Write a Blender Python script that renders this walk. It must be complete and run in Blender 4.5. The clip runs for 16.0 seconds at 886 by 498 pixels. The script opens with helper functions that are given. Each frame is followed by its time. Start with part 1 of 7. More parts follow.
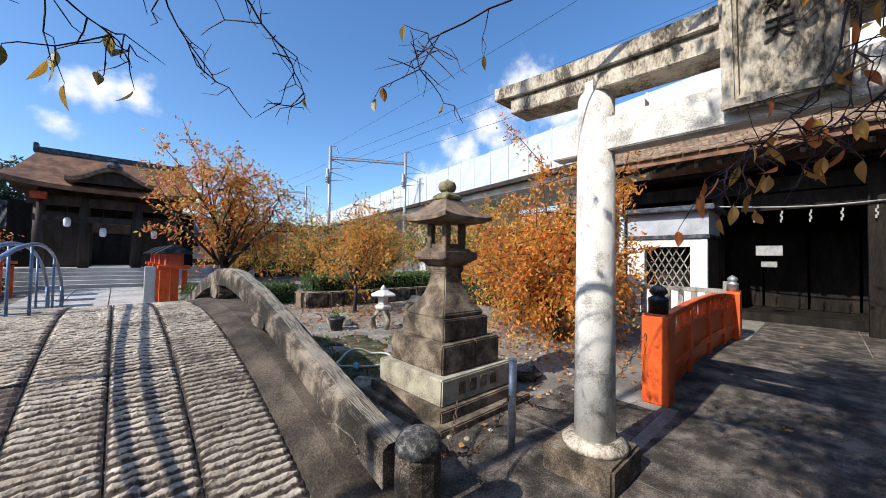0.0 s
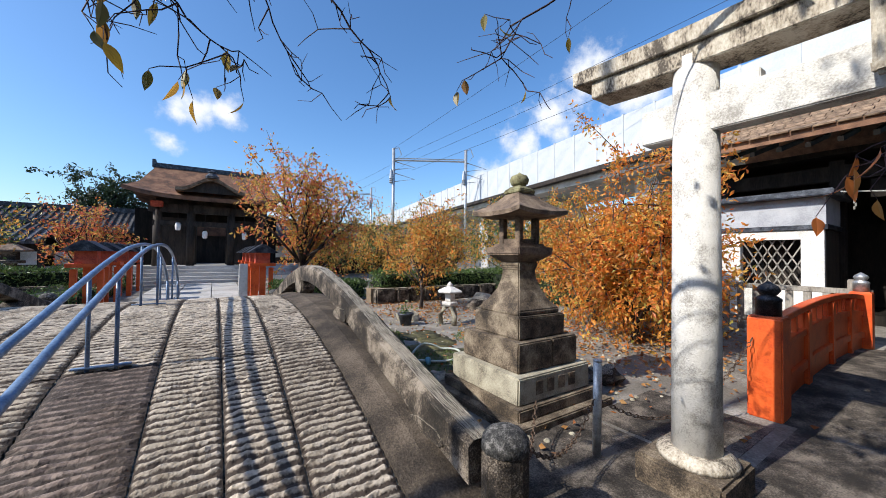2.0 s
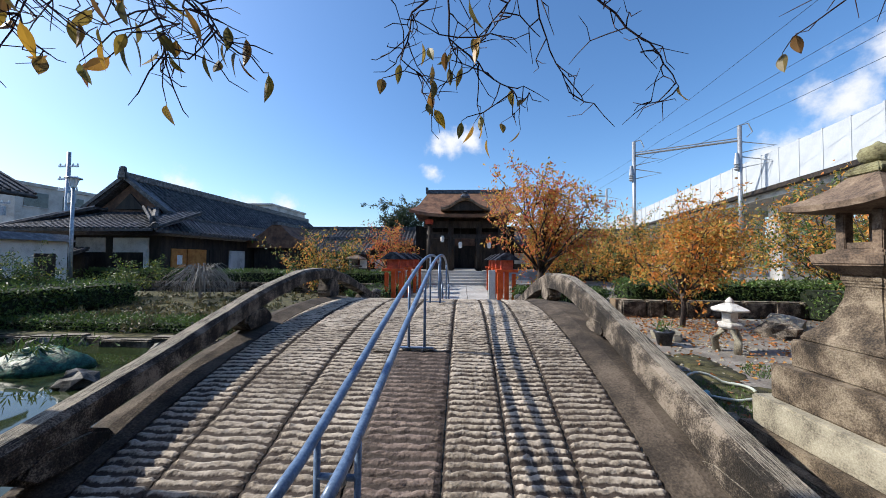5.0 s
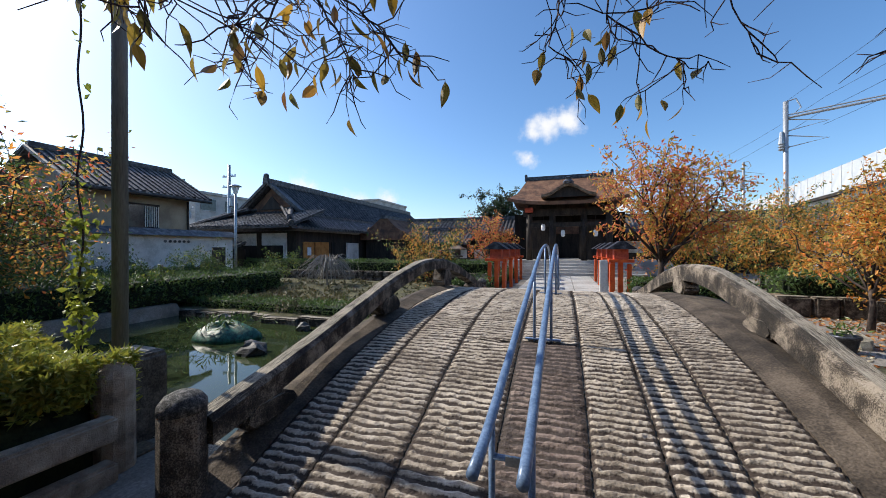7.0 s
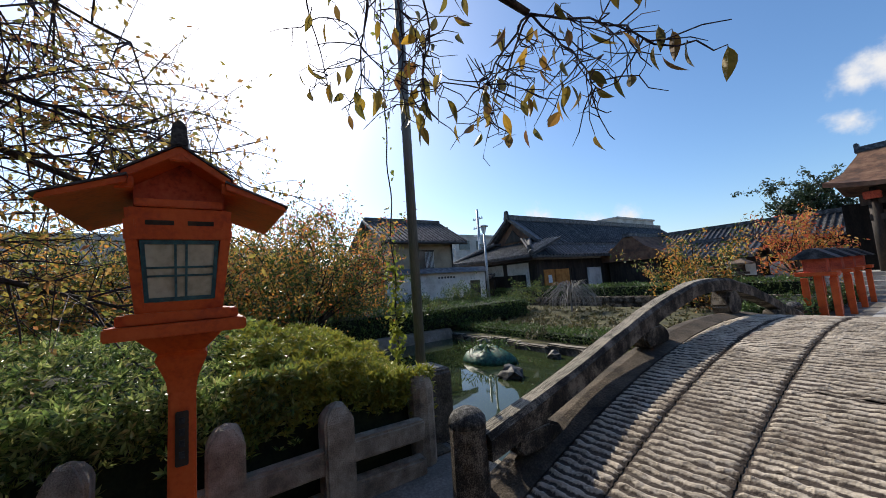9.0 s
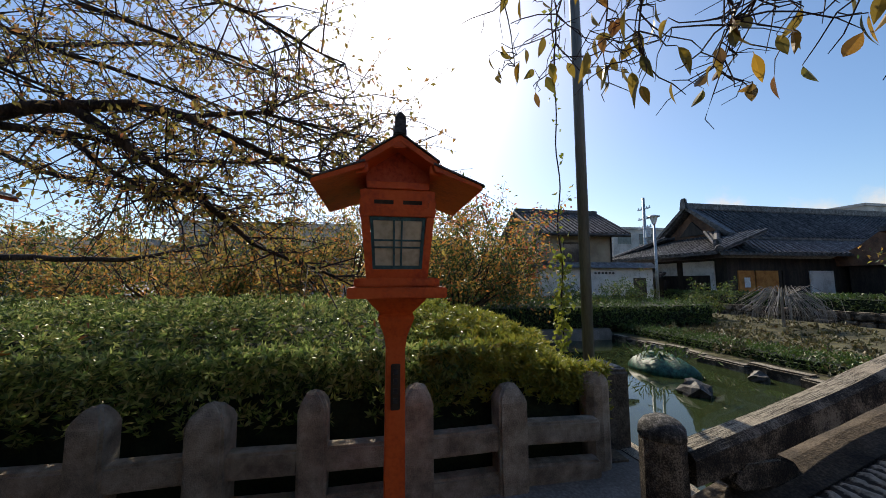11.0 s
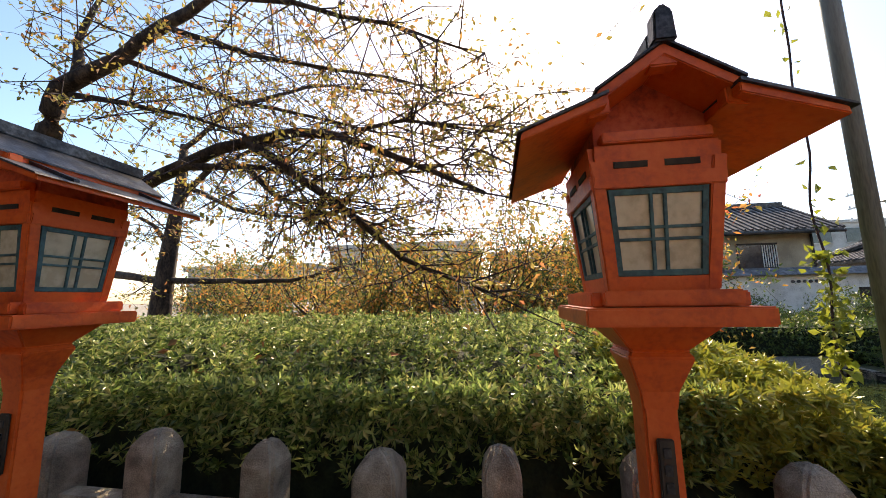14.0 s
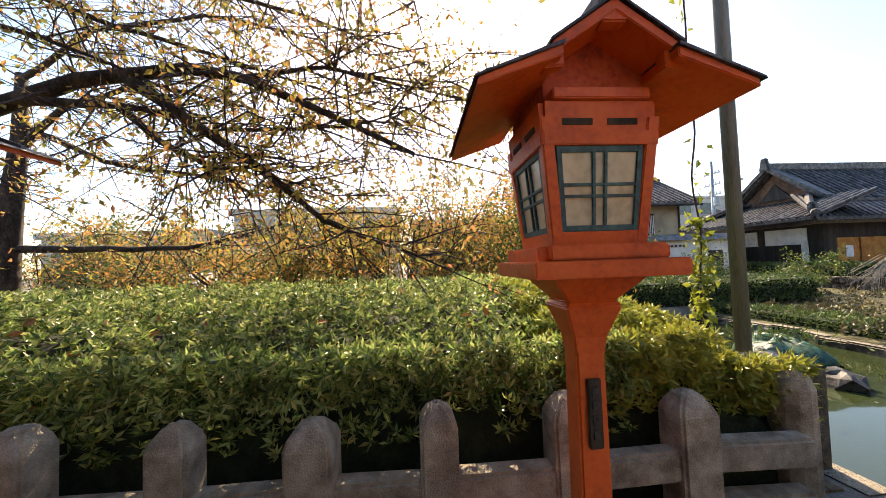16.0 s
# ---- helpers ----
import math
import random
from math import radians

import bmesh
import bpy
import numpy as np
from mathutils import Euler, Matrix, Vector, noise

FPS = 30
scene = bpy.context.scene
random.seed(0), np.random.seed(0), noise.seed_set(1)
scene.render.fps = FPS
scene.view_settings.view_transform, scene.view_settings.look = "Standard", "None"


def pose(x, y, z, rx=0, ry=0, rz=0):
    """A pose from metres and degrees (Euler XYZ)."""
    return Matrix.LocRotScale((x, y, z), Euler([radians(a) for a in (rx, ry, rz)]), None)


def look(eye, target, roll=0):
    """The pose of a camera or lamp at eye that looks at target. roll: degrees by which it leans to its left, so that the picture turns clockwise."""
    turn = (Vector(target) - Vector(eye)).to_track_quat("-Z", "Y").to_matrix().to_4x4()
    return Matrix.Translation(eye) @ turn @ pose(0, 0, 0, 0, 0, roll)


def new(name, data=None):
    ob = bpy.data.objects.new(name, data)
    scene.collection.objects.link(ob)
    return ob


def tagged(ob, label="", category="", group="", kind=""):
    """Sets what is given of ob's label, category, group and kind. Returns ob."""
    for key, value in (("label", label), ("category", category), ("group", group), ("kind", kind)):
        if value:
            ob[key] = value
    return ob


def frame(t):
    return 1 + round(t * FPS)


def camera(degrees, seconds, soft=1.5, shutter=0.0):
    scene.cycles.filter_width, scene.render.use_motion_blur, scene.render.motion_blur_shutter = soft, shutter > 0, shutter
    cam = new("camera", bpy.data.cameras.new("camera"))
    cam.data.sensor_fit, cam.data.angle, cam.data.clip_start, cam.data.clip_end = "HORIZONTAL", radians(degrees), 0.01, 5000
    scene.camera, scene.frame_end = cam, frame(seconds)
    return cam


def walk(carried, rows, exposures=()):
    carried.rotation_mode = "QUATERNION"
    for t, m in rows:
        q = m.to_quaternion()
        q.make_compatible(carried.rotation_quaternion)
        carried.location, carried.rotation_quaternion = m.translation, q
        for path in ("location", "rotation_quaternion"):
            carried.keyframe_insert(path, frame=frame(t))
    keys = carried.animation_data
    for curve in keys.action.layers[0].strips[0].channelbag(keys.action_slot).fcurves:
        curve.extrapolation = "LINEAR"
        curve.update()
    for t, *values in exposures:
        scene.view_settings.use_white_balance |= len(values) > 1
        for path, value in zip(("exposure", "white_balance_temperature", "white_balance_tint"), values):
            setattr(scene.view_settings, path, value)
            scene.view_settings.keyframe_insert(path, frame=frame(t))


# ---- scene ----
cam = camera(103.1, 16.0, soft=0.9)
PATH = [
    (0, (1.092, 0.243, 1.581), (2.453, 1.708, 1.636), 1.0),
    (0.5, (1.067, 0.269, 1.574), (2.371, 1.785, 1.618), 0.8),
    (1, (1.045, 0.28, 1.574), (2.306, 1.831, 1.636), 0.8),
    (1.5, (1.013, 0.308, 1.565), (2.253, 1.876, 1.597), 0.7),
    (2, (1.008, 0.351, 1.562), (2.101, 2.025, 1.598), 0.6),
    (2.5, (1.004, 0.387, 1.575), (1.812, 2.216, 1.614), -1.4),
    (3, (0.974, 0.434, 1.58), (1.495, 2.364, 1.623), -1.9),
    (3.5, (0.92, 0.46, 1.58), (1.216, 2.437, 1.656), -1.3),
    (4, (0.87, 0.467, 1.586), (1.007, 2.461, 1.669), -1.6),
    (4.2, (0.868, 0.462, 1.586), (0.963, 2.458, 1.665), -1.3),
    (6.3, (0.585, 0.32, 1.618), (0.113, 2.264, 1.627), 1.2),
    (6.5, (0.568, 0.335, 1.604), (0.058, 2.269, 1.605), 0.8),
    (7, (0.504, 0.319, 1.61), (-0.134, 2.214, 1.608), -0.1),
    (7.5, (0.449, 0.33, 1.611), (-0.504, 2.08, 1.639), -1.2),
    (8, (0.385, 0.335, 1.631), (-0.915, 1.85, 1.758), -1.2),
    (8.2, (0.367, 0.334, 1.628), (-1.034, 1.756, 1.749), -1.8),
    (10.3, (0.446, 0.239, 1.579), (-1.396, 0.966, 1.862), -1.7),
    (10.5, (0.397, 0.185, 1.553), (-1.479, 0.834, 1.794), -0.8),
    (11, (0.258, 0.131, 1.562), (-1.7, 0.497, 1.745), -0.2),
    (11.5, (0.065, 0.142, 1.561), (-1.931, 0.209, 1.657), 0.3),
    (12, (-0.086, 0.03, 1.554), (-2.079, -0.131, 1.591), 0.6),
    (12.5, (-0.223, -0.143, 1.549), (-2.222, -0.19, 1.576), -0.5),
    (13, (-0.342, -0.224, 1.547), (-2.319, -0.508, 1.656), -0.1),
    (13.5, (-0.427, -0.231, 1.56), (-2.401, -0.516, 1.709), 0.6),
    (14, (-0.433, -0.27, 1.571), (-2.392, -0.562, 1.845), -1.0),
    (14.5, (-0.466, -0.328, 1.553), (-2.432, -0.614, 1.779), 0.1),
    (15, (-0.49, -0.344, 1.543), (-2.472, -0.558, 1.705), -0.3),
    (15.5, (-0.505, -0.366, 1.552), (-2.501, -0.416, 1.667), -0.9),
    (16, (-0.5, -0.366, 1.539), (-2.492, -0.212, 1.619), -2.0),
]
EXPOSURES = [(0.0, 0.3, 6500, 10), (3.0, 0.25, 6500, 10), (6.5, 0.2, 6700, 10), (8.2, 0.15, 6900, 10), (10.3, -0.1, 7200, 10), (11.5, -0.05, 7900, 11), (12.1, 0.7, 8700, 12), (12.6, 1.2, 9200, 14), (14.5, 1.1, 9500, 15), (16.0, 1.35, 9600, 16)]
walk(cam, [(t, look(eye, target, roll)) for t, eye, target, roll in PATH], EXPOSURES)

# ---- world and sun ----
SUN_EL, SUN_AZ = radians(38.5), radians(-86)   # azimuth from +y, right positive
world = bpy.data.worlds.new("world")
scene.world = world
world.use_nodes = True
wn, wl = world.node_tree.nodes, world.node_tree.links
wn.clear()
sky = wn.new("ShaderNodeTexSky")
sky.sky_type = "NISHITA"
sky.sun_disc = False
sky.sun_elevation = SUN_EL
sky.sun_rotation = SUN_AZ
sky.air_density, sky.dust_density, sky.ozone_density = 1.0, 1.1, 5.5
wtc = wn.new("ShaderNodeTexCoord")
wnoise = wn.new("ShaderNodeTexNoise")
wnoise.inputs["Scale"].default_value = 17.0
wnoise.inputs["Detail"].default_value = 9.0
wnoise.inputs["Roughness"].default_value = 0.6
wramp = wn.new("ShaderNodeMapRange")
wramp.interpolation_type = "SMOOTHSTEP"
wramp.inputs["From Min"].default_value, wramp.inputs["From Max"].default_value = 0.72, 1.16
# cumulus puffs: azimuth from +y, elevation and size in degrees
CLOUDS = [(-4.5, 17.8, 3.6), (-2, 18.4, 4.6), (1, 18.9, 4.2), (-5, 14.0, 3.0), (41, 12, 6), (46, 16.5, 7), (51, 21, 8), (56, 26, 7), (62, 22, 8), (-40, 9.5, 4), (-27, 7.5, 4), (-33, 6.5, 5), (8, 7, 4)]
whole = None
for c_az, c_el, c_r in CLOUDS:
    c_az, c_el = radians(c_az), radians(c_el)
    wd = wn.new("ShaderNodeVectorMath")
    wd.operation = "DISTANCE"
    wd.inputs[1].default_value = (math.sin(c_az) * math.cos(c_el), math.cos(c_az) * math.cos(c_el), math.sin(c_el))
    wl.new(wtc.outputs["Generated"], wd.inputs[0])
    wr = wn.new("ShaderNodeMapRange")
    wr.inputs["From Max"].default_value = radians(c_r)
    wr.inputs["To Min"].default_value, wr.inputs["To Max"].default_value = 0.62, 0.0
    wl.new(wd.outputs["Value"], wr.inputs["Value"])
    if whole is None:
        whole = wr.outputs["Result"]
    else:
        wm = wn.new("ShaderNodeMath")
        wm.operation = "MAXIMUM"
        wl.new(whole, wm.inputs[0])
        wl.new(wr.outputs["Result"], wm.inputs[1])
        whole = wm.outputs[0]
wsum = wn.new("ShaderNodeMath")
wl.new(whole, wsum.inputs[0])
wmix = wn.new("ShaderNodeMix")
wmix.data_type = "RGBA"
wmix.inputs["B"].default_value = (5.6, 5.8, 6.2, 1)
wbg = wn.new("ShaderNodeBackground")
wbg.inputs["Strength"].default_value = 0.15
wout = wn.new("ShaderNodeOutputWorld")
wl.new(wtc.outputs["Generated"], wnoise.inputs["Vector"])
wl.new(wnoise.outputs["Fac"], wsum.inputs[1])
wl.new(wsum.outputs[0], wramp.inputs["Value"])
wl.new(wramp.outputs["Result"], wmix.inputs["Factor"])
whsv = wn.new("ShaderNodeHueSaturation")
whsv.inputs["Saturation"].default_value, whsv.inputs["Value"].default_value = 1.12, 1.22
wl.new(sky.outputs["Color"], whsv.inputs["Color"])
wl.new(whsv.outputs["Color"], wmix.inputs["A"])
wl.new(wmix.outputs["Result"], wbg.inputs["Color"])
wl.new(wbg.outputs["Background"], wout.inputs["Surface"])
sun_dir = Vector((math.sin(SUN_AZ) * math.cos(SUN_EL), math.cos(SUN_AZ) * math.cos(SUN_EL), math.sin(SUN_EL)))
sun = new("sun", bpy.data.lights.new("sun", "SUN"))
sun.data.energy, sun.data.angle, sun.data.color = 5.0, radians(0.55), (1.0, 0.95, 0.86)
sun.matrix_world = look(sun_dir * 60, (0, 0, 0))


# ---- materials ----
def material(name, base, dark=None, light=None, scale=6.0, fine=60.0, rough=0.8, metal=0.0, bump=0.3, bump_scale=None,
             island=0.0, translucent=0.0, spec=0.4, wear=0.5, stretch=(1, 1, 1)):
    """A surface with two scales of variation: stains of size 1/scale and grain of size 1/fine."""
    dark = dark or tuple(c * 0.55 for c in base)
    light = light or tuple(min(1, c * 1.3) for c in base)
    m = bpy.data.materials.new(name)
    m.use_nodes = True
    n, l = m.node_tree.nodes, m.node_tree.links
    bsdf = n["Principled BSDF"]
    tc = n.new("ShaderNodeTexCoord")
    mp = n.new("ShaderNodeMapping")
    mp.inputs["Scale"].default_value = stretch
    l.new(tc.outputs["Object"], mp.inputs["Vector"])
    big = n.new("ShaderNodeTexNoise")
    big.inputs["Scale"].default_value, big.inputs["Detail"].default_value = scale, 7
    big.inputs["Roughness"].default_value = 0.65
    l.new(mp.outputs["Vector"], big.inputs["Vector"])
    small = n.new("ShaderNodeTexNoise")
    small.inputs["Scale"].default_value, small.inputs["Detail"].default_value = fine, 4
    l.new(mp.outputs["Vector"], small.inputs["Vector"])
    ramp = n.new("ShaderNodeValToRGB")
    e = ramp.color_ramp.elements
    e[0].position, e[0].color = 0.5 - 0.25 * wear, (*dark, 1)
    e[1].position, e[1].color = 0.5 + 0.3 * wear, (*light, 1)
    mid = e.new(0.5)
    mid.color = (*base, 1)
    add = n.new("ShaderNodeMath")
    add.operation = "MULTIPLY_ADD"
    add.inputs[1].default_value = 0.45
    l.new(small.outputs["Fac"], add.inputs[0])
    sub = n.new("ShaderNodeMath")
    sub.operation = "SUBTRACT"
    sub.inputs[1].default_value = 0.225
    l.new(big.outputs["Fac"], sub.inputs[0])
    l.new(sub.outputs[0], add.inputs[2])
    l.new(add.outputs[0], ramp.inputs["Fac"])
    colour = ramp.outputs["Color"]
    if island:
        geo = n.new("ShaderNodeObjectInfo")
        hsv = n.new("ShaderNodeHueSaturation")
        mr = n.new("ShaderNodeMapRange")
        mr.inputs["To Min"].default_value, mr.inputs["To Max"].default_value = 1 - island, 1 + island
        l.new(geo.outputs["Random"], mr.inputs["Value"])
        l.new(mr.outputs["Result"], hsv.inputs["Value"])
        l.new(colour, hsv.inputs["Color"])
        colour = hsv.outputs["Color"]
    l.new(colour, bsdf.inputs["Base Color"])
    bsdf.inputs["Roughness"].default_value = rough
    bsdf.inputs["Metallic"].default_value = metal
    bsdf.inputs["Specular IOR Level"].default_value = spec
    bm_ = n.new("ShaderNodeBump")
    bm_.inputs["Strength"].default_value = bump
    bm_.inputs["Distance"].default_value = 0.01
    if bump_scale:
        relief = n.new("ShaderNodeTexNoise")
        relief.inputs["Scale"].default_value, relief.inputs["Detail"].default_value = bump_scale, 5
        l.new(mp.outputs["Vector"], relief.inputs["Vector"])
        l.new(relief.outputs["Fac"], bm_.inputs["Height"])
    else:
        l.new(small.outputs["Fac"], bm_.inputs["Height"])
    l.new(bm_.outputs["Normal"], bsdf.inputs["Normal"])
    return m


def leaf_material(name, colours, translucent=0.45, rough=0.45, single=False):
    """Leaves whose colour differs from leaf to leaf, let through by the sun."""
    m = bpy.data.materials.new(name)
    m.use_nodes = True
    n, l = m.node_tree.nodes, m.node_tree.links
    bsdf = n["Principled BSDF"]
    geo = n.new("ShaderNodeNewGeometry")
    ramp = n.new("ShaderNodeValToRGB")
    e = ramp.color_ramp.elements
    e[0].position, e[0].color = 0.0, (*colours[0], 1)
    e[1].position, e[1].color = 1.0, (*colours[-1], 1)
    for i, c in enumerate(colours[1:-1], 1):
        e.new(i / (len(colours) - 1)).color = (*c, 1)
    info = n.new("ShaderNodeObjectInfo")
    l.new(info.outputs["Random"] if single else geo.outputs["Random Per Island"], ramp.inputs["Fac"])
    tc = n.new("ShaderNodeTexCoord")
    patch = n.new("ShaderNodeTexNoise")
    patch.inputs["Scale"].default_value = 1.7
    l.new(tc.outputs["Object"], patch.inputs["Vector"])
    hsv = n.new("ShaderNodeHueSaturation")
    mr = n.new("ShaderNodeMapRange")
    mr.inputs["From Min"].default_value, mr.inputs["From Max"].default_value = 0.3, 0.7
    mr.inputs["To Min"].default_value, mr.inputs["To Max"].default_value = 0.7, 1.3
    l.new(patch.outputs["Fac"], mr.inputs["Value"])
    l.new(mr.outputs["Result"], hsv.inputs["Value"])
    l.new(ramp.outputs["Color"], hsv.inputs["Color"])
    l.new(hsv.outputs["Color"], bsdf.inputs["Base Color"])
    bsdf.inputs["Roughness"].default_value = rough
    tr = n.new("ShaderNodeBsdfTranslucent")
    l.new(hsv.outputs["Color"], tr.inputs["Color"])
    mix = n.new("ShaderNodeMixShader")
    mix.inputs["Fac"].default_value = translucent
    l.new(bsdf.outputs["BSDF"], mix.inputs[1])
    l.new(tr.outputs["BSDF"], mix.inputs[2])
    l.new(mix.outputs["Shader"], n["Material Output"].inputs["Surface"])
    return m


DECK = material("deck_stone", (0.45, 0.385, 0.305), (0.22, 0.18, 0.14), (0.62, 0.54, 0.45), 2.2, 45, 0.85, bump=0.8, bump_scale=60, island=0.12, wear=0.7)
DECK_WORN = material("worn_deck_stone", (0.19, 0.14, 0.115), (0.08, 0.06, 0.05), (0.3, 0.23, 0.19), 3, 45, 0.75, bump=0.7, bump_scale=55, island=0.1)
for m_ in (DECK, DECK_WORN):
    # grime in the chiselled grooves, darkened to paint missing rib shading; bare stone on ridges
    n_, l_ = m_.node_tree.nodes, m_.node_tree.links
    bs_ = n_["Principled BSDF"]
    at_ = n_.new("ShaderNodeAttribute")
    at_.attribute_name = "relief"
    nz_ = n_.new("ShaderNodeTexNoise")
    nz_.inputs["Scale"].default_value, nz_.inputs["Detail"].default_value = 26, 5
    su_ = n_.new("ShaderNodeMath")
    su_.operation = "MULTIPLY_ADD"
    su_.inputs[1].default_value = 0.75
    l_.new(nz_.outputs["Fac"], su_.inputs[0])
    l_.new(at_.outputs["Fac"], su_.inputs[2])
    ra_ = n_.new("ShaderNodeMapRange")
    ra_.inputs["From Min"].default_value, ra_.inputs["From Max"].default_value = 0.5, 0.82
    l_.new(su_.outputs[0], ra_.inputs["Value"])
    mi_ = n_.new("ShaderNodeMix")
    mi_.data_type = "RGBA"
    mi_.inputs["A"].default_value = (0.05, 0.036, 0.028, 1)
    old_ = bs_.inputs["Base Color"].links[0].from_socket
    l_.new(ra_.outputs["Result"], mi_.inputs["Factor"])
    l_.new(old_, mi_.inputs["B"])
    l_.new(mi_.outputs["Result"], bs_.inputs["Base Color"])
GRANITE = material("weathered_granite", (0.062, 0.048, 0.036), (0.015, 0.012, 0.009), (0.27, 0.225, 0.175), 3.2, 110, 0.88, bump=1.0, bump_scale=80, wear=0.42)
# pale lichen on upward faces, which also paints the backlit brightness of the tops
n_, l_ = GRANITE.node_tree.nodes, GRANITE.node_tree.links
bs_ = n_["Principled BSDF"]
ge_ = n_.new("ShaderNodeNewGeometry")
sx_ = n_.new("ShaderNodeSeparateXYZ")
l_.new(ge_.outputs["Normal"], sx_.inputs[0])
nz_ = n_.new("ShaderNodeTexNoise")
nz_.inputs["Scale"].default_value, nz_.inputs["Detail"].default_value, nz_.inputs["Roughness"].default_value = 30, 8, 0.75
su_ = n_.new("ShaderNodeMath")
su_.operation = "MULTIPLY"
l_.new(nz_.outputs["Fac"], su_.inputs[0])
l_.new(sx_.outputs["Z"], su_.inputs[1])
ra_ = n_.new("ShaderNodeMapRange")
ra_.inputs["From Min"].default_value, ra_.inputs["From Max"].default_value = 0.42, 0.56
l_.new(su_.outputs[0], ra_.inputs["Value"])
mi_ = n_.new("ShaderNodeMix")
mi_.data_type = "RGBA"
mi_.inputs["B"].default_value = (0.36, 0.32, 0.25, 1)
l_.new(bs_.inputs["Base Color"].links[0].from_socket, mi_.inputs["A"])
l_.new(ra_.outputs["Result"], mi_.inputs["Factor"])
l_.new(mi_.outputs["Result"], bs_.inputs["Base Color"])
GRANITE_LIGHT = material("lichen_granite", (0.34, 0.31, 0.235), (0.13, 0.115, 0.09), (0.5, 0.46, 0.36), 4, 70, 0.88, bump=0.7, bump_scale=80, wear=0.7)
LANTERN_STONE = material("lantern_stone", (0.12, 0.09, 0.062), (0.03, 0.023, 0.017), (0.3, 0.245, 0.175), 4.5, 80, 0.9, bump=0.9, bump_scale=80, wear=0.6)
LANTERN_TOP = material("lantern_roof_stone", (0.17, 0.12, 0.085), (0.06, 0.045, 0.035), (0.3, 0.23, 0.16), 5, 60, 0.9, bump=0.7, bump_scale=60, wear=0.7)
MOSSY = material("mossy_stone", (0.2, 0.185, 0.1), (0.09, 0.08, 0.045), (0.3, 0.29, 0.16), 9, 60, 0.95, bump=0.7, bump_scale=60)
TORII = material("white_granite", (0.62, 0.6, 0.56), (0.32, 0.3, 0.27), (0.72, 0.7, 0.66), 5, 90, 0.85, bump=0.5, bump_scale=110, wear=0.7)
TORII_TOP = material("stained_granite", (0.4, 0.345, 0.27), (0.09, 0.075, 0.06), (0.6, 0.55, 0.46), 6, 70, 0.88, bump=0.8, bump_scale=80, wear=0.5, stretch=(1, 1, 0.5))
FENCE_STONE = material("fence_granite", (0.31, 0.26, 0.2), (0.16, 0.13, 0.1), (0.5, 0.43, 0.34), 7, 190, 0.92, bump=1.0, bump_scale=120, island=0.2, wear=0.7)
KERB = material("brown_edge_stone", (0.06, 0.046, 0.034), (0.022, 0.017, 0.013), (0.14, 0.11, 0.082), 2.5, 70, 0.9, bump=0.9, bump_scale=70, wear=0.6)
WET_ROCK = material("dark_wet_rock", (0.07, 0.064, 0.055), (0.025, 0.022, 0.02), (0.14, 0.13, 0.11), 6, 60, 0.6, bump=0.9, bump_scale=40)
DARK_CAP = material("lichen_black", (0.06, 0.058, 0.055), (0.02, 0.02, 0.02), (0.2, 0.19, 0.18), 25, 120, 0.9, bump=0.7)
CONCRETE = material("paving_concrete", (0.07, 0.058, 0.047), (0.024, 0.02, 0.016), (0.19, 0.16, 0.13), 3.2, 85, 0.9, bump=1.0, bump_scale=60, wear=0.45)
GRAVEL = material("gravel", (0.2, 0.18, 0.155), (0.1, 0.09, 0.075), (0.42, 0.4, 0.36), 1.3, 38, 0.95, bump=1.0, bump_scale=42, wear=0.9)
GRASS = material("grass_ground", (0.07, 0.068, 0.03), (0.03, 0.028, 0.016), (0.13, 0.115, 0.05), 4, 60, 0.95, bump=1.0, bump_scale=60)
EARTH = material("earth", (0.14, 0.105, 0.07), (0.06, 0.045, 0.03), (0.22, 0.16, 0.1), 3, 50, 0.95, bump=0.9, bump_scale=40)
RED = material("vermilion_paint", (0.66, 0.1, 0.018), (0.46, 0.055, 0.014), (0.72, 0.135, 0.03), 4, 50, 0.45, bump=0.12, wear=0.8)
RED_OLD = material("faded_vermilion", (0.48, 0.07, 0.03), (0.25, 0.035, 0.02), (0.55, 0.11, 0.05), 6, 50, 0.65, bump=0.2)
TEAL = material("teal_paint", (0.03, 0.1, 0.12), (0.015, 0.05, 0.06), (0.05, 0.15, 0.17), 8, 60, 0.55, bump=0.1)
PANE = material("milky_pane", (0.55, 0.5, 0.38), (0.42, 0.37, 0.27), (0.62, 0.58, 0.46), 3, 30, 0.18, bump=0.03, spec=0.6)
COPPER = material("dark_roof_metal", (0.05, 0.055, 0.065), (0.02, 0.022, 0.03), (0.12, 0.13, 0.15), 6, 60, 0.4, 0.5, bump=0.15)
BLACK_METAL = material("black_cast_metal", (0.03, 0.033, 0.04), None, (0.07, 0.07, 0.08), 10, 80, 0.4, 0.6, bump=0.15)
BLUE_RAIL = material("blue_painted_steel", (0.13, 0.2, 0.32), (0.09, 0.145, 0.24), (0.19, 0.27, 0.4), 10, 80, 0.34, 0.1, bump=0.05)
STEEL = material("galvanised_steel", (0.4, 0.42, 0.44), (0.28, 0.29, 0.3), (0.5, 0.52, 0.54), 14, 90, 0.45, 0.7, bump=0.1)
RUST = material("rusty_chain", (0.13, 0.085, 0.06), (0.05, 0.03, 0.02), (0.2, 0.14, 0.1), 20, 90, 0.8, 0.4)
POLE = material("grey_pole_paint", (0.15, 0.17, 0.175), (0.1, 0.11, 0.115), (0.2, 0.22, 0.225), 2, 40, 0.55, 0.2, bump=0.1, stretch=(3, 3, 0.3))
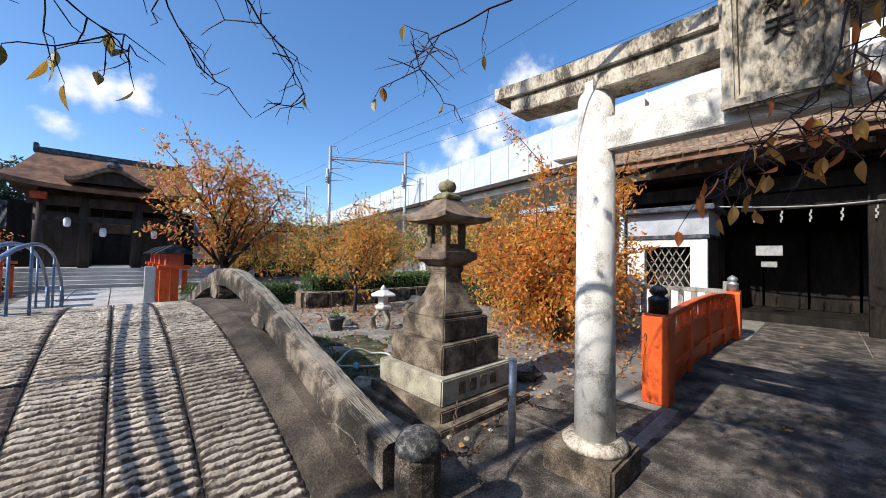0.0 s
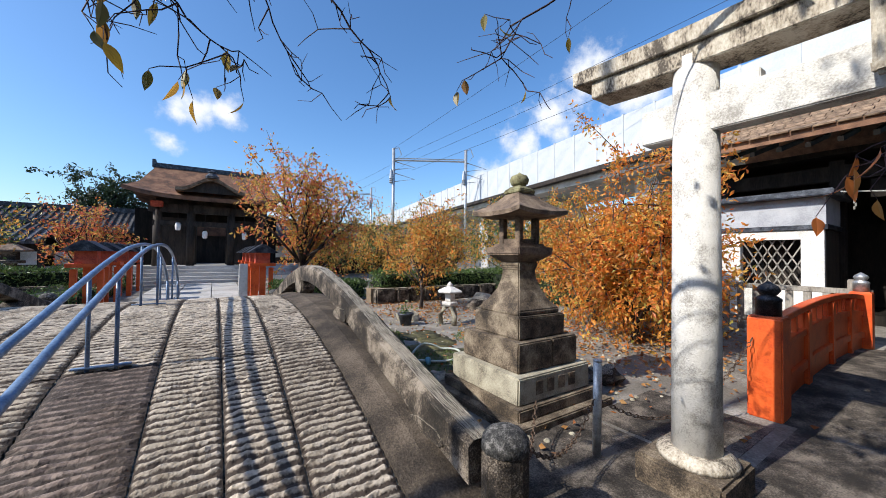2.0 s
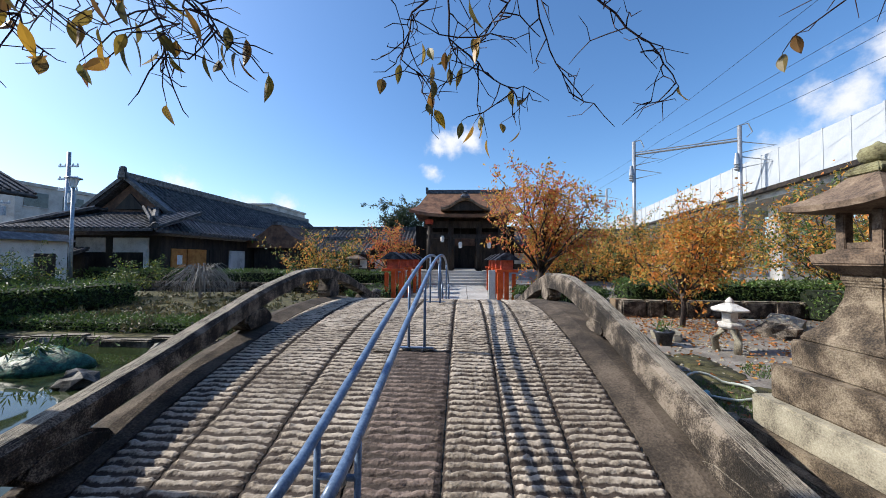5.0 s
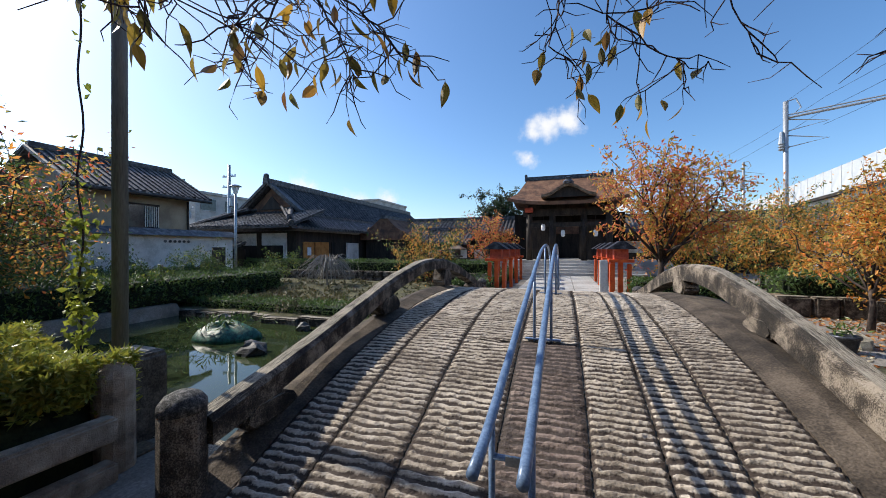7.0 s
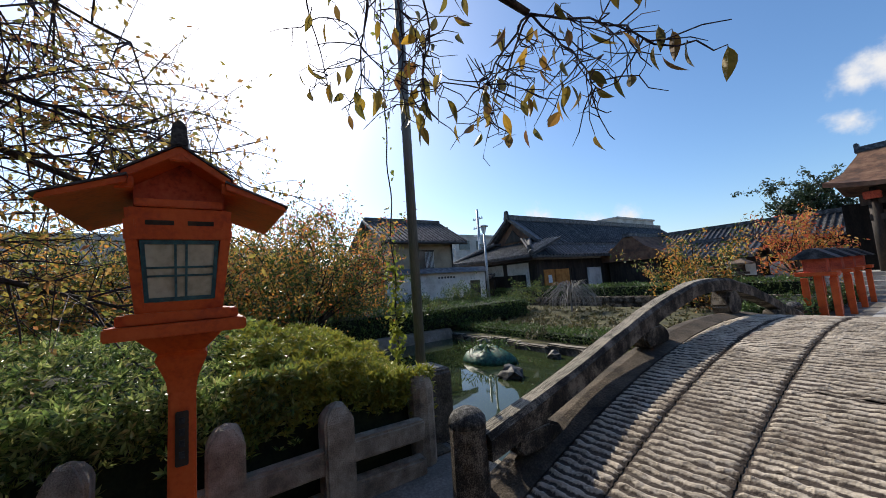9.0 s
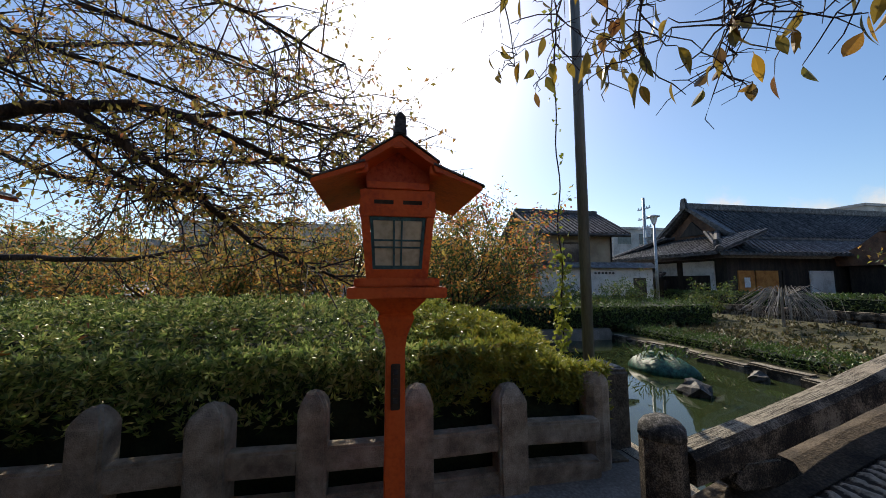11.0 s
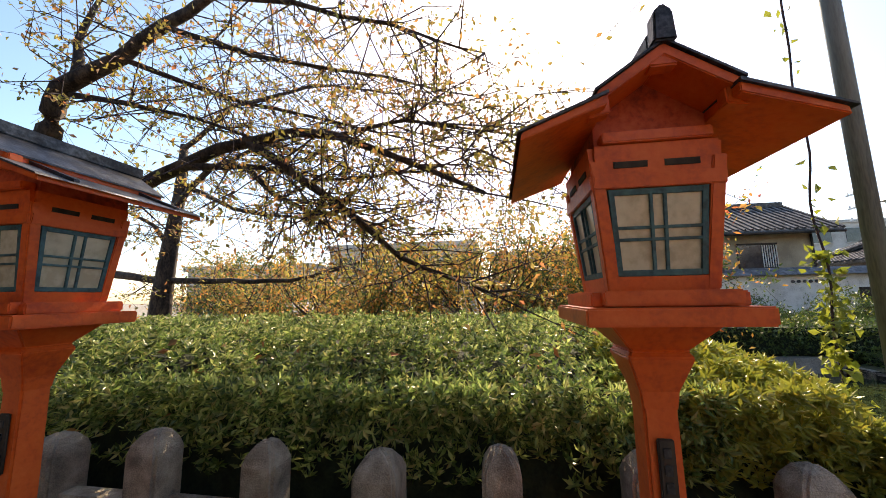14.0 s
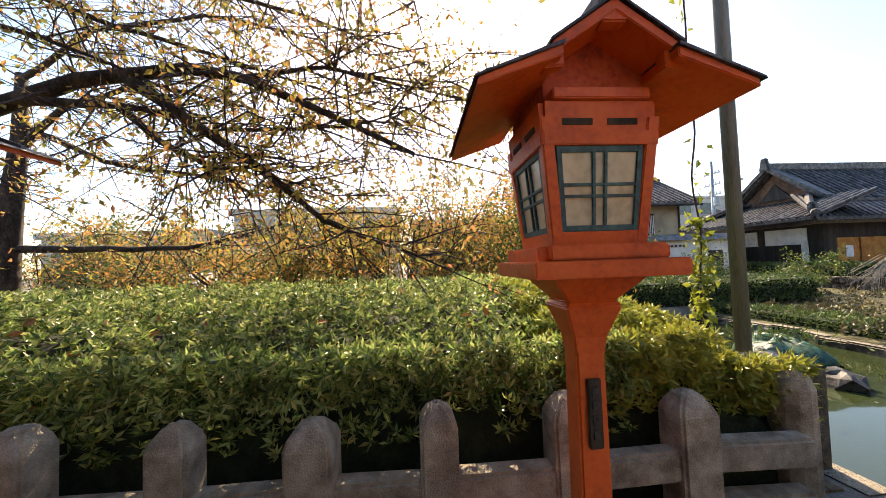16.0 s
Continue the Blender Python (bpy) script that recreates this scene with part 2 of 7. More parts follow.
BARK = material("cherry_bark", (0.05, 0.036, 0.03), (0.018, 0.013, 0.011), (0.1, 0.075, 0.06), 8, 45, 0.9, bump=0.8, bump_scale=30, stretch=(1, 1, 0.4))
TWIG = material("twig_bark", (0.035, 0.02, 0.03), None, (0.07, 0.04, 0.05), 20, 90, 0.75, bump=0.2)
WOOD_DARK = material("dark_timber", (0.03, 0.022, 0.017), (0.012, 0.009, 0.007), (0.055, 0.04, 0.03), 3, 40, 0.75, bump=0.25, stretch=(1, 1, 0.2))
# shaded copy of the dark timber: interior gloom put into the colour
WOOD_SHADED = material("shaded_timber", (0.012, 0.009, 0.007), (0.005, 0.004, 0.003), (0.024, 0.018, 0.014), 3, 40, 0.8, bump=0.25, spec=0.2, stretch=(1, 1, 0.2))
WOOD_GREY = material("silvered_timber", (0.26, 0.24, 0.21), (0.14, 0.125, 0.11), (0.36, 0.34, 0.3), 5, 50, 0.85, bump=0.35, stretch=(1, 1, 0.2))
CYPRESS = material("cypress_bark_roof", (0.17, 0.085, 0.05), (0.09, 0.05, 0.035), (0.25, 0.135, 0.08), 2.2, 60, 0.9, bump=0.5, bump_scale=50)
SHINGLE = material("thin_wood_shingle", (0.2, 0.13, 0.08), (0.09, 0.06, 0.037), (0.3, 0.21, 0.135), 6, 60, 0.9, bump=0.5, island=0.3)
TILE = material("fired_grey_tile", (0.06, 0.058, 0.06), (0.022, 0.022, 0.024), (0.15, 0.145, 0.145), 5, 50, 0.5, bump=0.2, island=0.3)
PLASTER = material("white_plaster", (0.7, 0.68, 0.64), (0.5, 0.48, 0.44), (0.78, 0.76, 0.72), 1.5, 40, 0.9, bump=0.1)
PLASTER_GREY = material("grey_plaster", (0.38, 0.39, 0.42), (0.28, 0.29, 0.31), (0.45, 0.46, 0.48), 1.5, 40, 0.9, bump=0.1)
BEIGE = material("beige_render", (0.34, 0.28, 0.2), (0.25, 0.2, 0.145), (0.4, 0.34, 0.25), 1.0, 40, 0.9, bump=0.15)
OCHRE = material("orange_door_panel", (0.5, 0.2, 0.045), (0.36, 0.13, 0.03), (0.58, 0.26, 0.07), 3, 40, 0.7, bump=0.1)
BARRIER = material("white_noise_barrier", (0.46, 0.49, 0.52), (0.38, 0.41, 0.44), (0.54, 0.57, 0.6), 0.6, 20, 0.6, bump=0.05, wear=0.9)
CONC_LIGHT = material("pale_concrete", (0.42, 0.41, 0.39), (0.3, 0.29, 0.27), (0.5, 0.49, 0.47), 0.7, 20, 0.85, bump=0.15)
WINDOW_DARK = material("dark_window_glass", (0.03, 0.033, 0.04), None, (0.05, 0.055, 0.06), 2, 20, 0.12, bump=0.02, spec=0.7)
# white paper greyed to paint the shade under the hall eave
SHADED_PAPER = material("shaded_paper", (0.3, 0.3, 0.29), (0.22, 0.22, 0.21), (0.36, 0.36, 0.35), 3, 20, 0.8, bump=0.03)
PAPER = material("white_paper", (0.75, 0.75, 0.74), (0.68, 0.68, 0.67), None, 3, 20, 0.8, bump=0.03)
CLAY_BLUE = material("blue_plastic", (0.12, 0.3, 0.36), (0.08, 0.22, 0.27), (0.2, 0.4, 0.46), 12, 60, 0.5)
HOSE = material("pale_hose", (0.5, 0.55, 0.48), (0.4, 0.44, 0.38), (0.58, 0.62, 0.55), 12, 60, 0.45)
TARP = material("green_net", (0.012, 0.085, 0.055), (0.004, 0.03, 0.02), (0.03, 0.15, 0.1), 14, 60, 0.5, bump=0.8, bump_scale=25)
CAR_WHITE = material("white_car_paint", (0.6, 0.62, 0.62), (0.55, 0.57, 0.57), (0.65, 0.66, 0.66), 1, 10, 0.2, 0.1, bump=0.0)
CAR_GLASS = material("car_glass", (0.1, 0.2, 0.22), (0.07, 0.15, 0.17), (0.14, 0.26, 0.28), 2, 10, 0.08, bump=0.0, spec=0.8)
RUBBER = material("tyre_rubber", (0.02, 0.02, 0.02), None, (0.04, 0.04, 0.04), 10, 60, 0.8)
# near-black filling that paints the shade deep between hedge leaves
HEDGE_SHADE = material("hedge_shade", (0.012, 0.02, 0.008), (0.006, 0.01, 0.004), (0.02, 0.03, 0.012), 8, 40, 0.95, bump=0.8)
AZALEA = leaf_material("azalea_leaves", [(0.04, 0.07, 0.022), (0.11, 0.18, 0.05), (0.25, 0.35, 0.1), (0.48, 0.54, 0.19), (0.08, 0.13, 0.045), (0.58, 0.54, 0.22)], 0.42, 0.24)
# lit copy of the azalea leaves: sunlight put into the golden colours
AZALEA_SUNLIT = leaf_material("sunlit_azalea_leaves", [(0.241, 0.275, 0.0486), (0.344, 0.345, 0.0567), (0.19, 0.235, 0.0486), (0.482, 0.4, 0.0648)], 0.32, 0.35)
DRY_LEAF = leaf_material("dry_bank_scrub", [(0.06, 0.075, 0.025), (0.13, 0.12, 0.05), (0.2, 0.16, 0.08), (0.05, 0.07, 0.025), (0.1, 0.075, 0.045)], 0.25, 0.5)
HEDGE_LEAF = leaf_material("hedge_leaves", [(0.042, 0.084, 0.0216), (0.072, 0.132, 0.03), (0.12, 0.18, 0.042), (0.06, 0.108, 0.024)], 0.25, 0.4)
ORANGE_LEAF = leaf_material("orange_autumn_leaves", [(0.72, 0.22, 0.035), (0.8, 0.32, 0.05), (0.7, 0.42, 0.08), (0.58, 0.14, 0.035), (0.76, 0.28, 0.045), (0.36, 0.32, 0.07)], 0.5)
AMBER_LEAF = leaf_material("amber_autumn_leaves", [(0.58, 0.33, 0.07), (0.74, 0.32, 0.06), (0.44, 0.38, 0.08), (0.76, 0.22, 0.065), (0.64, 0.46, 0.11), (0.3, 0.3, 0.07)], 0.5)
PINK_LEAF = leaf_material("red_autumn_leaves", [(0.625, 0.163, 0.075), (0.562, 0.112, 0.0625), (0.625, 0.25, 0.075)], 0.4)
CHERRY_LEAF = leaf_material("cherry_autumn_leaves", [(0.3, 0.27, 0.07), (0.44, 0.33, 0.08), (0.2, 0.22, 0.06), (0.5, 0.23, 0.08), (0.33, 0.28, 0.09), (0.42, 0.15, 0.075)], 0.55)
NEAR_LEAF = leaf_material("hanging_cherry_leaves", [(0.163, 0.15, 0.0375), (0.375, 0.25, 0.0375), (0.1, 0.1, 0.0375), (0.525, 0.312, 0.0375), (0.25, 0.112, 0.0375), (0.2, 0.175, 0.05)], 0.45, single=True)
NEAR_ORANGE = leaf_material("orange_hanging_leaves", [(0.55, 0.17, 0.035), (0.42, 0.11, 0.03), (0.5, 0.28, 0.05), (0.3, 0.14, 0.04)], 0.45, single=True)
PINE_LEAF = leaf_material("pine_needles", [(0.02, 0.045, 0.018), (0.04, 0.07, 0.025), (0.055, 0.08, 0.03)], 0.15)
VINE_LEAF = leaf_material("vine_leaves", [(0.2, 0.25, 0.03), (0.3, 0.32, 0.05), (0.14, 0.18, 0.03)], 0.45)
LITTER = leaf_material("fallen_leaves", [(0.35, 0.14, 0.04), (0.28, 0.09, 0.03), (0.4, 0.22, 0.06), (0.2, 0.1, 0.05)], 0.1, 0.7)
water_m = bpy.data.materials.new("pond_water")
water_m.use_nodes = True
_n, _l = water_m.node_tree.nodes, water_m.node_tree.links
_b = _n["Principled BSDF"]
_b.inputs["Base Color"].default_value = (0.028, 0.04, 0.016, 1)
_b.inputs["Roughness"].default_value = 0.03
_b.inputs["IOR"].default_value = 1.33
_wn = _n.new("ShaderNodeTexNoise")
_wn.inputs["Scale"].default_value = 7
_wb = _n.new("ShaderNodeBump")
_wb.inputs["Strength"].default_value, _wb.inputs["Distance"].default_value = 0.12, 0.02
_l.new(_wn.outputs["Fac"], _wb.inputs["Height"])
_l.new(_wb.outputs["Normal"], _b.inputs["Normal"])


# ---- building blocks ----
class Shape:
    """Gathers faces for one mesh."""

    def __init__(self):
        self.v, self.f = [], []

    def add(self, verts, faces):
        o = len(self.v)
        self.v += [tuple(p) for p in verts]
        self.f += [tuple(i + o for i in face) for face in faces]
        return self

    def box(self, c, s, m=None, taper=(1, 1)):
        hx, hy, hz = s[0] / 2, s[1] / 2, s[2] / 2
        p = []
        for z, k in ((-hz, (1, 1)), (hz, taper)):
            p += [Vector((x * k[0], y * k[1], z)) for x, y in ((-hx, -hy), (hx, -hy), (hx, hy), (-hx, hy))]
        if m is not None:
            p = [m @ q for q in p]
        return self.add([q + Vector(c) for q in p], [(3, 2, 1, 0), (4, 5, 6, 7), (0, 1, 5, 4), (1, 2, 6, 5), (2, 3, 7, 6), (3, 0, 4, 7)])

    def lathe(self, c, profile, sides=16, turn=0.0, square=False):
        """profile: (radius, z) from the bottom up. square: a four-sided shape, the radius being half its side."""
        n = 4 if square else sides
        k = math.sqrt(2) if square else 1
        t0 = math.pi / 4 if square else turn
        verts = [(c[0] + r * k * math.cos(t0 + 2 * math.pi * i / n), c[1] + r * k * math.sin(t0 + 2 * math.pi * i / n), c[2] + z)
                 for r, z in profile for i in range(n)]
        faces = [(j * n + i, j * n + (i + 1) % n, (j + 1) * n + (i + 1) % n, (j + 1) * n + i) for j in range(len(profile) - 1) for i in range(n)]
        faces += [tuple(range(n - 1, -1, -1)), tuple((len(profile) - 1) * n + i for i in range(n))]
        return self.add(verts, faces)

    def tube(self, pts, radii, sides=8):
        pts = [Vector(p) for p in pts]
        if not hasattr(radii, "__len__"):
            radii = [radii] * len(pts)
        verts = []
        for i, p in enumerate(pts):
            d = (pts[min(i + 1, len(pts) - 1)] - pts[max(i - 1, 0)]).normalized()
            a = d.cross(Vector((0, 0, 1)) if abs(d.z) < 0.9 else Vector((1, 0, 0))).normalized()
            b = d.cross(a)
            verts += [p + (a * math.cos(2 * math.pi * k / sides) + b * math.sin(2 * math.pi * k / sides)) * radii[i] for k in range(sides)]
        n = sides
        faces = [(j * n + i, j * n + (i + 1) % n, (j + 1) * n + (i + 1) % n, (j + 1) * n + i) for j in range(len(pts) - 1) for i in range(n)]
        faces += [tuple(range(n - 1, -1, -1)), tuple((len(pts) - 1) * n + i for i in range(n))]
        return self.add(verts, faces)

    def loft(self, rings, closed=True):
        n = len(rings[0])
        verts = [p for r in rings for p in r]
        faces = [(j * n + i, j * n + (i + 1) % n, (j + 1) * n + (i + 1) % n, (j + 1) * n + i) for j in range(len(rings) - 1) for i in range(n)]
        faces += [tuple(range(n - 1, -1, -1)), tuple((len(rings) - 1) * n + i for i in range(n))]
        return self.add(verts, faces)

    def prism(self, outline, axis, lo, hi):
        """An outline of (a, b) pairs pushed along x or y."""
        put = (lambda a, b, t: (t, a, b)) if axis == "x" else (lambda a, b, t: (a, t, b))
        return self.loft([[put(a, b, lo) for a, b in outline], [put(a, b, hi) for a, b in outline]])


def mesh_of(name, shape, mat, bevel=0.0, smooth=False, rough=0.0):
    me = bpy.data.meshes.new(name)
    me.from_pydata(shape.v, [], shape.f)
    bm = bmesh.new()
    bm.from_mesh(me)
    bmesh.ops.recalc_face_normals(bm, faces=bm.faces)
    if bevel:
        sharp = [e for e in bm.edges if len(e.link_faces) == 2 and e.calc_face_angle(0) > 0.5]
        bmesh.ops.bevel(bm, geom=sharp, offset=bevel, segments=2, affect="EDGES", clamp_overlap=True)
    if rough:
        for v in bm.verts:
            v.co += noise.noise_vector(v.co * 7) * rough
    for f in bm.faces:
        f.smooth = smooth
    bm.to_mesh(me)
    bm.free()
    me.materials.append(mat)
    return me


def thing(name, label, category, at=(0, 0, 0), rz=0.0, group="", kind=""):
    e = new(name)
    e.matrix_basis = pose(*at, 0, 0, rz)
    return tagged(e, label, category, group, kind)


def part(name, shape, mat, parent=None, label="", bevel=0.0, smooth=False, rough=0.0, kind=""):
    ob = new(name, mesh_of(name, shape, mat, bevel, smooth, rough))
    if parent is not None:
        ob.parent = parent
    return tagged(ob, label, kind=kind)


def solo(name, shape, mat, label, category, bevel=0.0, smooth=False, group="", kind="", rough=0.0):
    return tagged(part(name, shape, mat, None, "", bevel, smooth, rough), label, category, group, kind)


def bulk(name, verts, faces, mat, parent=None, label="", kind="stuff"):
    me = bpy.data.meshes.new(name)
    me.from_pydata(verts, [], faces)
    me.materials.append(mat)
    ob = new(name, me)
    if parent is not None:
        ob.parent = parent
    return tagged(ob, label, kind=kind)


def leaves(points, directions, length, width, rng, curl=0.25):
    """Many leaves at once: a pointed blade of six corners folded on its rib, at each point, along each direction."""
    P, D = np.array(points, float), np.array(directions, float)
    n = len(P)
    D /= np.linalg.norm(D, axis=1)[:, None] + 1e-9
    S = np.cross(D, rng.normal(size=(n, 3)))
    S /= np.linalg.norm(S, axis=1)[:, None] + 1e-9
    N = np.cross(S, D)
    L = length * rng.uniform(0.7, 1.25, n)[:, None]
    W = width * rng.uniform(0.75, 1.2, n)[:, None]
    C = curl * rng.uniform(-0.4, 1.0, n)[:, None] * L
    rows = [P, P + D * L * 0.45 + S * W * 0.5 + N * W * 0.18, P + D * L - N * C, P + D * L * 0.45 - S * W * 0.5 + N * W * 0.18, P + D * L * 0.5]
    V = np.stack(rows, 1).reshape(-1, 3)
    b = np.arange(n)[:, None] * 5
    F = np.concatenate([b + np.array([0, 1, 4]), b + np.array([1, 2, 4]), b + np.array([2, 3, 4]), b + np.array([3, 0, 4])])
    return V.tolist(), F.tolist()


def blade(p, d, length, width, rg):
    """One larger leaf: a toothless pointed oval, folded on its rib and curled."""
    d = Vector(d).normalized()
    s = d.cross(Vector(rg.normal(size=3))).normalized()
    nrm = s.cross(d)
    curl, L, W = rg.uniform(0.05, 0.4), length * rg.uniform(0.75, 1.2), width * rg.uniform(0.8, 1.15)
    vs, fs = [], []
    st = [(0.0, 0.04), (0.08, 0.1), (0.2, 0.62), (0.36, 0.97), (0.52, 1.0), (0.68, 0.8), (0.82, 0.5), (0.93, 0.2), (1.0, 0.02)]
    for t, w in st:
        c = Vector(p) + d * (L * t) - nrm * (curl * L * t * t)
        fold = nrm * (0.16 * W * w)
        vs += [c - s * (W * w / 2) + fold, c, c + s * (W * w / 2) + fold]
    for i in range(len(st) - 1):
        a = 3 * i
        fs += [(a, a + 1, a + 4, a + 3), (a + 1, a + 2, a + 5, a + 4)]
    return [tuple(v) for v in vs], fs


def rnd_dirs(rng, n, up=0.0):
    d = rng.normal(size=(n, 3))
    d[:, 2] += up
    return d / np.linalg.norm(d, axis=1)[:, None]


# ---- ground, pond, paving ----
FAR_BANK = 7.7


def ground_height(x, y):
    """Level ground with the pond's basin cut into it beyond the near bank."""
    if -10.2 < x < 2.25 and 2.55 < y < FAR_BANK:
        return -0.95
    if x < -2.6 and FAR_BANK <= y < 13:
        return -0.2 + 0.2 * (y - FAR_BANK) / (13 - FAR_BANK)
    if x > 2.6 and y > 4:
        return 0.03 * noise.noise(Vector((x * 0.8, y * 0.8, 0)))
    return 0.0


gx = sorted(set([-900, -300, -120, -60, -35, -25, 25, 35, 60, 120, 300, 900, -10.25, -10.15, 2.2, 2.3, -2.65, -2.6] + list(np.arange(-20, 20.1, 0.5).round(2))))
gy = sorted(set([-900, -300, -120, -60, -35, -25, 60, 120, 300, 900, 2.5, 2.6, 7.65, 7.75] + list(np.arange(-20, 45, 0.5).round(2))))
gv = [(x, y, ground_height(x, y)) for y in gy for x in gx]
gf = [(j * len(gx) + i, j * len(gx) + i + 1, (j + 1) * len(gx) + i + 1, (j + 1) * len(gx) + i) for j in range(len(gy) - 1) for i in range(len(gx) - 1)]
tagged(bulk("ground", gv, gf, GRAVEL, kind="structure"), "pale grey gravel and earth ground with pebbles", "ground")
solo("water", Shape().add([(-10.2, 2.4, -0.35), (2.25, 2.4, -0.35), (2.25, 7.85, -0.35), (-10.2, 7.85, -0.35)], [(0, 1, 2, 3)]), water_m,
     "still green pond water reflecting the sky", "water", kind="structure")

bank_y = [7.8, 9.0, 10.4, 11.5, 13, 14.5, 15.9]
bank = Shape()
bank.add([(x, y, (-0.2 + 0.2 * (y - FAR_BANK) / (13 - FAR_BANK) if y < 13 else 0.0) + 0.02 + 0.03 * noise.noise(Vector((x, y, 0)))) for y in bank_y for x in np.linspace(-24, -2.7, 24)],
         [(j * 24 + i, j * 24 + i + 1, (j + 1) * 24 + i + 1, (j + 1) * 24 + i) for j in range(6) for i in range(23)])
solo("bank", bank, GRASS, "dry grassy far bank of the pond", "bank", kind="structure", smooth=True)
# low scrub, reeds and stones on the far bank
rng = np.random.default_rng(41)
P, D = [], []
for k in range(300):
    x, y = rng.uniform(-13, -2.75), rng.uniform(7.9, 15.6)
    r, h = rng.uniform(0.15, 0.45), rng.uniform(0.08, 0.3)
    for q in range(34):
        a, f = rng.uniform(0, 6.28), rng.random()
        P.append((x + r * f * math.cos(a), y + r * f * math.sin(a), -0.12 + h * (1 - f * f) * rng.uniform(0.4, 1)))
        D.append(rng.normal(size=3) + np.array([0, 0, 0.9]))
V, F = leaves(P, D, 0.13, 0.05, rng, 0.3)
tagged(bulk("bank_scrub", V, F, DRY_LEAF), "low dry grass and scrub on pond bank", "scrub")
solo("near_bank", Shape().box((-6.4, -3.0, 0.006), (7.6, 10.6, 0.02)), EARTH, "dark earth under the azalea hedge", "earth", kind="structure")

# paving in front of the torii and before the bridge: slabs with open joints
pav = thing("pavement", "grey concrete paving slabs dappled with shade", "pavement", kind="structure")
xs = [-2.2, -0.6, 0.9, 2.45, 3.9, 5.9, 8.2, 10.5, 13.0, 15.9]
for i in range(len(xs) - 1):
    ys = [-7, -5.2, -3.4, -1.9, -0.35, 1.3] if xs[i] > 3 else [-6.5, -4.5, -2.5, -0.9, 0.6, 1.55]
    for j in range(len(ys) - 1):
        s = Shape().box(((xs[i] + xs[i + 1]) / 2, (ys[j] + ys[j + 1]) / 2, -0.02), (xs[i + 1] - xs[i] - 0.018, ys[j + 1] - ys[j] - 0.018, 0.06))
        part("slab", s, CONCRETE, pav, bevel=0.006)
part("slab", Shape().box((3.3, 2.0, -0.02), (1.6, 1.35, 0.05)), CONCRETE, pav, bevel=0.006)
part("slab", Shape().box((4.75, 1.95, -0.02), (1.2, 1.1, 0.05)), CONCRETE, pav, bevel=0.006)
# added out of view behind the camera to darken faces turned south
solo("unseen_fill_wall", Shape().box((5.5, -9.6, 3.5), (18.0, 0.3, 7.0)), WOOD_DARK, "unseen dark wall added to cut the sky fill", "wall", kind="structure")
# path beyond the bridge up to the gate
path = thing("path", "pale stone paved path leading to the gate steps", "path", kind="structure")
for i in range(12):
    for k in range(3):
        s = Shape().box((-0.6 + 1.05 * k, 10.9 + i * 0.95, 0.0), (1.02, 0.92, 0.06))
        part("slab", s, CONC_LIGHT, path)

# grass patch and fallen leaves on the garden side
rng = np.random.default_rng(3)
gp = [(x, y) for x, y in zip(rng.uniform(2.5, 5.6, 9000), rng.uniform(3.6, 7.2, 9000))
      if noise.noise(Vector((x * 0.9, y * 0.9, 3))) + 0.35 - 0.35 * abs(x - 3.3) - 0.16 * abs(y - 5.0) > 0]
V, F = leaves([(x, y, 0.0) for x, y in gp], rnd_dirs(rng, len(gp)) * 0.5 + np.array([0, 0, 1]), 0.06, 0.014, rng)
tagged(bulk("grass", V, F, HEDGE_LEAF), "short green grass tufts on the gravel", "grass")
s = Shape()
for k in range(40):
    x, y = rng.uniform(2.7, 4.6), rng.uniform(4.0, 6.6)
    r = rng.uniform(0.15, 0.4)
    s.lathe((x, y, 0.0), [(r, -0.05), (r * 0.9, 0.008 + 0.004 * (k % 5)), (r * 0.4, 0.016 + 0.003 * (k % 5))], 11, k)
solo("moss", s, GRASS, "low green moss mats on damp gravel", "moss", kind="stuff", smooth=True)
n = 1500
lp = np.stack([rng.uniform(3.0, 13, n), rng.uniform(2.2, 14, n), np.full(n, 0.035)], 1)
lp2 = np.stack([rng.normal(7.4, 1.3, 1600), rng.normal(4.2, 1.3, 1600), np.full(1600, 0.035)], 1)
lp3 = np.stack([rng.normal(6.1, 1.3, 1500), rng.normal(9.4, 1.3, 1500), np.full(1500, 0.035)], 1)
lp = np.concatenate([lp, lp2, lp3])
d = rng.normal(size=(len(lp), 3)) * np.array([1, 1, 0.15])
V, F = leaves(lp, d, 0.075, 0.04, rng)
tagged(bulk("fallen_leaves", V, F, LITTER), "scattered brown and red fallen leaves", "leaves")
for k, (x, y, a) in enumerate([(3.5, 0.7, 30), (2.7, 0.95, 75), (4.6, 0.35, 170), (6.4, 0.6, 120), (2.2, 0.4, 20)]):
    V, F = leaves([(0, 0, 0)], [(1, 0, 0.12)], 0.11, 0.055, np.random.default_rng(k), 0.3)
    ob = bulk("fallen_leaf", V, F, LITTER, kind="")
    ob.matrix_basis = pose(x, y, 0.018, 0, 0, a)
    tagged(ob, "dry orange cherry leaf fallen on the paving", "leaf", "leaves on the paving")
# pebbles and small stones in the gravel
s = Shape()
for k in range(1500):
    x, y = rng.uniform(3, 11), rng.uniform(2.3, 11)
    r = rng.uniform(0.012, 0.035)
    s.lathe((x, y, 0.0), [(r, -0.01), (r * 0.9, r * 0.5), (r * 0.35, r * 0.8)], 5, k)
solo("pebbles", s, GRANITE_LIGHT, "loose grey pebbles on the garden floor", "pebbles", kind="stuff", smooth=True)


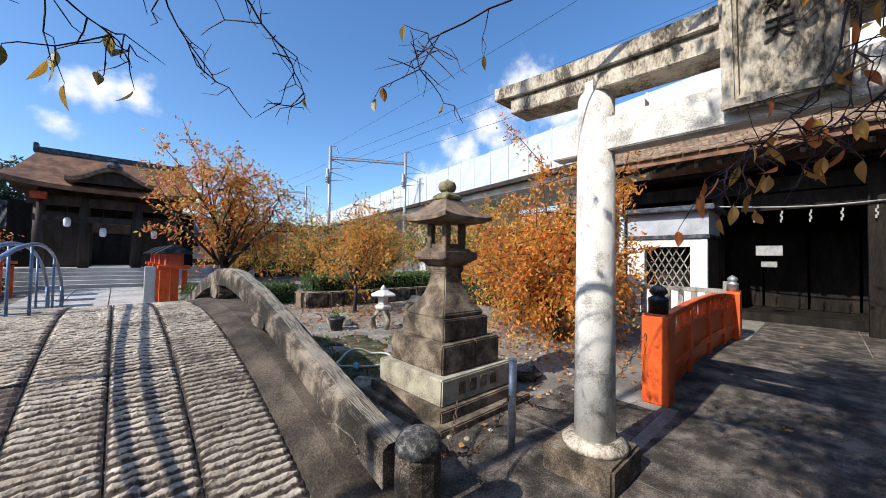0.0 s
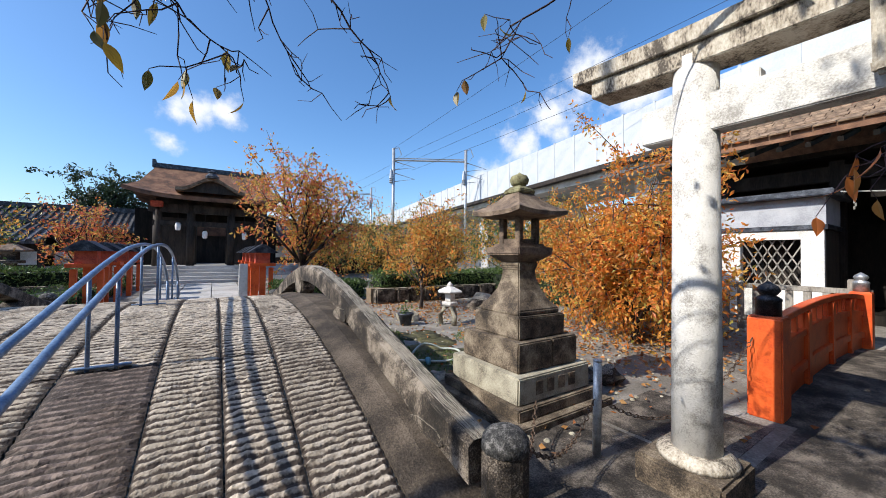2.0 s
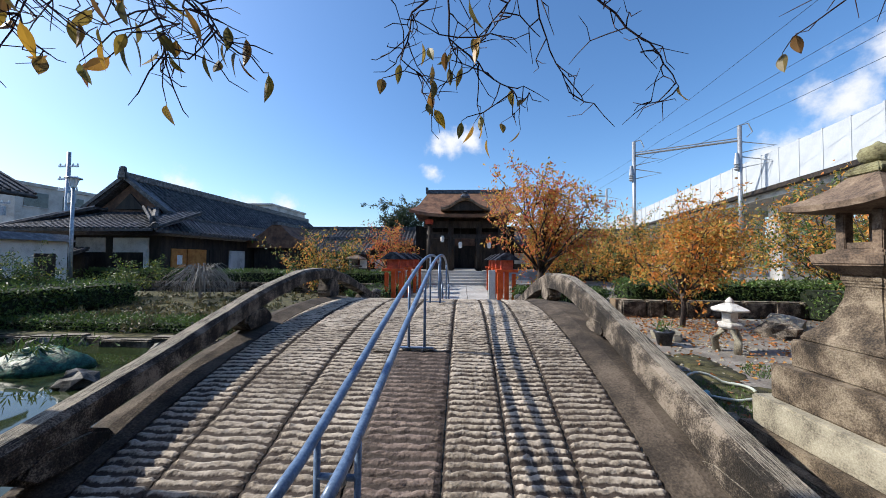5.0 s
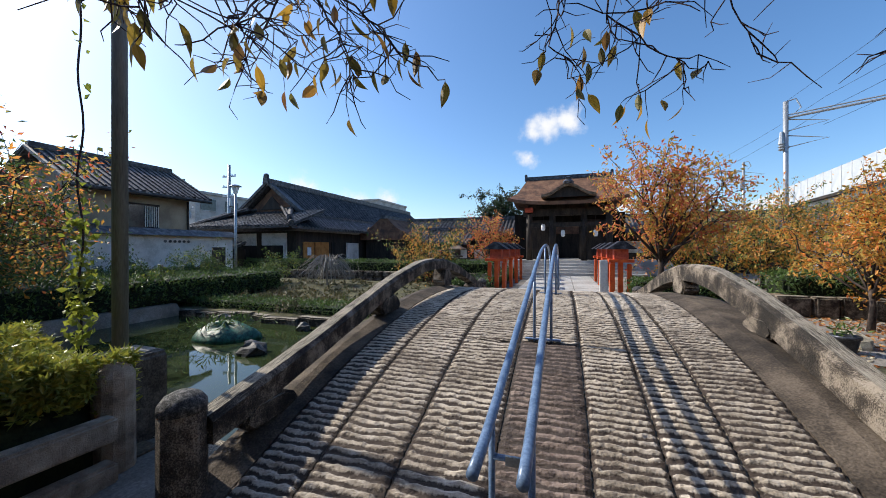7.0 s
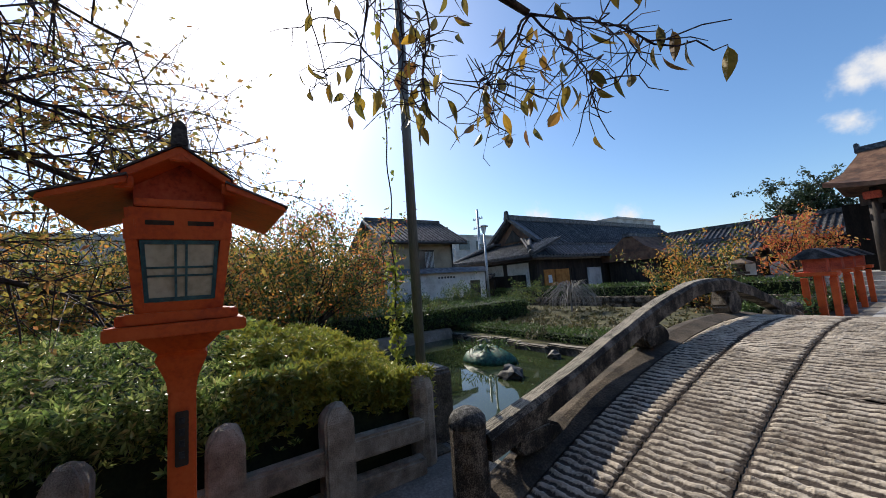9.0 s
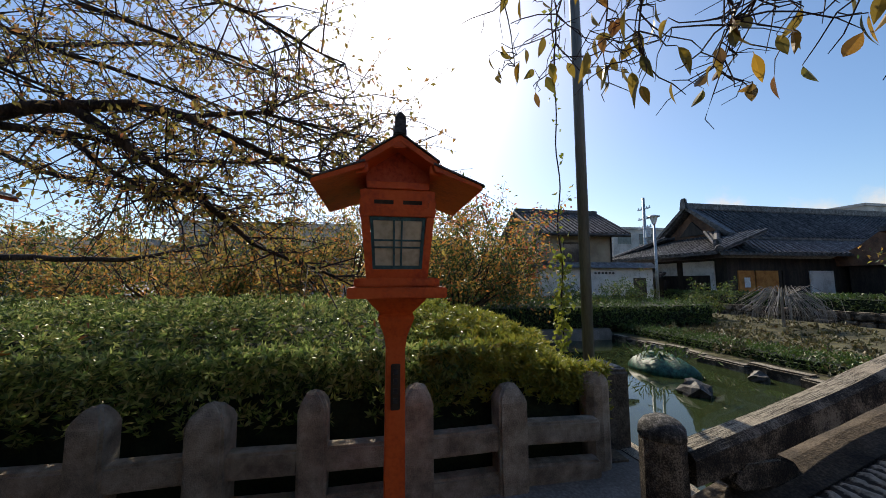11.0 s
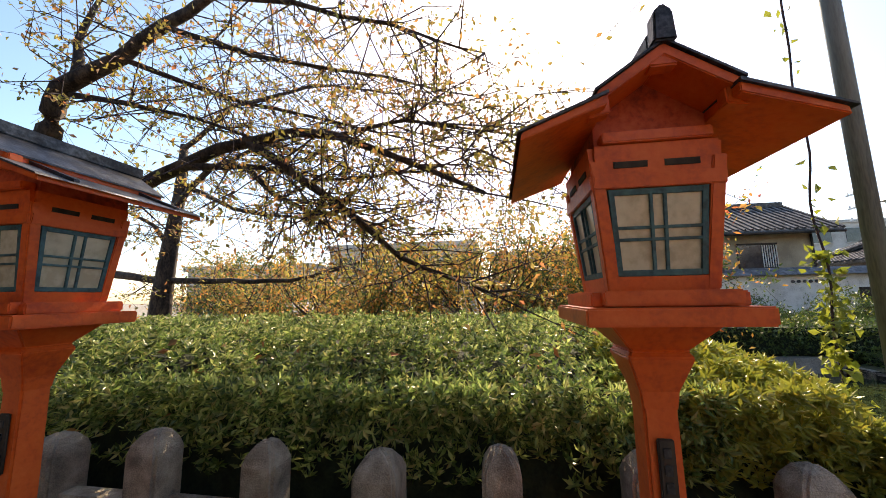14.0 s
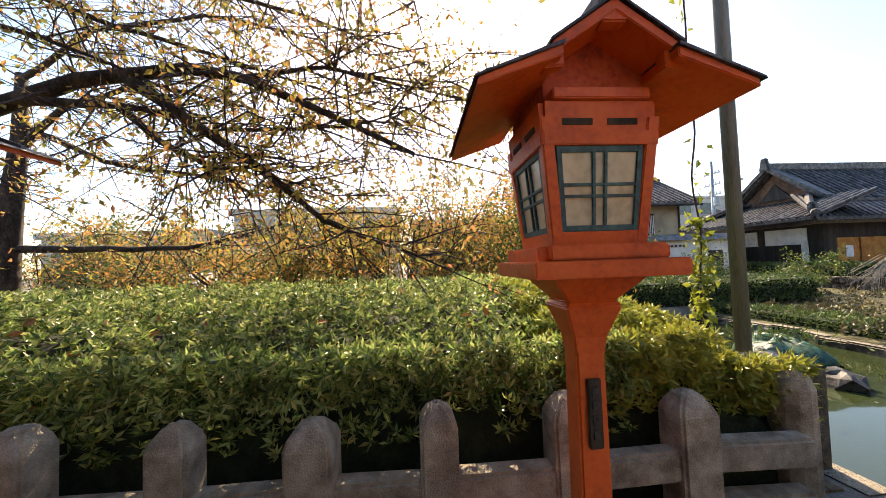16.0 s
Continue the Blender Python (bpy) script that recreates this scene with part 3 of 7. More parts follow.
def boulder(x, y, z, r, mat, label, seed, flat=0.6):
    s = Shape()
    rings = []
    for j in range(7):
        a = math.pi * j / 6
        ring = []
        for i in range(12):
            p = Vector((math.sin(a) * math.cos(i * math.pi / 6), math.sin(a) * math.sin(i * math.pi / 6), -math.cos(a)))
            k = r * (1 + 0.45 * noise.noise(p * 1.6 + Vector((seed, 0, 0))))
            ring.append((p.x * k + x, p.y * k + y, p.z * k * flat + z))
        rings.append(ring)
    s.loft(rings)
    return solo("rock", s, mat, label, "rock", smooth=False, group="pond and garden rocks", bevel=0)


ROCKS = [(5.15, 2.95, 0.08, 0.2), (4.95, 7.9, 0.05, 0.3), (7.5, 8.3, 0.1, 0.4), (3.4, 4.1, 0.02, 0.16), (3.05, 4.4, 0.0, 0.2), (8.2, 9.0, 0.15, 0.4)]
for k, (x, y, z, r) in enumerate(ROCKS):
    boulder(x, y, z, r, GRANITE_LIGHT if k % 2 else GRANITE, "weathered grey garden rock lying on gravel", k * 3.1)
for k, (x, y, r) in enumerate([(-5.0, 5.45, 0.24), (-2.75, 3.45, 0.18), (-8.1, 7.4, 0.26), (-5.4, 7.3, 0.16)]):
    boulder(x, y, -0.3, r, WET_ROCK, "dark rough rock standing in the pond", 40 + k * 2.7, 0.75)

# pond edging: low stones along the near and far banks
edge = thing("pond_edging", "low stone blocks edging the pond", "edging", kind="structure")
for k in range(20):
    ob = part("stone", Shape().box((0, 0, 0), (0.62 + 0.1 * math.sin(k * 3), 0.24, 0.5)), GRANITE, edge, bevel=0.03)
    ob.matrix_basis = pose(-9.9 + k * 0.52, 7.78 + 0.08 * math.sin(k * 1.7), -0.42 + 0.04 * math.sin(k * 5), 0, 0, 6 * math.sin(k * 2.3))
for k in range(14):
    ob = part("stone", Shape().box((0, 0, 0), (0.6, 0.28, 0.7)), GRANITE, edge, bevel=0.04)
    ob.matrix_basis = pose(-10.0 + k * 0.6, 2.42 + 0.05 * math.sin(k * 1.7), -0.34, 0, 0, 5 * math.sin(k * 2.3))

# ---- arched stone bridge ----
CX, Y0, Z0, K = 0.28, 6.05, 0.88, 0.046


def deck_z(y):
    return Z0 - K * (y - Y0) ** 2


def rail_z(y):
    d = abs(y - 6.15)
    return float(np.interp(d, [0, 0.6, 1.5, 2.0, 3.1, 3.5, 4.1, 4.6], [1.385, 1.36, 1.2, 1.075, 0.775, 0.67, 0.53, 0.42]))


bridge = thing("arched_bridge", "arched stone bridge with ribbed granite planks", "bridge")
plank_x = [-1.45, -1.02, -0.47, 0.11, 0.67, 1.08, 1.48, 1.95]
Y_START, Y_END = 1.66, 10.44
for i in range(7):
    cuts = [Y_START, 3.9 + 0.35 * ((i * 2) % 3 - 1), 6.2 + 0.3 * ((i * 5) % 3 - 1), 8.3, Y_END]
    if i == 3:
        cuts[1] = 3.92
    for j in range(4):
        lo, hi = cuts[j] + 0.004, cuts[j + 1] - 0.004
        x0, x1 = plank_x[i] + 0.005, plank_x[i + 1] - 0.005
        near = j < 2
        ny = int((hi - lo) / (0.0103 if near else 0.0175))
        nx = 14 if near else 8
        vs, relief = [], []
        for a in range(ny + 1):
            y = lo + (hi - lo) * a / ny
            for b in range(nx + 1):
                x = x0 + (x1 - x0) * b / nx
                ph = y / 0.062 + 0.3 * noise.noise(Vector((x * 2.5, y * 1.8, i))) + 0.3 * noise.noise(Vector((x * 13, y * 9, i * 3)))
                w = (0.5 + 0.5 * math.cos(2 * math.pi * ph)) ** 1.6
                worn = 0.35 if (i == 3 and j == 0 and y > 3.4) else 1.0
                amp = 0.021 * worn * (0.7 + 0.6 * noise.noise(Vector((x * 9, y * 9, 5))))
                rag = 0.01 * noise.noise(Vector((x * 38, y * 38, 2)))
                drop = 0.012 if b in (0, nx) or a in (0, ny) else 0.0
                vs.append((x, y, deck_z(y) + 0.95 * amp * w + rag - drop))
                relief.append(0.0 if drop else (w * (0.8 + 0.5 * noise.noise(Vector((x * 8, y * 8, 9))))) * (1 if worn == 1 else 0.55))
        fs = [(a * (nx + 1) + b, a * (nx + 1) + b + 1, (a + 1) * (nx + 1) + b + 1, (a + 1) * (nx + 1) + b) for a in range(ny) for b in range(nx)]
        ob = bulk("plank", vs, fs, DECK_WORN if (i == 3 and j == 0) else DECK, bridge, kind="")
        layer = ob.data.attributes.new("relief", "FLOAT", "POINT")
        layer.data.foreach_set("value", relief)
# body of the bridge under the planks
ys = np.linspace(Y_START - 0.02, Y_END + 0.02, 30)
s = Shape()
s.loft([[(-1.46, y, deck_z(y) - 0.02), (1.96, y, deck_z(y) - 0.02), (1.96, y, deck_z(y) - 0.3), (-1.46, y, deck_z(y) - 0.3)] for y in ys])
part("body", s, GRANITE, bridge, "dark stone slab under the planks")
for side in (-1, 1):
    inner = -1.455 if side < 0 else 1.955
    out = inner + side * (0.62 if side > 0 else 0.34)
    deep = 0.25 if side > 0 else 0.18
    mid = inner + side * 0.2
    s = Shape()
    s.loft([[(inner, y, deck_z(y) + 0.005), (mid, y, deck_z(y) + 0.05), (out, y, deck_z(y) + 0.02), (out, y, deck_z(y) - 0.42), (inner, y, deck_z(y) - 0.42)] for y in ys])
    part("kerb", s, KERB, bridge, "rough dark edge stone of the bridge", rough=0.01)
    # curved parapet beam
    bx0, up_ = (-1.57, 0.05) if side < 0 else (2.24, 0.0)
    bx1 = bx0 + side * 0.2
    s = Shape()
    yy = np.linspace(1.95, 10.3, 40)
    s.loft([[(bx0, y, rail_z(y) + up_ - 0.035), (bx0 + side * 0.04, y, rail_z(y) + up_), (bx1 - side * 0.04, y, rail_z(y) + up_), (bx1, y, rail_z(y) + up_ - 0.035),
             (bx1, y, rail_z(y) + up_ - deep), (bx0, y, rail_z(y) + up_ - deep)] for y in yy])
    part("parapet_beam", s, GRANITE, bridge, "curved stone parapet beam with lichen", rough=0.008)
    for k, y in enumerate((2.45, 4.4, 6.75, 8.9)):
        zt, zb = rail_z(y) + up_ - 0.17, deck_z(y) + 0.03
        h = zt - zb
        c = (bx0 + bx1) / 2
        s = Shape()
        prof = [(-0.2, 0), (0.2, 0), (0.27, h * 0.35), (0.22, h * 0.7), (0.1, h), (-0.16, h), (-0.24, h * 0.7), (-0.28, h * 0.35)]
        s.prism([(y + a, zb + b) for a, b in prof], "x", c - 0.11, c + 0.11)
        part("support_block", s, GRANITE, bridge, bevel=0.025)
    # newel posts with a domed, blackened top
    for ny_ in (1.78, 10.45):
        nxp = -1.71 if side < 0 else 2.36
        ny_ = 1.86 if side < 0 and ny_ < 5 else ny_
        nz_ = 0.03 if side < 0 else -0.07
        post = part("newel_post", Shape().lathe((nxp, ny_, nz_ - 0.05), [(0.135, 0), (0.13, 0.62), (0.125, 0.64)], 12), GRANITE, bridge, smooth=False)
        part("post_cap", Shape().lathe((nxp, ny_, nz_ + 0.59), [(0.135, 0), (0.13, 0.05), (0.1, 0.09), (0.05, 0.115), (0.0, 0.12)], 12), DARK_CAP, post, smooth=True)
for yb in (1.9, 10.2):
    part("abutment", Shape().box((CX - 0.03, yb, -0.55), (4.7, 0.9, 1.0)), GRANITE, bridge)

# blue hand rail along the crown of the bridge
hand = thing("handrail", "pale blue painted steel double handrail", "handrail")
RY = [1.42, 2.0, 2.7, 3.6, 4.5, 5.3, 6.2, 6.9, 7.6, 8.2, 8.7, 9.05, 9.2]
RZ = [0.86, 0.97, 1.12, 1.31, 1.49, 1.61, 1.67, 1.66, 1.58, 1.42, 1.2, 0.9, 0.5]
t_ = np.linspace(0, len(RY) - 1, 70)
for dx in (-0.08, 0.08):
    pts = [(0.31 + 0.02 * (y - 1.4) / 3 + dx, y, z) for y, z in zip(np.interp(t_, range(len(RY)), RY), np.interp(t_, range(len(RY)), RZ))]
    pts = [(p[0], p[1], sum(q[2] for q in pts[max(0, i - 2):i + 3]) / len(pts[max(0, i - 2):i + 3])) for i, p in enumerate(pts)]
    part("rail", Shape().tube(pts, 0.021, 12), BLUE_RAIL, hand, smooth=True)
for k, y in enumerate((1.75, 3.95, 6.1, 7.9, 8.9)):
    for dx in (-0.08, 0.08):
        x = 0.31 + 0.02 * (y - 1.4) / 3 + dx
        zt = float(np.interp(y, RY, RZ))
        part("post", Shape().tube([(x, y, deck_z(y)), (x, y, zt)], 0.014, 8), BLUE_RAIL, hand, smooth=True)
    xm = 0.31 + 0.02 * (y - 1.4) / 3
    part("foot_plate", Shape().box((xm, y, deck_z(y) + 0.03), (0.34, 0.05, 0.012)), BLUE_RAIL, hand, bevel=0.003)
part("cross_bar", Shape().tube([(0.235, 1.75, 0.76), (0.395, 1.75, 0.76)], 0.013, 8), BLUE_RAIL, hand, smooth=True)
part("label_plate", Shape().box((0.32, 1.735, 0.76), (0.06, 0.012, 0.04)), STEEL, hand, "small metal maker's plate", bevel=0.002)

# ---- stone torii ----
torii = thing("torii", "white granite shrine torii with stained lintel", "torii")
TX, TC, SP = 3.8, 0.4, 1.03
for y in (TC + SP, TC - SP):
    part("pillar", Shape().lathe((TX, y, 0.24), [(0.147, 0), (0.142, 1.0), (0.134, 2.7)], 28), TORII, torii, smooth=True)
    part("plinth", Shape().box((TX - 0.01, y + 0.02, 0.09), (0.53, 0.53, 0.22)), LANTERN_STONE, torii, "worn dark granite plinth", bevel=0.02, rough=0.006)
    part("plinth_collar", Shape().lathe((TX, y, 0.2), [(0.235, 0), (0.235, 0.03), (0.19, 0.07)], 24), TORII_TOP, torii, smooth=True)
part("tie_beam", Shape().box((TX, TC, 2.53), (0.15, 2 * SP + 0.66, 0.25)), TORII, torii, bevel=0.008)
for y in (TC + SP - 0.26, TC - SP + 0.26):
    part("wedge", Shape().box((TX, y, 2.69), (0.1, 0.2, 0.07)), TORII, torii, bevel=0.005)
yy = np.linspace(TC - SP - 0.88, TC + SP + 0.88, 25)


def lift(y):
    return 0.07 * (abs(y - TC) / 1.96) ** 2.6


s = Shape().loft([[(TX - 0.13, y, 2.85 + lift(y)), (TX + 0.13, y, 2.85 + lift(y)), (TX + 0.13, y, 2.985 + lift(y)), (TX - 0.13, y, 2.985 + lift(y))] for y in yy[1:-1]])
part("lower_lintel", s, TORII_TOP, torii, bevel=0.006)
s = Shape().loft([[(TX - 0.165, y, 2.987 + lift(y)), (TX + 0.165, y, 2.987 + lift(y)), (TX + 0.17, y, 3.1 + lift(y)), (TX, y, 3.16 + lift(y)), (TX - 0.17, y, 3.1 + lift(y))] for y in yy])
part("top_lintel", s, TORII_TOP, torii, bevel=0.006)
plaque = thing("stone_plaque", "carved grey stone name plaque on the torii", "plaque", (TX - 0.16, 0.385, 2.5), 0)
plaque.matrix_basis = pose(TX - 0.10, 0.385, 2.47, 0, -9, 0)
part("tablet", Shape().box((0, 0, 0.42), (0.07, 0.34, 0.8)), TORII_TOP, plaque, bevel=0.01)
for a in (-0.205, 0.205):
    part("side_frame", Shape().box((-0.02, a, 0.42), (0.11, 0.08, 0.86)), TORII_TOP, plaque, bevel=0.02, rough=0.008)
for z in (0.03, 0.83):
    part("end_frame", Shape().box((-0.02, 0, z), (0.112, 0.5, 0.08)), TORII_TOP, plaque, bevel=0.02, rough=0.008)
for col, (word, cy, ctop) in enumerate((("辯財天", 0.0, 0.62), ("水生", 0.1, 0.78))):
    for i, ch in enumerate(word):
        fc = bpy.data.curves.new("character", "FONT")
        fc.body, fc.size, fc.extrude, fc.align_x = ch, 0.13, 0.006, "CENTER"
        fo = new("character", fc)
        fc.materials.append(GRANITE)
        fo.parent = plaque
        fo.matrix_basis = Matrix.Translation((-0.042, cy, ctop - 0.15 * i)) @ Euler((radians(90), 0, radians(-90))).to_matrix().to_4x4()

# ---- stone lantern ----
lantern = thing("stone_lantern", "tall weathered stone lantern on stepped base", "stone lantern", (3.9, 3.21, 0), 0)
part("step", Shape().box((0, 0, 0.02), (1.4, 1.4, 0.1)), LANTERN_STONE, lantern, bevel=0.012, rough=0.006)
part("step", Shape().box((0, 0, 0.12), (1.2, 1.2, 0.11)), LANTERN_STONE, lantern, bevel=0.012, rough=0.006)
part("base_block", Shape().box((0, 0, 0.3), (1.06, 1.06, 0.26)), GRANITE_LIGHT, lantern, "pale lichen-stained base block", bevel=0.014, rough=0.008)
part("base_block", Shape().box((-0.2, 0, 0.575), (0.48, 0.88, 0.288)), LANTERN_STONE, lantern, bevel=0.014, rough=0.007)
part("base_block", Shape().box((0.243, 0, 0.575), (0.4, 0.88, 0.288)), LANTERN_STONE, lantern, bevel=0.014, rough=0.007)
part("base_block", Shape().box((0, 0, 0.835), (0.7, 0.7, 0.23)), LANTERN_STONE, lantern, bevel=0.014, rough=0.007)
part("pedestal", Shape().lathe((0, 0, 0), [(0.31, 0.95), (0.31, 1.0), (0.24, 1.08), (0.175, 1.2), (0.14, 1.32), (0.13, 1.42), (0.15, 1.45), (0.15, 1.5)], square=True), LANTERN_STONE, lantern, bevel=0.012)
part("platform", Shape().lathe((0, 0, 0), [(0.15, 1.5), (0.2, 1.54), (0.26, 1.58), (0.265, 1.66), (0.2, 1.665), (0.2, 1.7)], square=True), LANTERN_TOP, lantern, bevel=0.01)
for sx in (-1, 1):
    for sy in (-1, 1):
        part("fire_box_post", Shape().box((0.125 * sx, 0.125 * sy, 1.84), (0.07, 0.07, 0.29)), LANTERN_TOP, lantern, bevel=0.006)
for sx, sy in ((1, 0), (-1, 0), (0, 1), (0, -1)):
    part("fire_box_sill", Shape().box((0.125 * sx, 0.125 * sy, 1.725), (0.05 if sx else 0.18, 0.05 if sy else 0.18, 0.05)), LANTERN_TOP, lantern, bevel=0.004)
rings = []
for r, z, up in ((0.17, 1.985, 0), (0.37, 2.0, 0.03), (0.375, 2.045, 0.03), (0.27, 2.11, 0.005), (0.17, 2.19, 0), (0.1, 2.27, 0)):
    ring = []
    for q in range(4):
        for k in range(6):
            f = -1 + 2 * k / 6
            p = [(f, -1), (1, f), (-f, 1), (-1, -f)][q]
            ring.append((r * p[0], r * p[1], z + up * (max(abs(p[0]), abs(p[1])) * min(abs(p[0]), abs(p[1]))) ** 3))
    rings.append(ring)
part("roof", Shape().loft(rings), LANTERN_TOP, lantern, bevel=0.0, rough=0.008)
part("finial_base", Shape().lathe((0, 0, 2.26), [(0.12, 0), (0.13, 0.04), (0.09, 0.07), (0.07, 0.09)], square=True), MOSSY, lantern, bevel=0.01)
part("finial", Shape().lathe((0, 0, 2.34), [(0.05, 0), (0.095, 0.035), (0.108, 0.08), (0.09, 0.125), (0.03, 0.15), (0.008, 0.17)], 18), MOSSY, lantern, smooth=True)
# carved characters too worn to read on the base
for k in range(4):
    part("carved_mark", Shape().box((-0.25 + 0.16 * k, -0.532, 0.31), (0.1, 0.012, 0.13)), LANTERN_STONE, lantern, bevel=0.004)

# iron posts and chain
def chain_post(x, y, lean=0):
    p = thing("chain_post", "grey painted steel chain post in paving", "post", (x, y, 0), 0, "chain posts")
    part("tube", Shape().tube([(0, 0, 0), (0.01, 0, 0.74)], 0.033, 14), STEEL, p, smooth=True)
    part("cap", Shape().lathe((0.01, 0, 0.735), [(0.035, 0), (0.035, 0.012), (0.02, 0.02)], 14), STEEL, p, smooth=True)
    part("hook", Shape().tube([(-0.03, 0, 0.45), (-0.05, 0, 0.43), (-0.045, 0, 0.4)], 0.006, 6), RUST, p)
    return p


chain_post(3.56, 2.02)


def chain(a, b, sag, links):
    c = thing("chain", "rusty iron link chain hanging between posts", "chain", group="chains")
    a, b = Vector(a), Vector(b)
    ring = Shape().tube([(0.028 * math.cos(t), 0.016 * math.sin(t), 0) for t in np.linspace(0, 2 * math.pi, 9)], 0.0042, 5)
    me = mesh_of("link", ring, RUST, smooth=True)
    for i in range(links):
        f = (i + 0.5) / links
        p = a.lerp(b, f) + Vector((0, 0, -4 * sag * f * (1 - f)))
        q = a.lerp(b, f + 0.01) + Vector((0, 0, -4 * sag * (f + 0.01) * (0.99 - f)))
        ob = new("link", me)
        ob.parent = c
        ob.matrix_basis = Matrix.Translation(p) @ (q - p).to_track_quat("X", "Z").to_matrix().to_4x4() @ pose(0, 0, 0, 90 * (i % 2) + 20)


chain((2.46, 1.72, 0.52), (3.51, 2.02, 0.44), 0.2, 26)
chain((3.6, 2.03, 0.44), (5.5, 1.6, 0.78), 0.42, 46)
chain((2.46, 1.75, 0.5), (3.4, 2.5, 0.3), 0.22, 26)

# ---- vermilion balustrade ----
bal = thing("vermilion_balustrade", "vermilion wooden bridge balustrade with black caps", "balustrade")
X0, X1, BY = 5.66, 10.6, 1.52


def arch(x):
    return 0.13 * (1 - ((x - (X0 + X1) / 2) / ((X1 - X0) / 2)) ** 2)


for x, ca in ((X0, BLACK_METAL), (X1, STEEL)):
    p = part("end_post", Shape().lathe((x, BY, 0), [(0.135, 0), (0.135, 0.98), (0.12, 1.0)], square=True), RED, bal, bevel=0.012)
    part("post_cap", Shape().lathe((x, BY, 1.0), [(0.1, 0), (0.1, 0.14), (0.108, 0.15), (0.1, 0.17), (0.06, 0.2), (0.075, 0.215), (0.095, 0.25), (0.075, 0.29), (0.02, 0.33), (0.0, 0.34)], 18), ca, p, smooth=True)
for x in (6.9, 8.13, 9.36):
    part("middle_post", Shape().box((x, BY, 0.42 + arch(x)), (0.15, 0.13, 0.84)), RED, bal, bevel=0.008)
xx = np.linspace(X0 + 0.1, X1 - 0.1, 24)
for z, h, w in ((0.86, 0.07, 0.1), (0.58, 0.08, 0.09), (0.2, 0.1, 0.11)):
    s = Shape().loft([[(x, BY - w / 2, z + arch(x)), (x, BY + w / 2, z + arch(x)), (x, BY + w / 2, z + h + arch(x)), (x, BY - w / 2, z + h + arch(x))] for x in xx])
    part("rail", s, RED, bal, bevel=0.006)
s = Shape().loft([[(x, BY - 0.02, arch(x) - 0.02), (x, BY + 0.02, arch(x) - 0.02), (x, BY + 0.02, 0.58 + arch(x)), (x, BY - 0.02, 0.58 + arch(x))] for x in xx])
part("lower_board", s, RED, bal)
for i in range(16):
    x = X0 + 0.3 + i * 0.29
    part("baluster", Shape().box((x, BY, 0.75 + arch(x)), (0.045, 0.045, 0.26)), RED, bal)
s = Shape().loft([[(x, -1.6, arch(x) + 0.012), (x, BY + 0.12, arch(x) + 0.012), (x, BY + 0.12, -0.3), (x, -1.6, -0.3)] for x in np.linspace(X0 - 0.2, X1 + 0.2, 24)])
tagged(part("bridge_deck", s, CONCRETE, None), "low arched concrete bridge deck", "deck", kind="structure")

# ---- prayer hall on the garden's edge ----
hall = thing("prayer_hall", "dark timber prayer hall with shingled roof", "hall")
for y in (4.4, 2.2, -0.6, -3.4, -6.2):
    part("column", Shape().box((13.4, y, 1.95), (0.26, 0.26, 3.9)), WOOD_SHADED, hall, bevel=0.015)
part("back_wall", Shape().box((17.0, -1.4, 2.0), (0.2, 12.2, 4.0)), WOOD_SHADED, hall)
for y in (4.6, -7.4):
    part("side_wall", Shape().box((15.2, y, 2.0), (3.5, 0.2, 4.0)), WOOD_SHADED, hall)
part("floor_step", Shape().box((15.6, -1.4, 0.12), (2.8, 11.6, 0.24)), WOOD_SHADED, hall, bevel=0.01)
part("ceiling", Shape().box((15.1, -1.4, 4.05), (4.2, 12.4, 0.12)), WOOD_SHADED, hall)
part("head_beam", Shape().box((13.4, -1.4, 3.6), (0.24, 12.2, 0.36)), WOOD_SHADED, hall, bevel=0.01)
part("transom", Shape().box((13.42, -2.6, 3.18), (0.1, 8.6, 0.42)), WOOD_SHADED, hall)
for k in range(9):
    part("lattice_door", Shape().box((16.2, 2.0 - k * 1.0, 1.4), (0.08, 0.94, 2.3)), WOOD_SHADED, hall, bevel=0.01)
ry = np.linspace(5.6, -9.2, 12)
prof = [(11.9, 4.45), (12.8, 4.75), (13.8, 5.25), (15.2, 6.2), (16.6, 7.2), (17.4, 7.2), (19.2, 5.6), (19.2, 5.4), (17.4, 6.9), (15.2, 5.95), (13.8, 5.0), (12.8, 4.5), (11.9, 4.25)]
part("roof", Shape().prism(prof, "y", -9.2, 5.6), CYPRESS, hall)
me = mesh_of("shingle", Shape().box((0, 0, 0), (0.3, 0.34, 0.03)), SHINGLE)
for j in range(12):
    for i in range(24):
        x = 11.95 + j * 0.27
        z = float(np.interp(x, [11.9, 12.8, 13.8, 15.2], [4.45, 4.75, 5.25, 6.2])) + 0.02
        a = math.degrees(math.atan2(0.9, 2.4 if x < 13 else 1.7))
        ob = new("shingle", me)
        ob.parent = hall
        ob.matrix_basis = pose(x + 0.02 * math.sin(i * 7 + j), 5.4 - i * 0.36 + 0.05 * math.sin(j * 3), z, 0, -a + 2 * math.sin(i * 5 + j * 3), 0)
for i in range(30):
    part("rafter", Shape().box((12.9, 5.3 - i * 0.48, 4.38), (2.0, 0.09, 0.1), Euler((0, radians(-17), 0)).to_matrix()), WOOD_SHADED, hall)
part("notice", Shape().box((13.25, 1.15, 1.93), (0.02, 0.5, 0.25)), SHADED_PAPER, hall, "white paper notice on the dark wall")
part("notice", Shape().box((13.25, 1.15, 1.58), (0.02, 0.3, 0.14)), SHADED_PAPER, hall, "small white paper notice")
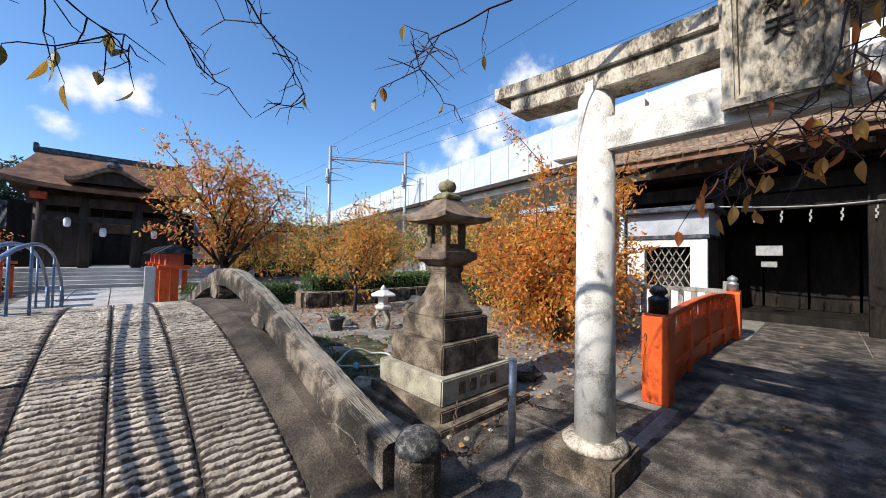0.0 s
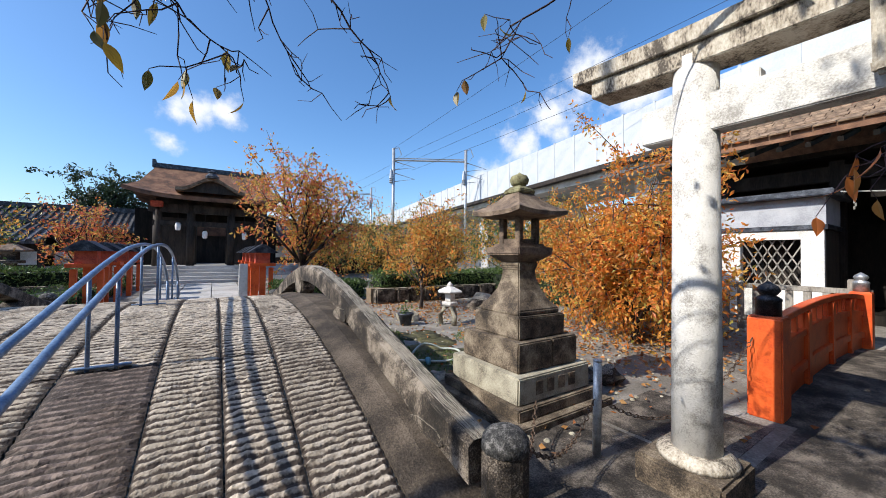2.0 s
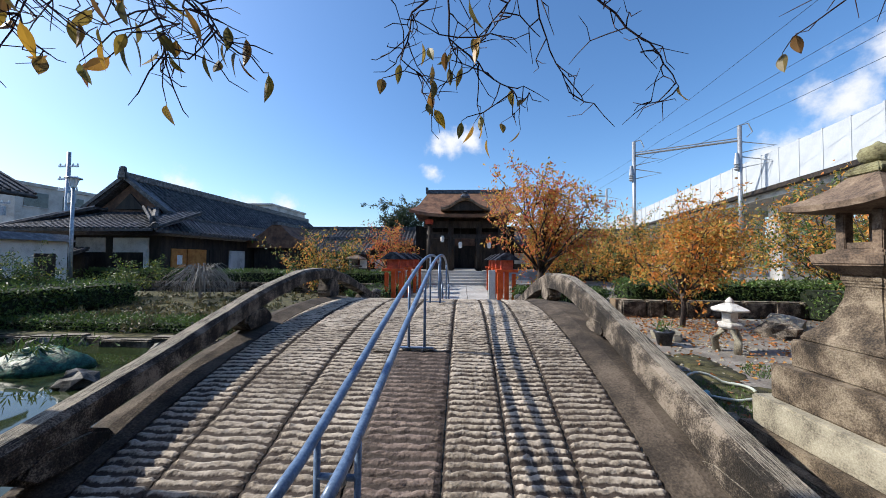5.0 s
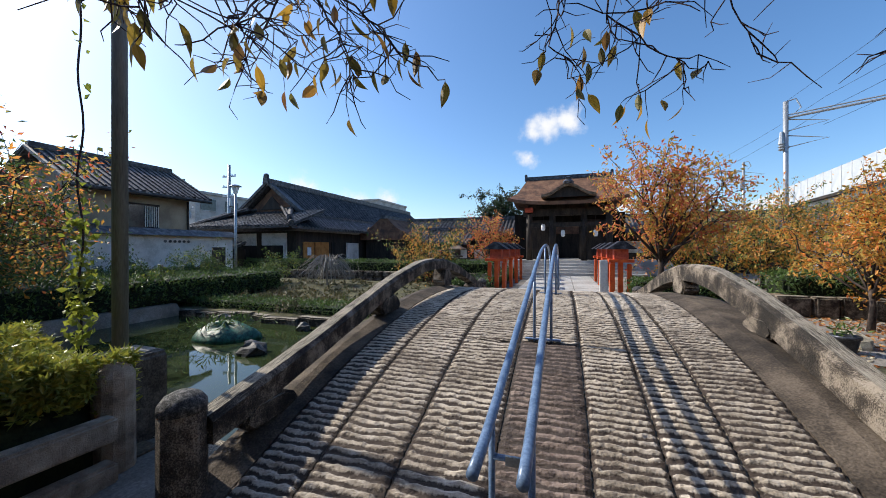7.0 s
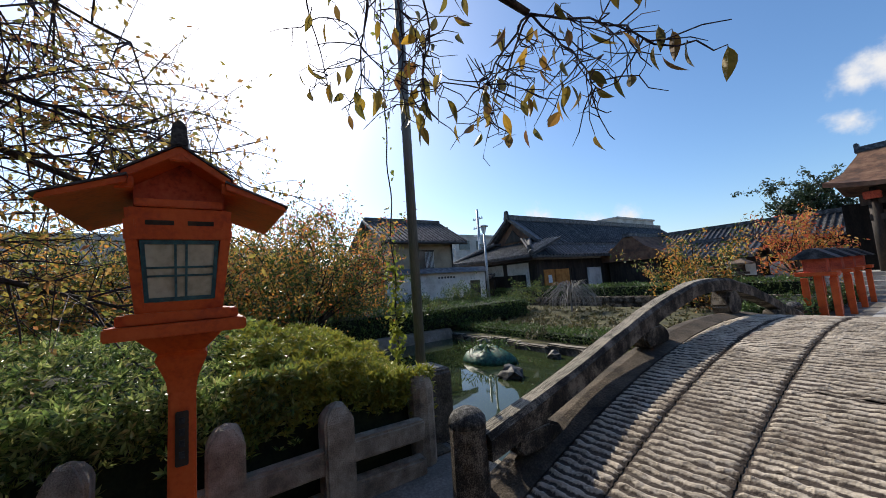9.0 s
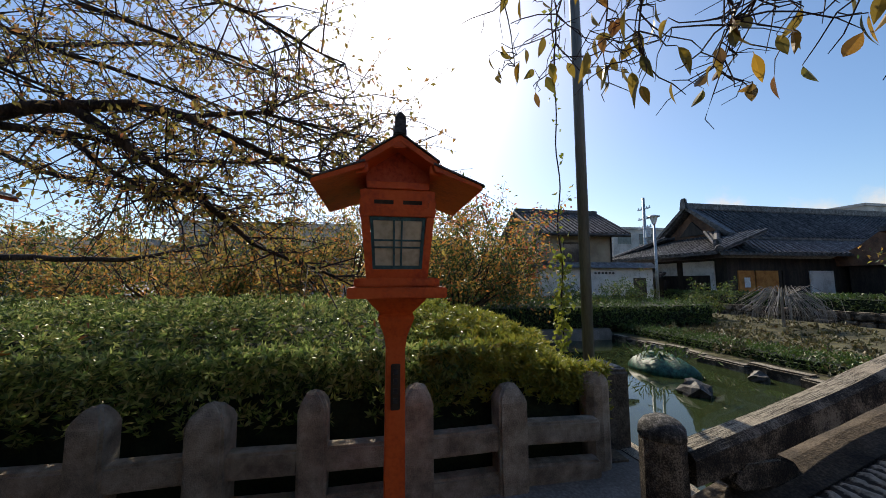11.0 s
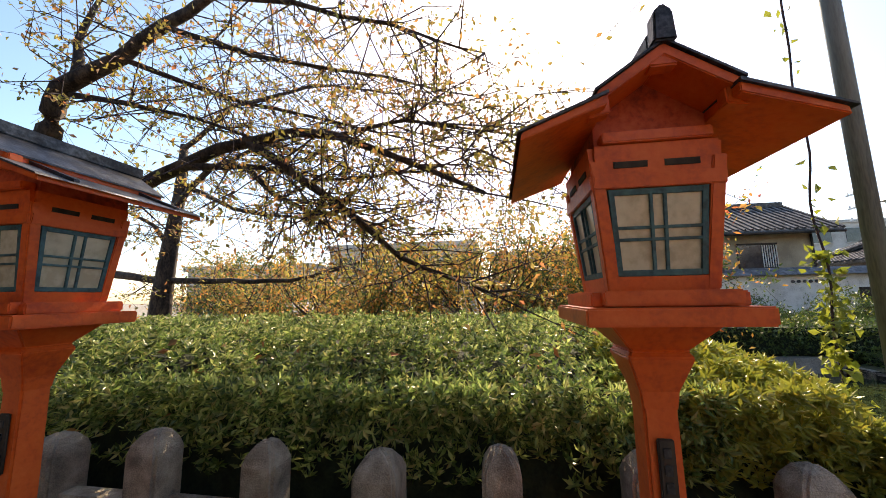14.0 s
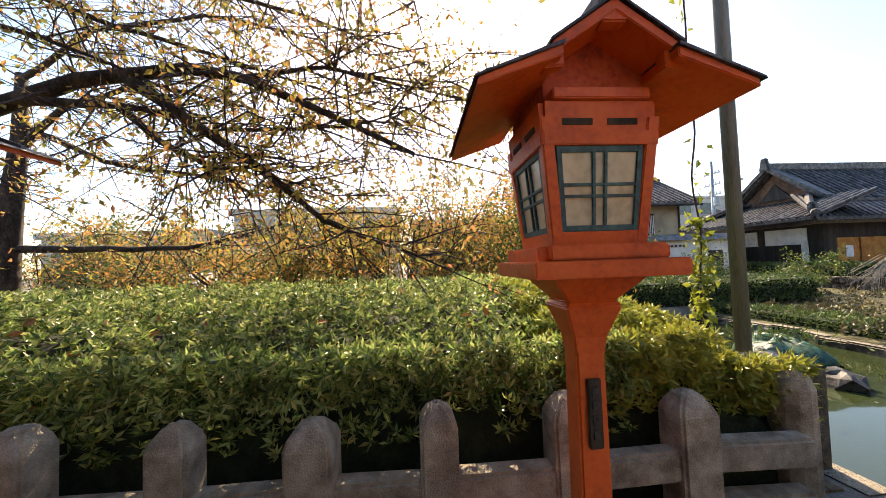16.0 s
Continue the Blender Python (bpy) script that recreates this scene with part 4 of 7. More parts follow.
rope = thing("shrine_rope", "thin shrine rope with white zigzag paper streamers", "rope")
pts = [(13.2, y, 3.15 - 0.16 * math.sin(math.pi * ((y + 6) / 4.1 % 1))) for y in np.linspace(2.2, -6, 40)]
part("rope", Shape().tube(pts, 0.018, 6), SHADED_PAPER, rope)
for k in range(16):
    y = 1.9 - k * 0.5
    z = 3.0 - 0.12 * math.sin(math.pi * ((y + 6) / 4.1 % 1))
    s = Shape()
    for q in range(4):
        s.box((13.18, y + 0.022 * (q % 2), z - 0.02 - 0.07 * q), (0.006, 0.03, 0.08))
    part("paper_streamer", s, SHADED_PAPER, rope)
# white walled side porch with a shaped window
porch = thing("white_porch", "white plastered porch with shaped lattice window", "porch")
PX = 11.9
part("roof_cap", Shape().box((PX + 0.7, 3.15, 2.98), (1.9, 2.3, 0.14)), COPPER, porch, bevel=0.02)
part("upper_wall", Shape().box((PX + 0.7, 3.1, 2.6), (1.4, 1.9, 0.62)), PLASTER_GREY, porch)
part("beam", Shape().box((PX + 0.69, 3.1, 2.26), (1.46, 1.96, 0.1)), COPPER, porch)
for y, w in ((2.36, 0.36), (3.83, 0.44)):
    part("front_wall", Shape().box((PX + 0.1, y, 1.1), (0.2, w, 2.2)), PLASTER, porch)
part("front_wall", Shape().box((PX + 0.1, 3.08, 0.42), (0.2, 1.08, 0.85)), PLASTER, porch)
part("front_wall", Shape().box((PX + 0.1, 3.08, 2.1), (0.2, 1.08, 0.2)), PLASTER, porch)
part("side_wall", Shape().box((PX + 0.75, 2.22, 1.1), (1.3, 0.1, 2.2)), WOOD_DARK, porch)
part("dark_room", Shape().box((PX + 0.9, 3.1, 1.4), (0.1, 1.6, 2.0)), WOOD_DARK, porch)
for k in range(6):
    for sgn in (-1, 1):
        part("lattice_bar", Shape().box((PX + 0.12, 2.62 + k * 0.17, 1.42), (0.03, 0.025, 1.35), Euler((radians(28 * sgn), 0, 0)).to_matrix()), WOOD_GREY, porch)
# silvered wooden fence
wf = thing("wooden_fence", "silvered wooden post and rail fence", "fence")
for z in (0.98, 0.28):
    part("rail", Shape().box((10.75, 3.2, z), (0.1, 3.6, 0.1)), WOOD_GREY, wf, bevel=0.008)
for k in range(13):
    part("picket", Shape().box((10.75, 1.7 + k * 0.26, 0.52), (0.07, 0.11, 0.98)), WOOD_GREY, wf, bevel=0.006)
for y in (1.62, 4.95):
    part("post", Shape().box((10.75, y, 0.6), (0.15, 0.15, 1.2)), WOOD_GREY, wf, bevel=0.01)
# small wooden lantern on a post beside the porch
sl = thing("wooden_post_lantern", "small pale wooden lantern on a post", "lantern", (10.2, 4.05, 0))
part("post", Shape().box((0, 0, 0.85), (0.16, 0.16, 1.7)), PLASTER, sl, bevel=0.01)
part("box", Shape().box((0, 0, 1.85), (0.4, 0.4, 0.34)), PLASTER, sl, bevel=0.01)
part("roof", Shape().prism([(-0.38, 2.02), (0.38, 2.02), (0.02, 2.32), (-0.02, 2.32)], "x", -0.36, 0.36), WOOD_GREY, sl, bevel=0.01)
part("opening", Shape().lathe((-0.2, 0, 1.8), [(0.06, 0), (0.06, 0.1)], 10), WOOD_DARK, sl)

# ---- snow-viewing lantern, pot, hose on the garden floor ----
yl = thing("small_stone_lantern", "small white granite garden lantern", "stone lantern", (5.55, 7.0, 0))
for a in range(3):
    t = a * 2.1 + 0.4
    part("leg", Shape().tube([(0.2 * math.cos(t), 0.2 * math.sin(t), 0), (0.22 * math.cos(t), 0.22 * math.sin(t), 0.2), (0.1 * math.cos(t), 0.1 * math.sin(t), 0.4)], [0.06, 0.06, 0.07], 8), GRANITE_LIGHT, yl, smooth=True)
part("platform", Shape().lathe((0, 0, 0.4), [(0.14, 0), (0.2, 0.05), (0.2, 0.1), (0.12, 0.12)], 6), TORII, yl, bevel=0.01)
part("fire_box", Shape().lathe((0, 0, 0.52), [(0.12, 0), (0.13, 0.17)], 6), TORII, yl, bevel=0.008)
part("roof", Shape().lathe((0, 0, 0.69), [(0.1, 0), (0.3, 0.03), (0.31, 0.06), (0.16, 0.13), (0.06, 0.17)], 6), TORII, yl, bevel=0.01)
part("finial", Shape().lathe((0, 0, 0.85), [(0.05, 0), (0.07, 0.04), (0.03, 0.09), (0.0, 0.12)], 10), TORII, yl, smooth=True)
pot = thing("plant_pot", "dark blue glazed plant pot on gravel", "pot", (4.63, 7.4, 0))
part("pot", Shape().lathe((0, 0, 0), [(0.11, 0), (0.16, 0.22), (0.18, 0.23), (0.18, 0.27), (0.14, 0.27), (0.13, 0.22)], 18), COPPER, pot, smooth=True)
V, F = leaves(rng.normal(size=(60, 3)) * 0.07 + np.array([0, 0, 0.34]), rnd_dirs(rng, 60, 0.8), 0.1, 0.03, rng)
bulk("plant", V, F, HEDGE_LEAF, pot, kind="")
hose = thing("garden_hose", "pale garden hose coiled on mossy gravel", "hose")
pts = [(3.9 + 0.42 * math.cos(t) * (1 + 0.1 * math.sin(3 * t)), 4.9 + 0.3 * math.sin(t), 0.03 + 0.02 * abs(math.sin(2 * t)) + (0.12 if 1 < t < 2.4 else 0) * math.sin((t - 1) / 1.4 * math.pi)) for t in np.linspace(0, 5.6, 50)]
part("tube", Shape().tube(pts, 0.018, 8), HOSE, hose, smooth=True)
part("nozzle", Shape().tube([(3.62, 4.68, 0.06), (3.55, 4.6, 0.1), (3.52, 4.52, 0.06)], [0.03, 0.045, 0.02], 8), CLAY_BLUE, hose, "blue plastic spray nozzle", smooth=True)


# ---- vermilion post lanterns ----
def post_lantern(at, rz, label):
    """Gable towards local +x; the post stands at the local origin."""
    L = thing("vermilion_lantern", label, "lantern", at, rz, "vermilion lanterns by the fence")
    p = part("post", Shape().lathe((0, 0, 0), [(0.058, 0), (0.052, 1.22)], square=True), RED, L, bevel=0.008)
    part("plate", Shape().box((0.062, 0, 1.0), (0.014, 0.05, 0.24)), WOOD_DARK, p, "dark carved name plate", bevel=0.004)
    for k in range(4):
        part("plate_mark", Shape().box((0.071, 0, 1.08 - 0.05 * k), (0.004, 0.022, 0.03)), COPPER, p)
    part("corbel", Shape().lathe((0, 0, 0), [(0.053, 1.2), (0.06, 1.26), (0.085, 1.33), (0.1, 1.37), (0.085, 1.39), (0.13, 1.44), (0.16, 1.475)], square=True), RED, L, bevel=0.005)
    part("tray", Shape().box((0, 0, 1.505), (0.48, 0.5, 0.055)), RED, L, bevel=0.006)
    part("tray_rim", Shape().box((0, 0, 1.555), (0.37, 0.44, 0.045)), RED, L, bevel=0.005)
    part("tray_rim", Shape().box((0, 0, 1.559), (0.43, 0.38, 0.045)), RED, L, bevel=0.005)
    for sx in (-1, 1):
        for sy in (-1, 1):
            s = Shape().loft([[(sx * (r - 0.025) + a, sy * (r - 0.025) + b, z) for a, b in ((-0.02, -0.02), (0.02, -0.02), (0.02, 0.02), (-0.02, 0.02))] for r, z in ((0.165, 1.58), (0.205, 1.99))])
            part("corner_post", s, RED, L, bevel=0.004)
    for q in range(4):
        rot = Matrix.Rotation(math.pi / 2 * q, 3, "Z")

        def face(y0, y1, z0, z1, out0, thick):
            """A board on one sloping face, from y0 to y1 at its height."""
            def off(z):
                return 0.165 + (z - 1.58) / 0.41 * 0.04 - 0.012 + out0
            k0, k1 = off(z0), off(z1)
            pts = [(k0, y0[0], z0), (k0, y0[1], z0), (k1, y1[1], z1), (k1, y1[0], z1)]
            pts += [(x - thick, y, z) for x, y, z in pts]
            return Shape().add([rot @ Vector(p_) for p_ in pts], [(0, 1, 2, 3), (7, 6, 5, 4), (0, 4, 5, 1), (1, 5, 6, 2), (2, 6, 7, 3), (3, 7, 4, 0)])
        part("lower_rail", face((-0.15, 0.15), (-0.15, 0.15), 1.58, 1.625, 0.006, 0.03), RED, L)
        part("upper_rail", face((-0.19, 0.19), (-0.19, 0.19), 1.9, 1.945, 0.012, 0.04), RED, L, bevel=0.003)
        part("frieze", face((-0.18, 0.18), (-0.18, 0.18), 1.945, 2.04, 0.0, 0.03), RED, L)
        for a in (-0.075, 0.075):
            part("frieze_slot", face((a - 0.05, a + 0.05), (a - 0.05, a + 0.05), 1.965, 1.985, 0.003, 0.02), WOOD_DARK, L)
        w = part("window", face((-0.128, 0.128), (-0.143, 0.143), 1.627, 1.898, -0.006, 0.008), PANE, L, "milky window pane")
        for z0, z1 in ((1.627, 1.645), (1.88, 1.898), (1.735, 1.744), (1.772, 1.781)):
            part("frame_bar", face((-0.132, 0.132), (-0.134, 0.134), z0, z1, 0.002, 0.016), TEAL, w)
        for a, b in ((-1, 1), (1, -1)):
            part("frame_bar", face(tuple(sorted((a * 0.128, a * 0.112))), tuple(sorted((a * 0.145, a * 0.129))), 1.627, 1.898, 0.003, 0.016), TEAL, w)
            part("frame_bar", face(tuple(sorted((a * 0.014, a * 0.023))), tuple(sorted((a * 0.016, a * 0.025))), 1.64, 1.885, 0.0025, 0.014), TEAL, w)
    # roof: steep gable over wide wings, red below and dark metal above
    R0, R1 = -0.36, 0.31
    up = [(0, 2.295), (0.19, 2.165), (0.19, 2.13), (0, 2.258), (-0.19, 2.13), (-0.19, 2.165)]
    part("gable_roof", Shape().prism(up, "x", R0, R1), RED, L, bevel=0.003)
    part("gable_wall", Shape().prism([(-0.17, 2.04), (0.17, 2.04), (0.17, 2.14), (0, 2.26), (-0.17, 2.14)], "x", -0.2, 0.16), RED_OLD, L)
    part("gable_beam", Shape().box((0.19, 0, 2.06), (0.05, 0.32, 0.035)), RED, L, bevel=0.004)
    for sy in (-1, 1):
        lo = [(sy * 0.17, 2.145), (sy * 0.415, 2.045), (sy * 0.42, 2.022), (sy * 0.17, 2.112)]
        part("wing", Shape().prism(lo, "x", R0 - 0.04, R1 + 0.02), RED, L, bevel=0.003)
        part("wing_metal", Shape().prism([(sy * 0.168, 2.15), (sy * 0.425, 2.049), (sy * 0.43, 2.041), (sy * 0.168, 2.14)], "x", R0 - 0.05, R1 + 0.03), COPPER, L)
        part("gable_metal", Shape().prism([(0, 2.305), (sy * 0.2, 2.168), (sy * 0.2, 2.16), (0, 2.297)], "x", R0 - 0.01, R1 + 0.01), COPPER, L)
        part("bargeboard", Shape().prism([(sy * 0.155, 2.15), (sy * 0.215, 2.16), (sy * 0.215, 2.09), (sy * 0.155, 2.1)], "x", R1 - 0.06, R1 - 0.015), RED, L, bevel=0.004)
        for x in (-0.25, 0.2):
            part("seam", Shape().prism([(sy * 0.17, 2.165), (sy * 0.425, 2.063), (sy * 0.425, 2.045), (sy * 0.17, 2.147)], "x", x, x + 0.02), COPPER, L)
    part("apex_block", Shape().box((R1 - 0.03, 0, 2.255), (0.05, 0.08, 0.055)), RED, L, bevel=0.005)
    part("ridge", Shape().prism([(-0.03, 2.29), (0.03, 2.29), (0.032, 2.345), (0, 2.357), (-0.032, 2.345)], "x", R0 - 0.02, R1 - 0.03), COPPER, L, bevel=0.004)
    part("ridge_end", Shape().prism([(-0.032, 2.29), (0.032, 2.29), (0.026, 2.385), (0, 2.41), (-0.026, 2.385)], "x", R1 - 0.03, R1 + 0.02), BLACK_METAL, L, bevel=0.006)
    return L


post_lantern((-1.76, 0.235, 0), 0, "vermilion wooden lantern post with milky windows")
post_lantern((-1.76, -2.33, 0), 0, "vermilion wooden lantern post beside stone fence")

# ---- granite post fence ----
fence = thing("stone_fence", "rough granite post and rail fence", "fence")
FY = [-5.1, -4.4, -3.7, -3.0, -2.3, -1.58, -0.92, -0.28, 0.43, 1.15]
for k, y in enumerate(FY):
    w = 0.105 + 0.012 * math.sin(k * 2.4)
    top = 0.8 + 0.03 * math.sin(k * 1.9)
    x = -2.38 - 0.05 * max(0, y)
    part("post", Shape().lathe((x, y, -0.05), [(w, 0), (w, top - 0.07), (w * 0.86, top - 0.02), (w * 0.55, top + 0.03), (w * 0.2, top + 0.05)], square=True), FENCE_STONE, fence, bevel=0.018, rough=0.01)
part("post", Shape().lathe((-2.62, 2.0, -0.3), [(0.125, 0), (0.125, 0.98), (0.1, 1.04), (0.06, 1.08)], 12), FENCE_STONE, fence, bevel=0.0, rough=0.008)
part("corner_post", Shape().lathe((-3.0, 2.3, -0.6), [(0.2, 0), (0.2, 1.3), (0.17, 1.34)], square=True), WET_ROCK, fence, bevel=0.02, rough=0.01)
ends = FY + [2.0]
for k in range(len(ends) - 1):
    y0, y1 = ends[k] + 0.09, ends[k + 1] - 0.09
    xm = -2.38 - 0.06 * max(0, (y0 + y1) / 2)
    for z in (0.37, 0.06):
        part("rail", Shape().box((xm, (y0 + y1) / 2, z), (0.13, y1 - y0 + 0.02, 0.165), Euler((radians(1.5 * math.sin(k * 4 + z)), 0, 0)).to_matrix()), FENCE_STONE, fence, bevel=0.018, rough=0.008)

# ---- azalea hedge behind the fence ----
rng = np.random.default_rng(11)


def hedge_top(x, y):
    d = -2.55 - x
    h = float(np.interp(d, [0, 0.08, 0.2, 0.45, 0.9, 1.6, 3.5, 4.0], [0.55, 0.8, 0.98, 1.12, 1.22, 1.27, 1.27, 0.8]))
    e = float(np.interp(y, [-9, 0.8, 1.6, 2.15], [1, 1, 0.86, 0.62]))
    return h * e + 0.09 * noise.noise(Vector((x * 1.4, y * 1.4, 0))) + 0.11 * noise.noise(Vector((x * 3.6, y * 3.6, 1)))


hx = [-2.56, -2.6, -2.68, -2.8, -3.0, -3.3, -3.7, -4.2, -4.9, -5.6, -6.2, -6.5]
hy = np.arange(-8, 2.2, 0.15)
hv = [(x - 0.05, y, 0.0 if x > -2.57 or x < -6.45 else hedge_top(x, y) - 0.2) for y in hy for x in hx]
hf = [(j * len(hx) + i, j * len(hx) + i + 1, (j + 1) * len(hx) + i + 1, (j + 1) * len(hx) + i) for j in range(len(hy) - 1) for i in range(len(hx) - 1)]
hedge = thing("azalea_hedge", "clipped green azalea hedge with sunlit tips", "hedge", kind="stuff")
# dark sheet under the leaves, standing in for shade in the gaps
bulk("shade_core", hv, hf, HEDGE_SHADE, hedge, kind="")


def rosettes(n, xr, yr, mat, top, length, width, per=7, up=0.7, side=True):
    pts, dirs = [], []
    for k in range(n):
        y = rng.uniform(*yr)
        if side and rng.random() < 0.2:
            x, z = xr[1] + rng.uniform(-0.14, 0.03), rng.uniform(0.74, 1.05) * (0.8 if y > 1.5 else 1)
            nrm = np.array([0.9, 0.0, 0.5])
        else:
            x = xr[1] - (xr[1] - xr[0]) * rng.random() ** 1.5
            z = top(x, y) + rng.uniform(-0.16, 0.05)
            nrm = np.array([0.25, 0.0, 0.9])
        nrm = nrm + rng.normal(size=3) * 0.35
        nrm /= np.linalg.norm(nrm)
        e1 = np.cross(nrm, rng.normal(size=3))
        e1 /= np.linalg.norm(e1)
        e2 = np.cross(nrm, e1)
        turn = rng.uniform(0, 6.28)
        for q in range(per):
            a = turn + 6.283 * q / per + rng.normal(0, 0.15)
            pts.append((x, y, z))
            dirs.append(e1 * math.cos(a) + e2 * math.sin(a) + nrm * up * rng.uniform(0.3, 1.3))
    return leaves(pts, dirs, length, width, rng, 0.3)


V, F = rosettes(9500, (-6.2, -2.58), (-6.5, 0.9), AZALEA, hedge_top, 0.066, 0.021, 8)
bulk("leaves", V, F, AZALEA, hedge)
V, F = rosettes(2900, (-4.6, -2.6), (0.5, 2.12), AZALEA_SUNLIT, hedge_top, 0.07, 0.023, 8)
bulk("sunlit_leaves", V, F, AZALEA_SUNLIT, hedge)
pts = [(rng.uniform(-3.4, -2.6), y, 0) for y in rng.uniform(-3.5, 1.2, 26)]
pts = [(x, y, hedge_top(x, y) + 0.02) for x, y, z in pts]
V, F = leaves(pts, rnd_dirs(rng, len(pts)) * np.array([1, 1, 0.3]), 0.1, 0.05, rng)
tagged(bulk("fallen_leaves", V, F, LITTER), "orange cherry leaves fallen on the hedge", "leaves")

# grey lamp pole with a climbing vine
pole = thing("lamp_pole", "tall grey painted steel pole at the pond", "pole")
part("shaft", Shape().tube([(-3.42, 2.48, 0.0), (-3.42, 2.48, 9.5)], [0.062, 0.055], 20), POLE, pole, smooth=True)
vine = thing("climbing_vine", "yellow green vine climbing a wire", "vine")
vp = [(-3.6 + 0.02 * math.sin(z * 5), 2.28 + 0.015 * math.cos(z * 7), z) for z in np.linspace(0.4, 7, 50)]
part("stem", Shape().tube(vp, 0.009, 6), TWIG, vine)
vz = np.concatenate([rng.uniform(0.7, 1.9, 260), rng.uniform(1.9, 6, 60)])
P = np.stack([-3.6 + rng.normal(0, 0.05, len(vz)), 2.28 + rng.normal(0, 0.05, len(vz)), vz], 1)
V, F = leaves(P, rnd_dirs(rng, len(vz), -0.4), 0.075, 0.05, rng)
bulk("leaves", V, F, VINE_LEAF, vine)


# ---- trees ----
def tree(name, label, at, trunk, crown, radii, mats, n_leaf, size, seed, limbs=14, twigs=5, droop=0.0, hollow=0.35, r0=0.09, lean=(0, 0)):
    """A tapered trunk, limbs to points in the crown, twigs from them, and leaves in clumps along the twigs."""
    rg = np.random.default_rng(seed)
    T = thing(name, label, "tree", at)
    top = Vector((lean[0], lean[1], trunk))
    wood = Shape()
    pts = [Vector((0, 0, -0.1)), Vector((0.03, -0.02, trunk * 0.5)) + top * 0.02, top]
    wood.tube(pts, [r0 * 1.2, r0 * 0.9, r0 * 0.7], 9)
    part("trunk", wood, BARK, T, smooth=True)
    tips, base = [], []
    limb_shape = Shape()
    for k in range(limbs):
        while True:
            q = rg.normal(size=3)
            q /= np.linalg.norm(q)
            if q[2] > -0.55:
                break
        q = q * rg.uniform(0.75, 1.0) ** 0.5
        end = Vector(crown) + Vector((q[0] * radii[0], q[1] * radii[1], q[2] * radii[2]))
        st = pts[1].lerp(top, rg.uniform(0.2, 1.0))
        mid = st.lerp(end, 0.5) + Vector(rg.normal(size=3)) * 0.12 * radii[0] + Vector((0, 0, 0.1 * radii[2]))
        limb_shape.tube([st, st.lerp(mid, 0.5) + Vector(rg.normal(size=3)) * 0.03, mid, mid.lerp(end, 0.5) + Vector(rg.normal(size=3)) * 0.06, end],
                        [r0 * 0.5, r0 * 0.38, r0 * 0.26, r0 * 0.15, r0 * 0.05], 6)
        for j in range(twigs):
            f = rg.uniform(hollow, 1.0)
            a = (mid.lerp(end, (f - 0.5) * 2) if f > 0.5 else st.lerp(mid, f * 2))
            b = a + Vector(rg.normal(size=3)) * 0.3 * max(radii) + Vector((0, 0, -droop))
            limb_shape.tube([a, a.lerp(b, 0.5) + Vector(rg.normal(size=3)) * 0.04, b], [r0 * 0.13, r0 * 0.09, r0 * 0.04], 4)
            tips.append((a, b))
    part("branchwork", limb_shape, BARK, T, smooth=True)
    for mi, (mat, share) in enumerate(mats):
        n = int(n_leaf * share)
        P, D = [], []
        for k in range(n):
            a, b = tips[int(rg.integers(len(tips)))]
            p = a.lerp(b, rg.random() ** 0.7) + Vector(rg.normal(size=3)) * 0.055 * max(radii)
            P.append(p)
            dd = rg.normal(size=3)
            dd[2] -= 0.6
            D.append(dd)
        V, F = leaves(P, D, size, size * 0.42, rg, 0.3)
        bulk("crown", V, F, mat, T)
    return T


tree("orange_tree", "dense orange autumn tree beside the torii", (7.5, 3.85, 0), 0.5, (0, 0, 1.9), (1.45, 1.4, 1.85), [(ORANGE_LEAF, 0.8), (AMBER_LEAF, 0.2)], 28000, 0.095, 5, 34, 9, 0.15, 0.25, 0.07)
tree("orange_tree", "dense orange autumn tree beside the porch", (8.9, 5.6, 0), 0.6, (0, 0, 1.8), (1.5, 1.5, 1.6), [(ORANGE_LEAF, 0.6), (AMBER_LEAF, 0.4)], 13000, 0.1, 6, 26, 8, 0.1, 0.25, 0.07)
tree("cherry_tree", "red and amber autumn cherry by the path", (3.75, 14.3, 0), 1.5, (0, 0, 3.35), (2.2, 1.9, 1.75), [(AMBER_LEAF, 0.7), (PINK_LEAF, 0.3)], 8500, 0.15, 7, 26, 7, 0.0, 0.4, 0.11)
tree("cherry_tree", "amber autumn cherry tree on garden bank", (6.1, 9.3, 0), 0.9, (0, 0, 2.15), (1.35, 1.3, 1.35), [(AMBER_LEAF, 0.8), (ORANGE_LEAF, 0.2)], 6500, 0.1, 8, 24, 7, 0.0, 0.35, 0.055)
for k, (x, y, h, r) in enumerate([(8.0, 17.5, 3.6, 1.8), (10.5, 15.0, 3.4, 1.7), (5.6, 19.0, 3.6, 1.7), (12.5, 12.0, 4.4, 2.2), (11.0, 8.5, 3.9, 1.9), (14.5, 20.0, 5.2, 2.6), (10.5, 21.5, 4.2, 2.2), (15.5, 13.5, 5.0, 2.4), (9.0, 26.0, 4.4, 2.4)]):
    tree("garden_tree", "small amber and green autumn tree", (x, y, 0), 0.9, (0, 0, h * 0.58), (r, r, h * 0.42), [(AMBER_LEAF, 0.65), (HEDGE_LEAF, 0.35)], 5200, 0.14, 20 + k, 20, 6, 0.0, 0.3, 0.07)
tree("young_tree", "young green and red tree by pond", (-5.2, 15.0, -0.1), 0.8, (0, 0, 1.75), (1.8, 1.4, 1.2), [(AMBER_LEAF, 0.6), (HEDGE_LEAF, 0.4)], 3600, 0.13, 31, 18, 6, 0.0, 0.3, 0.06)
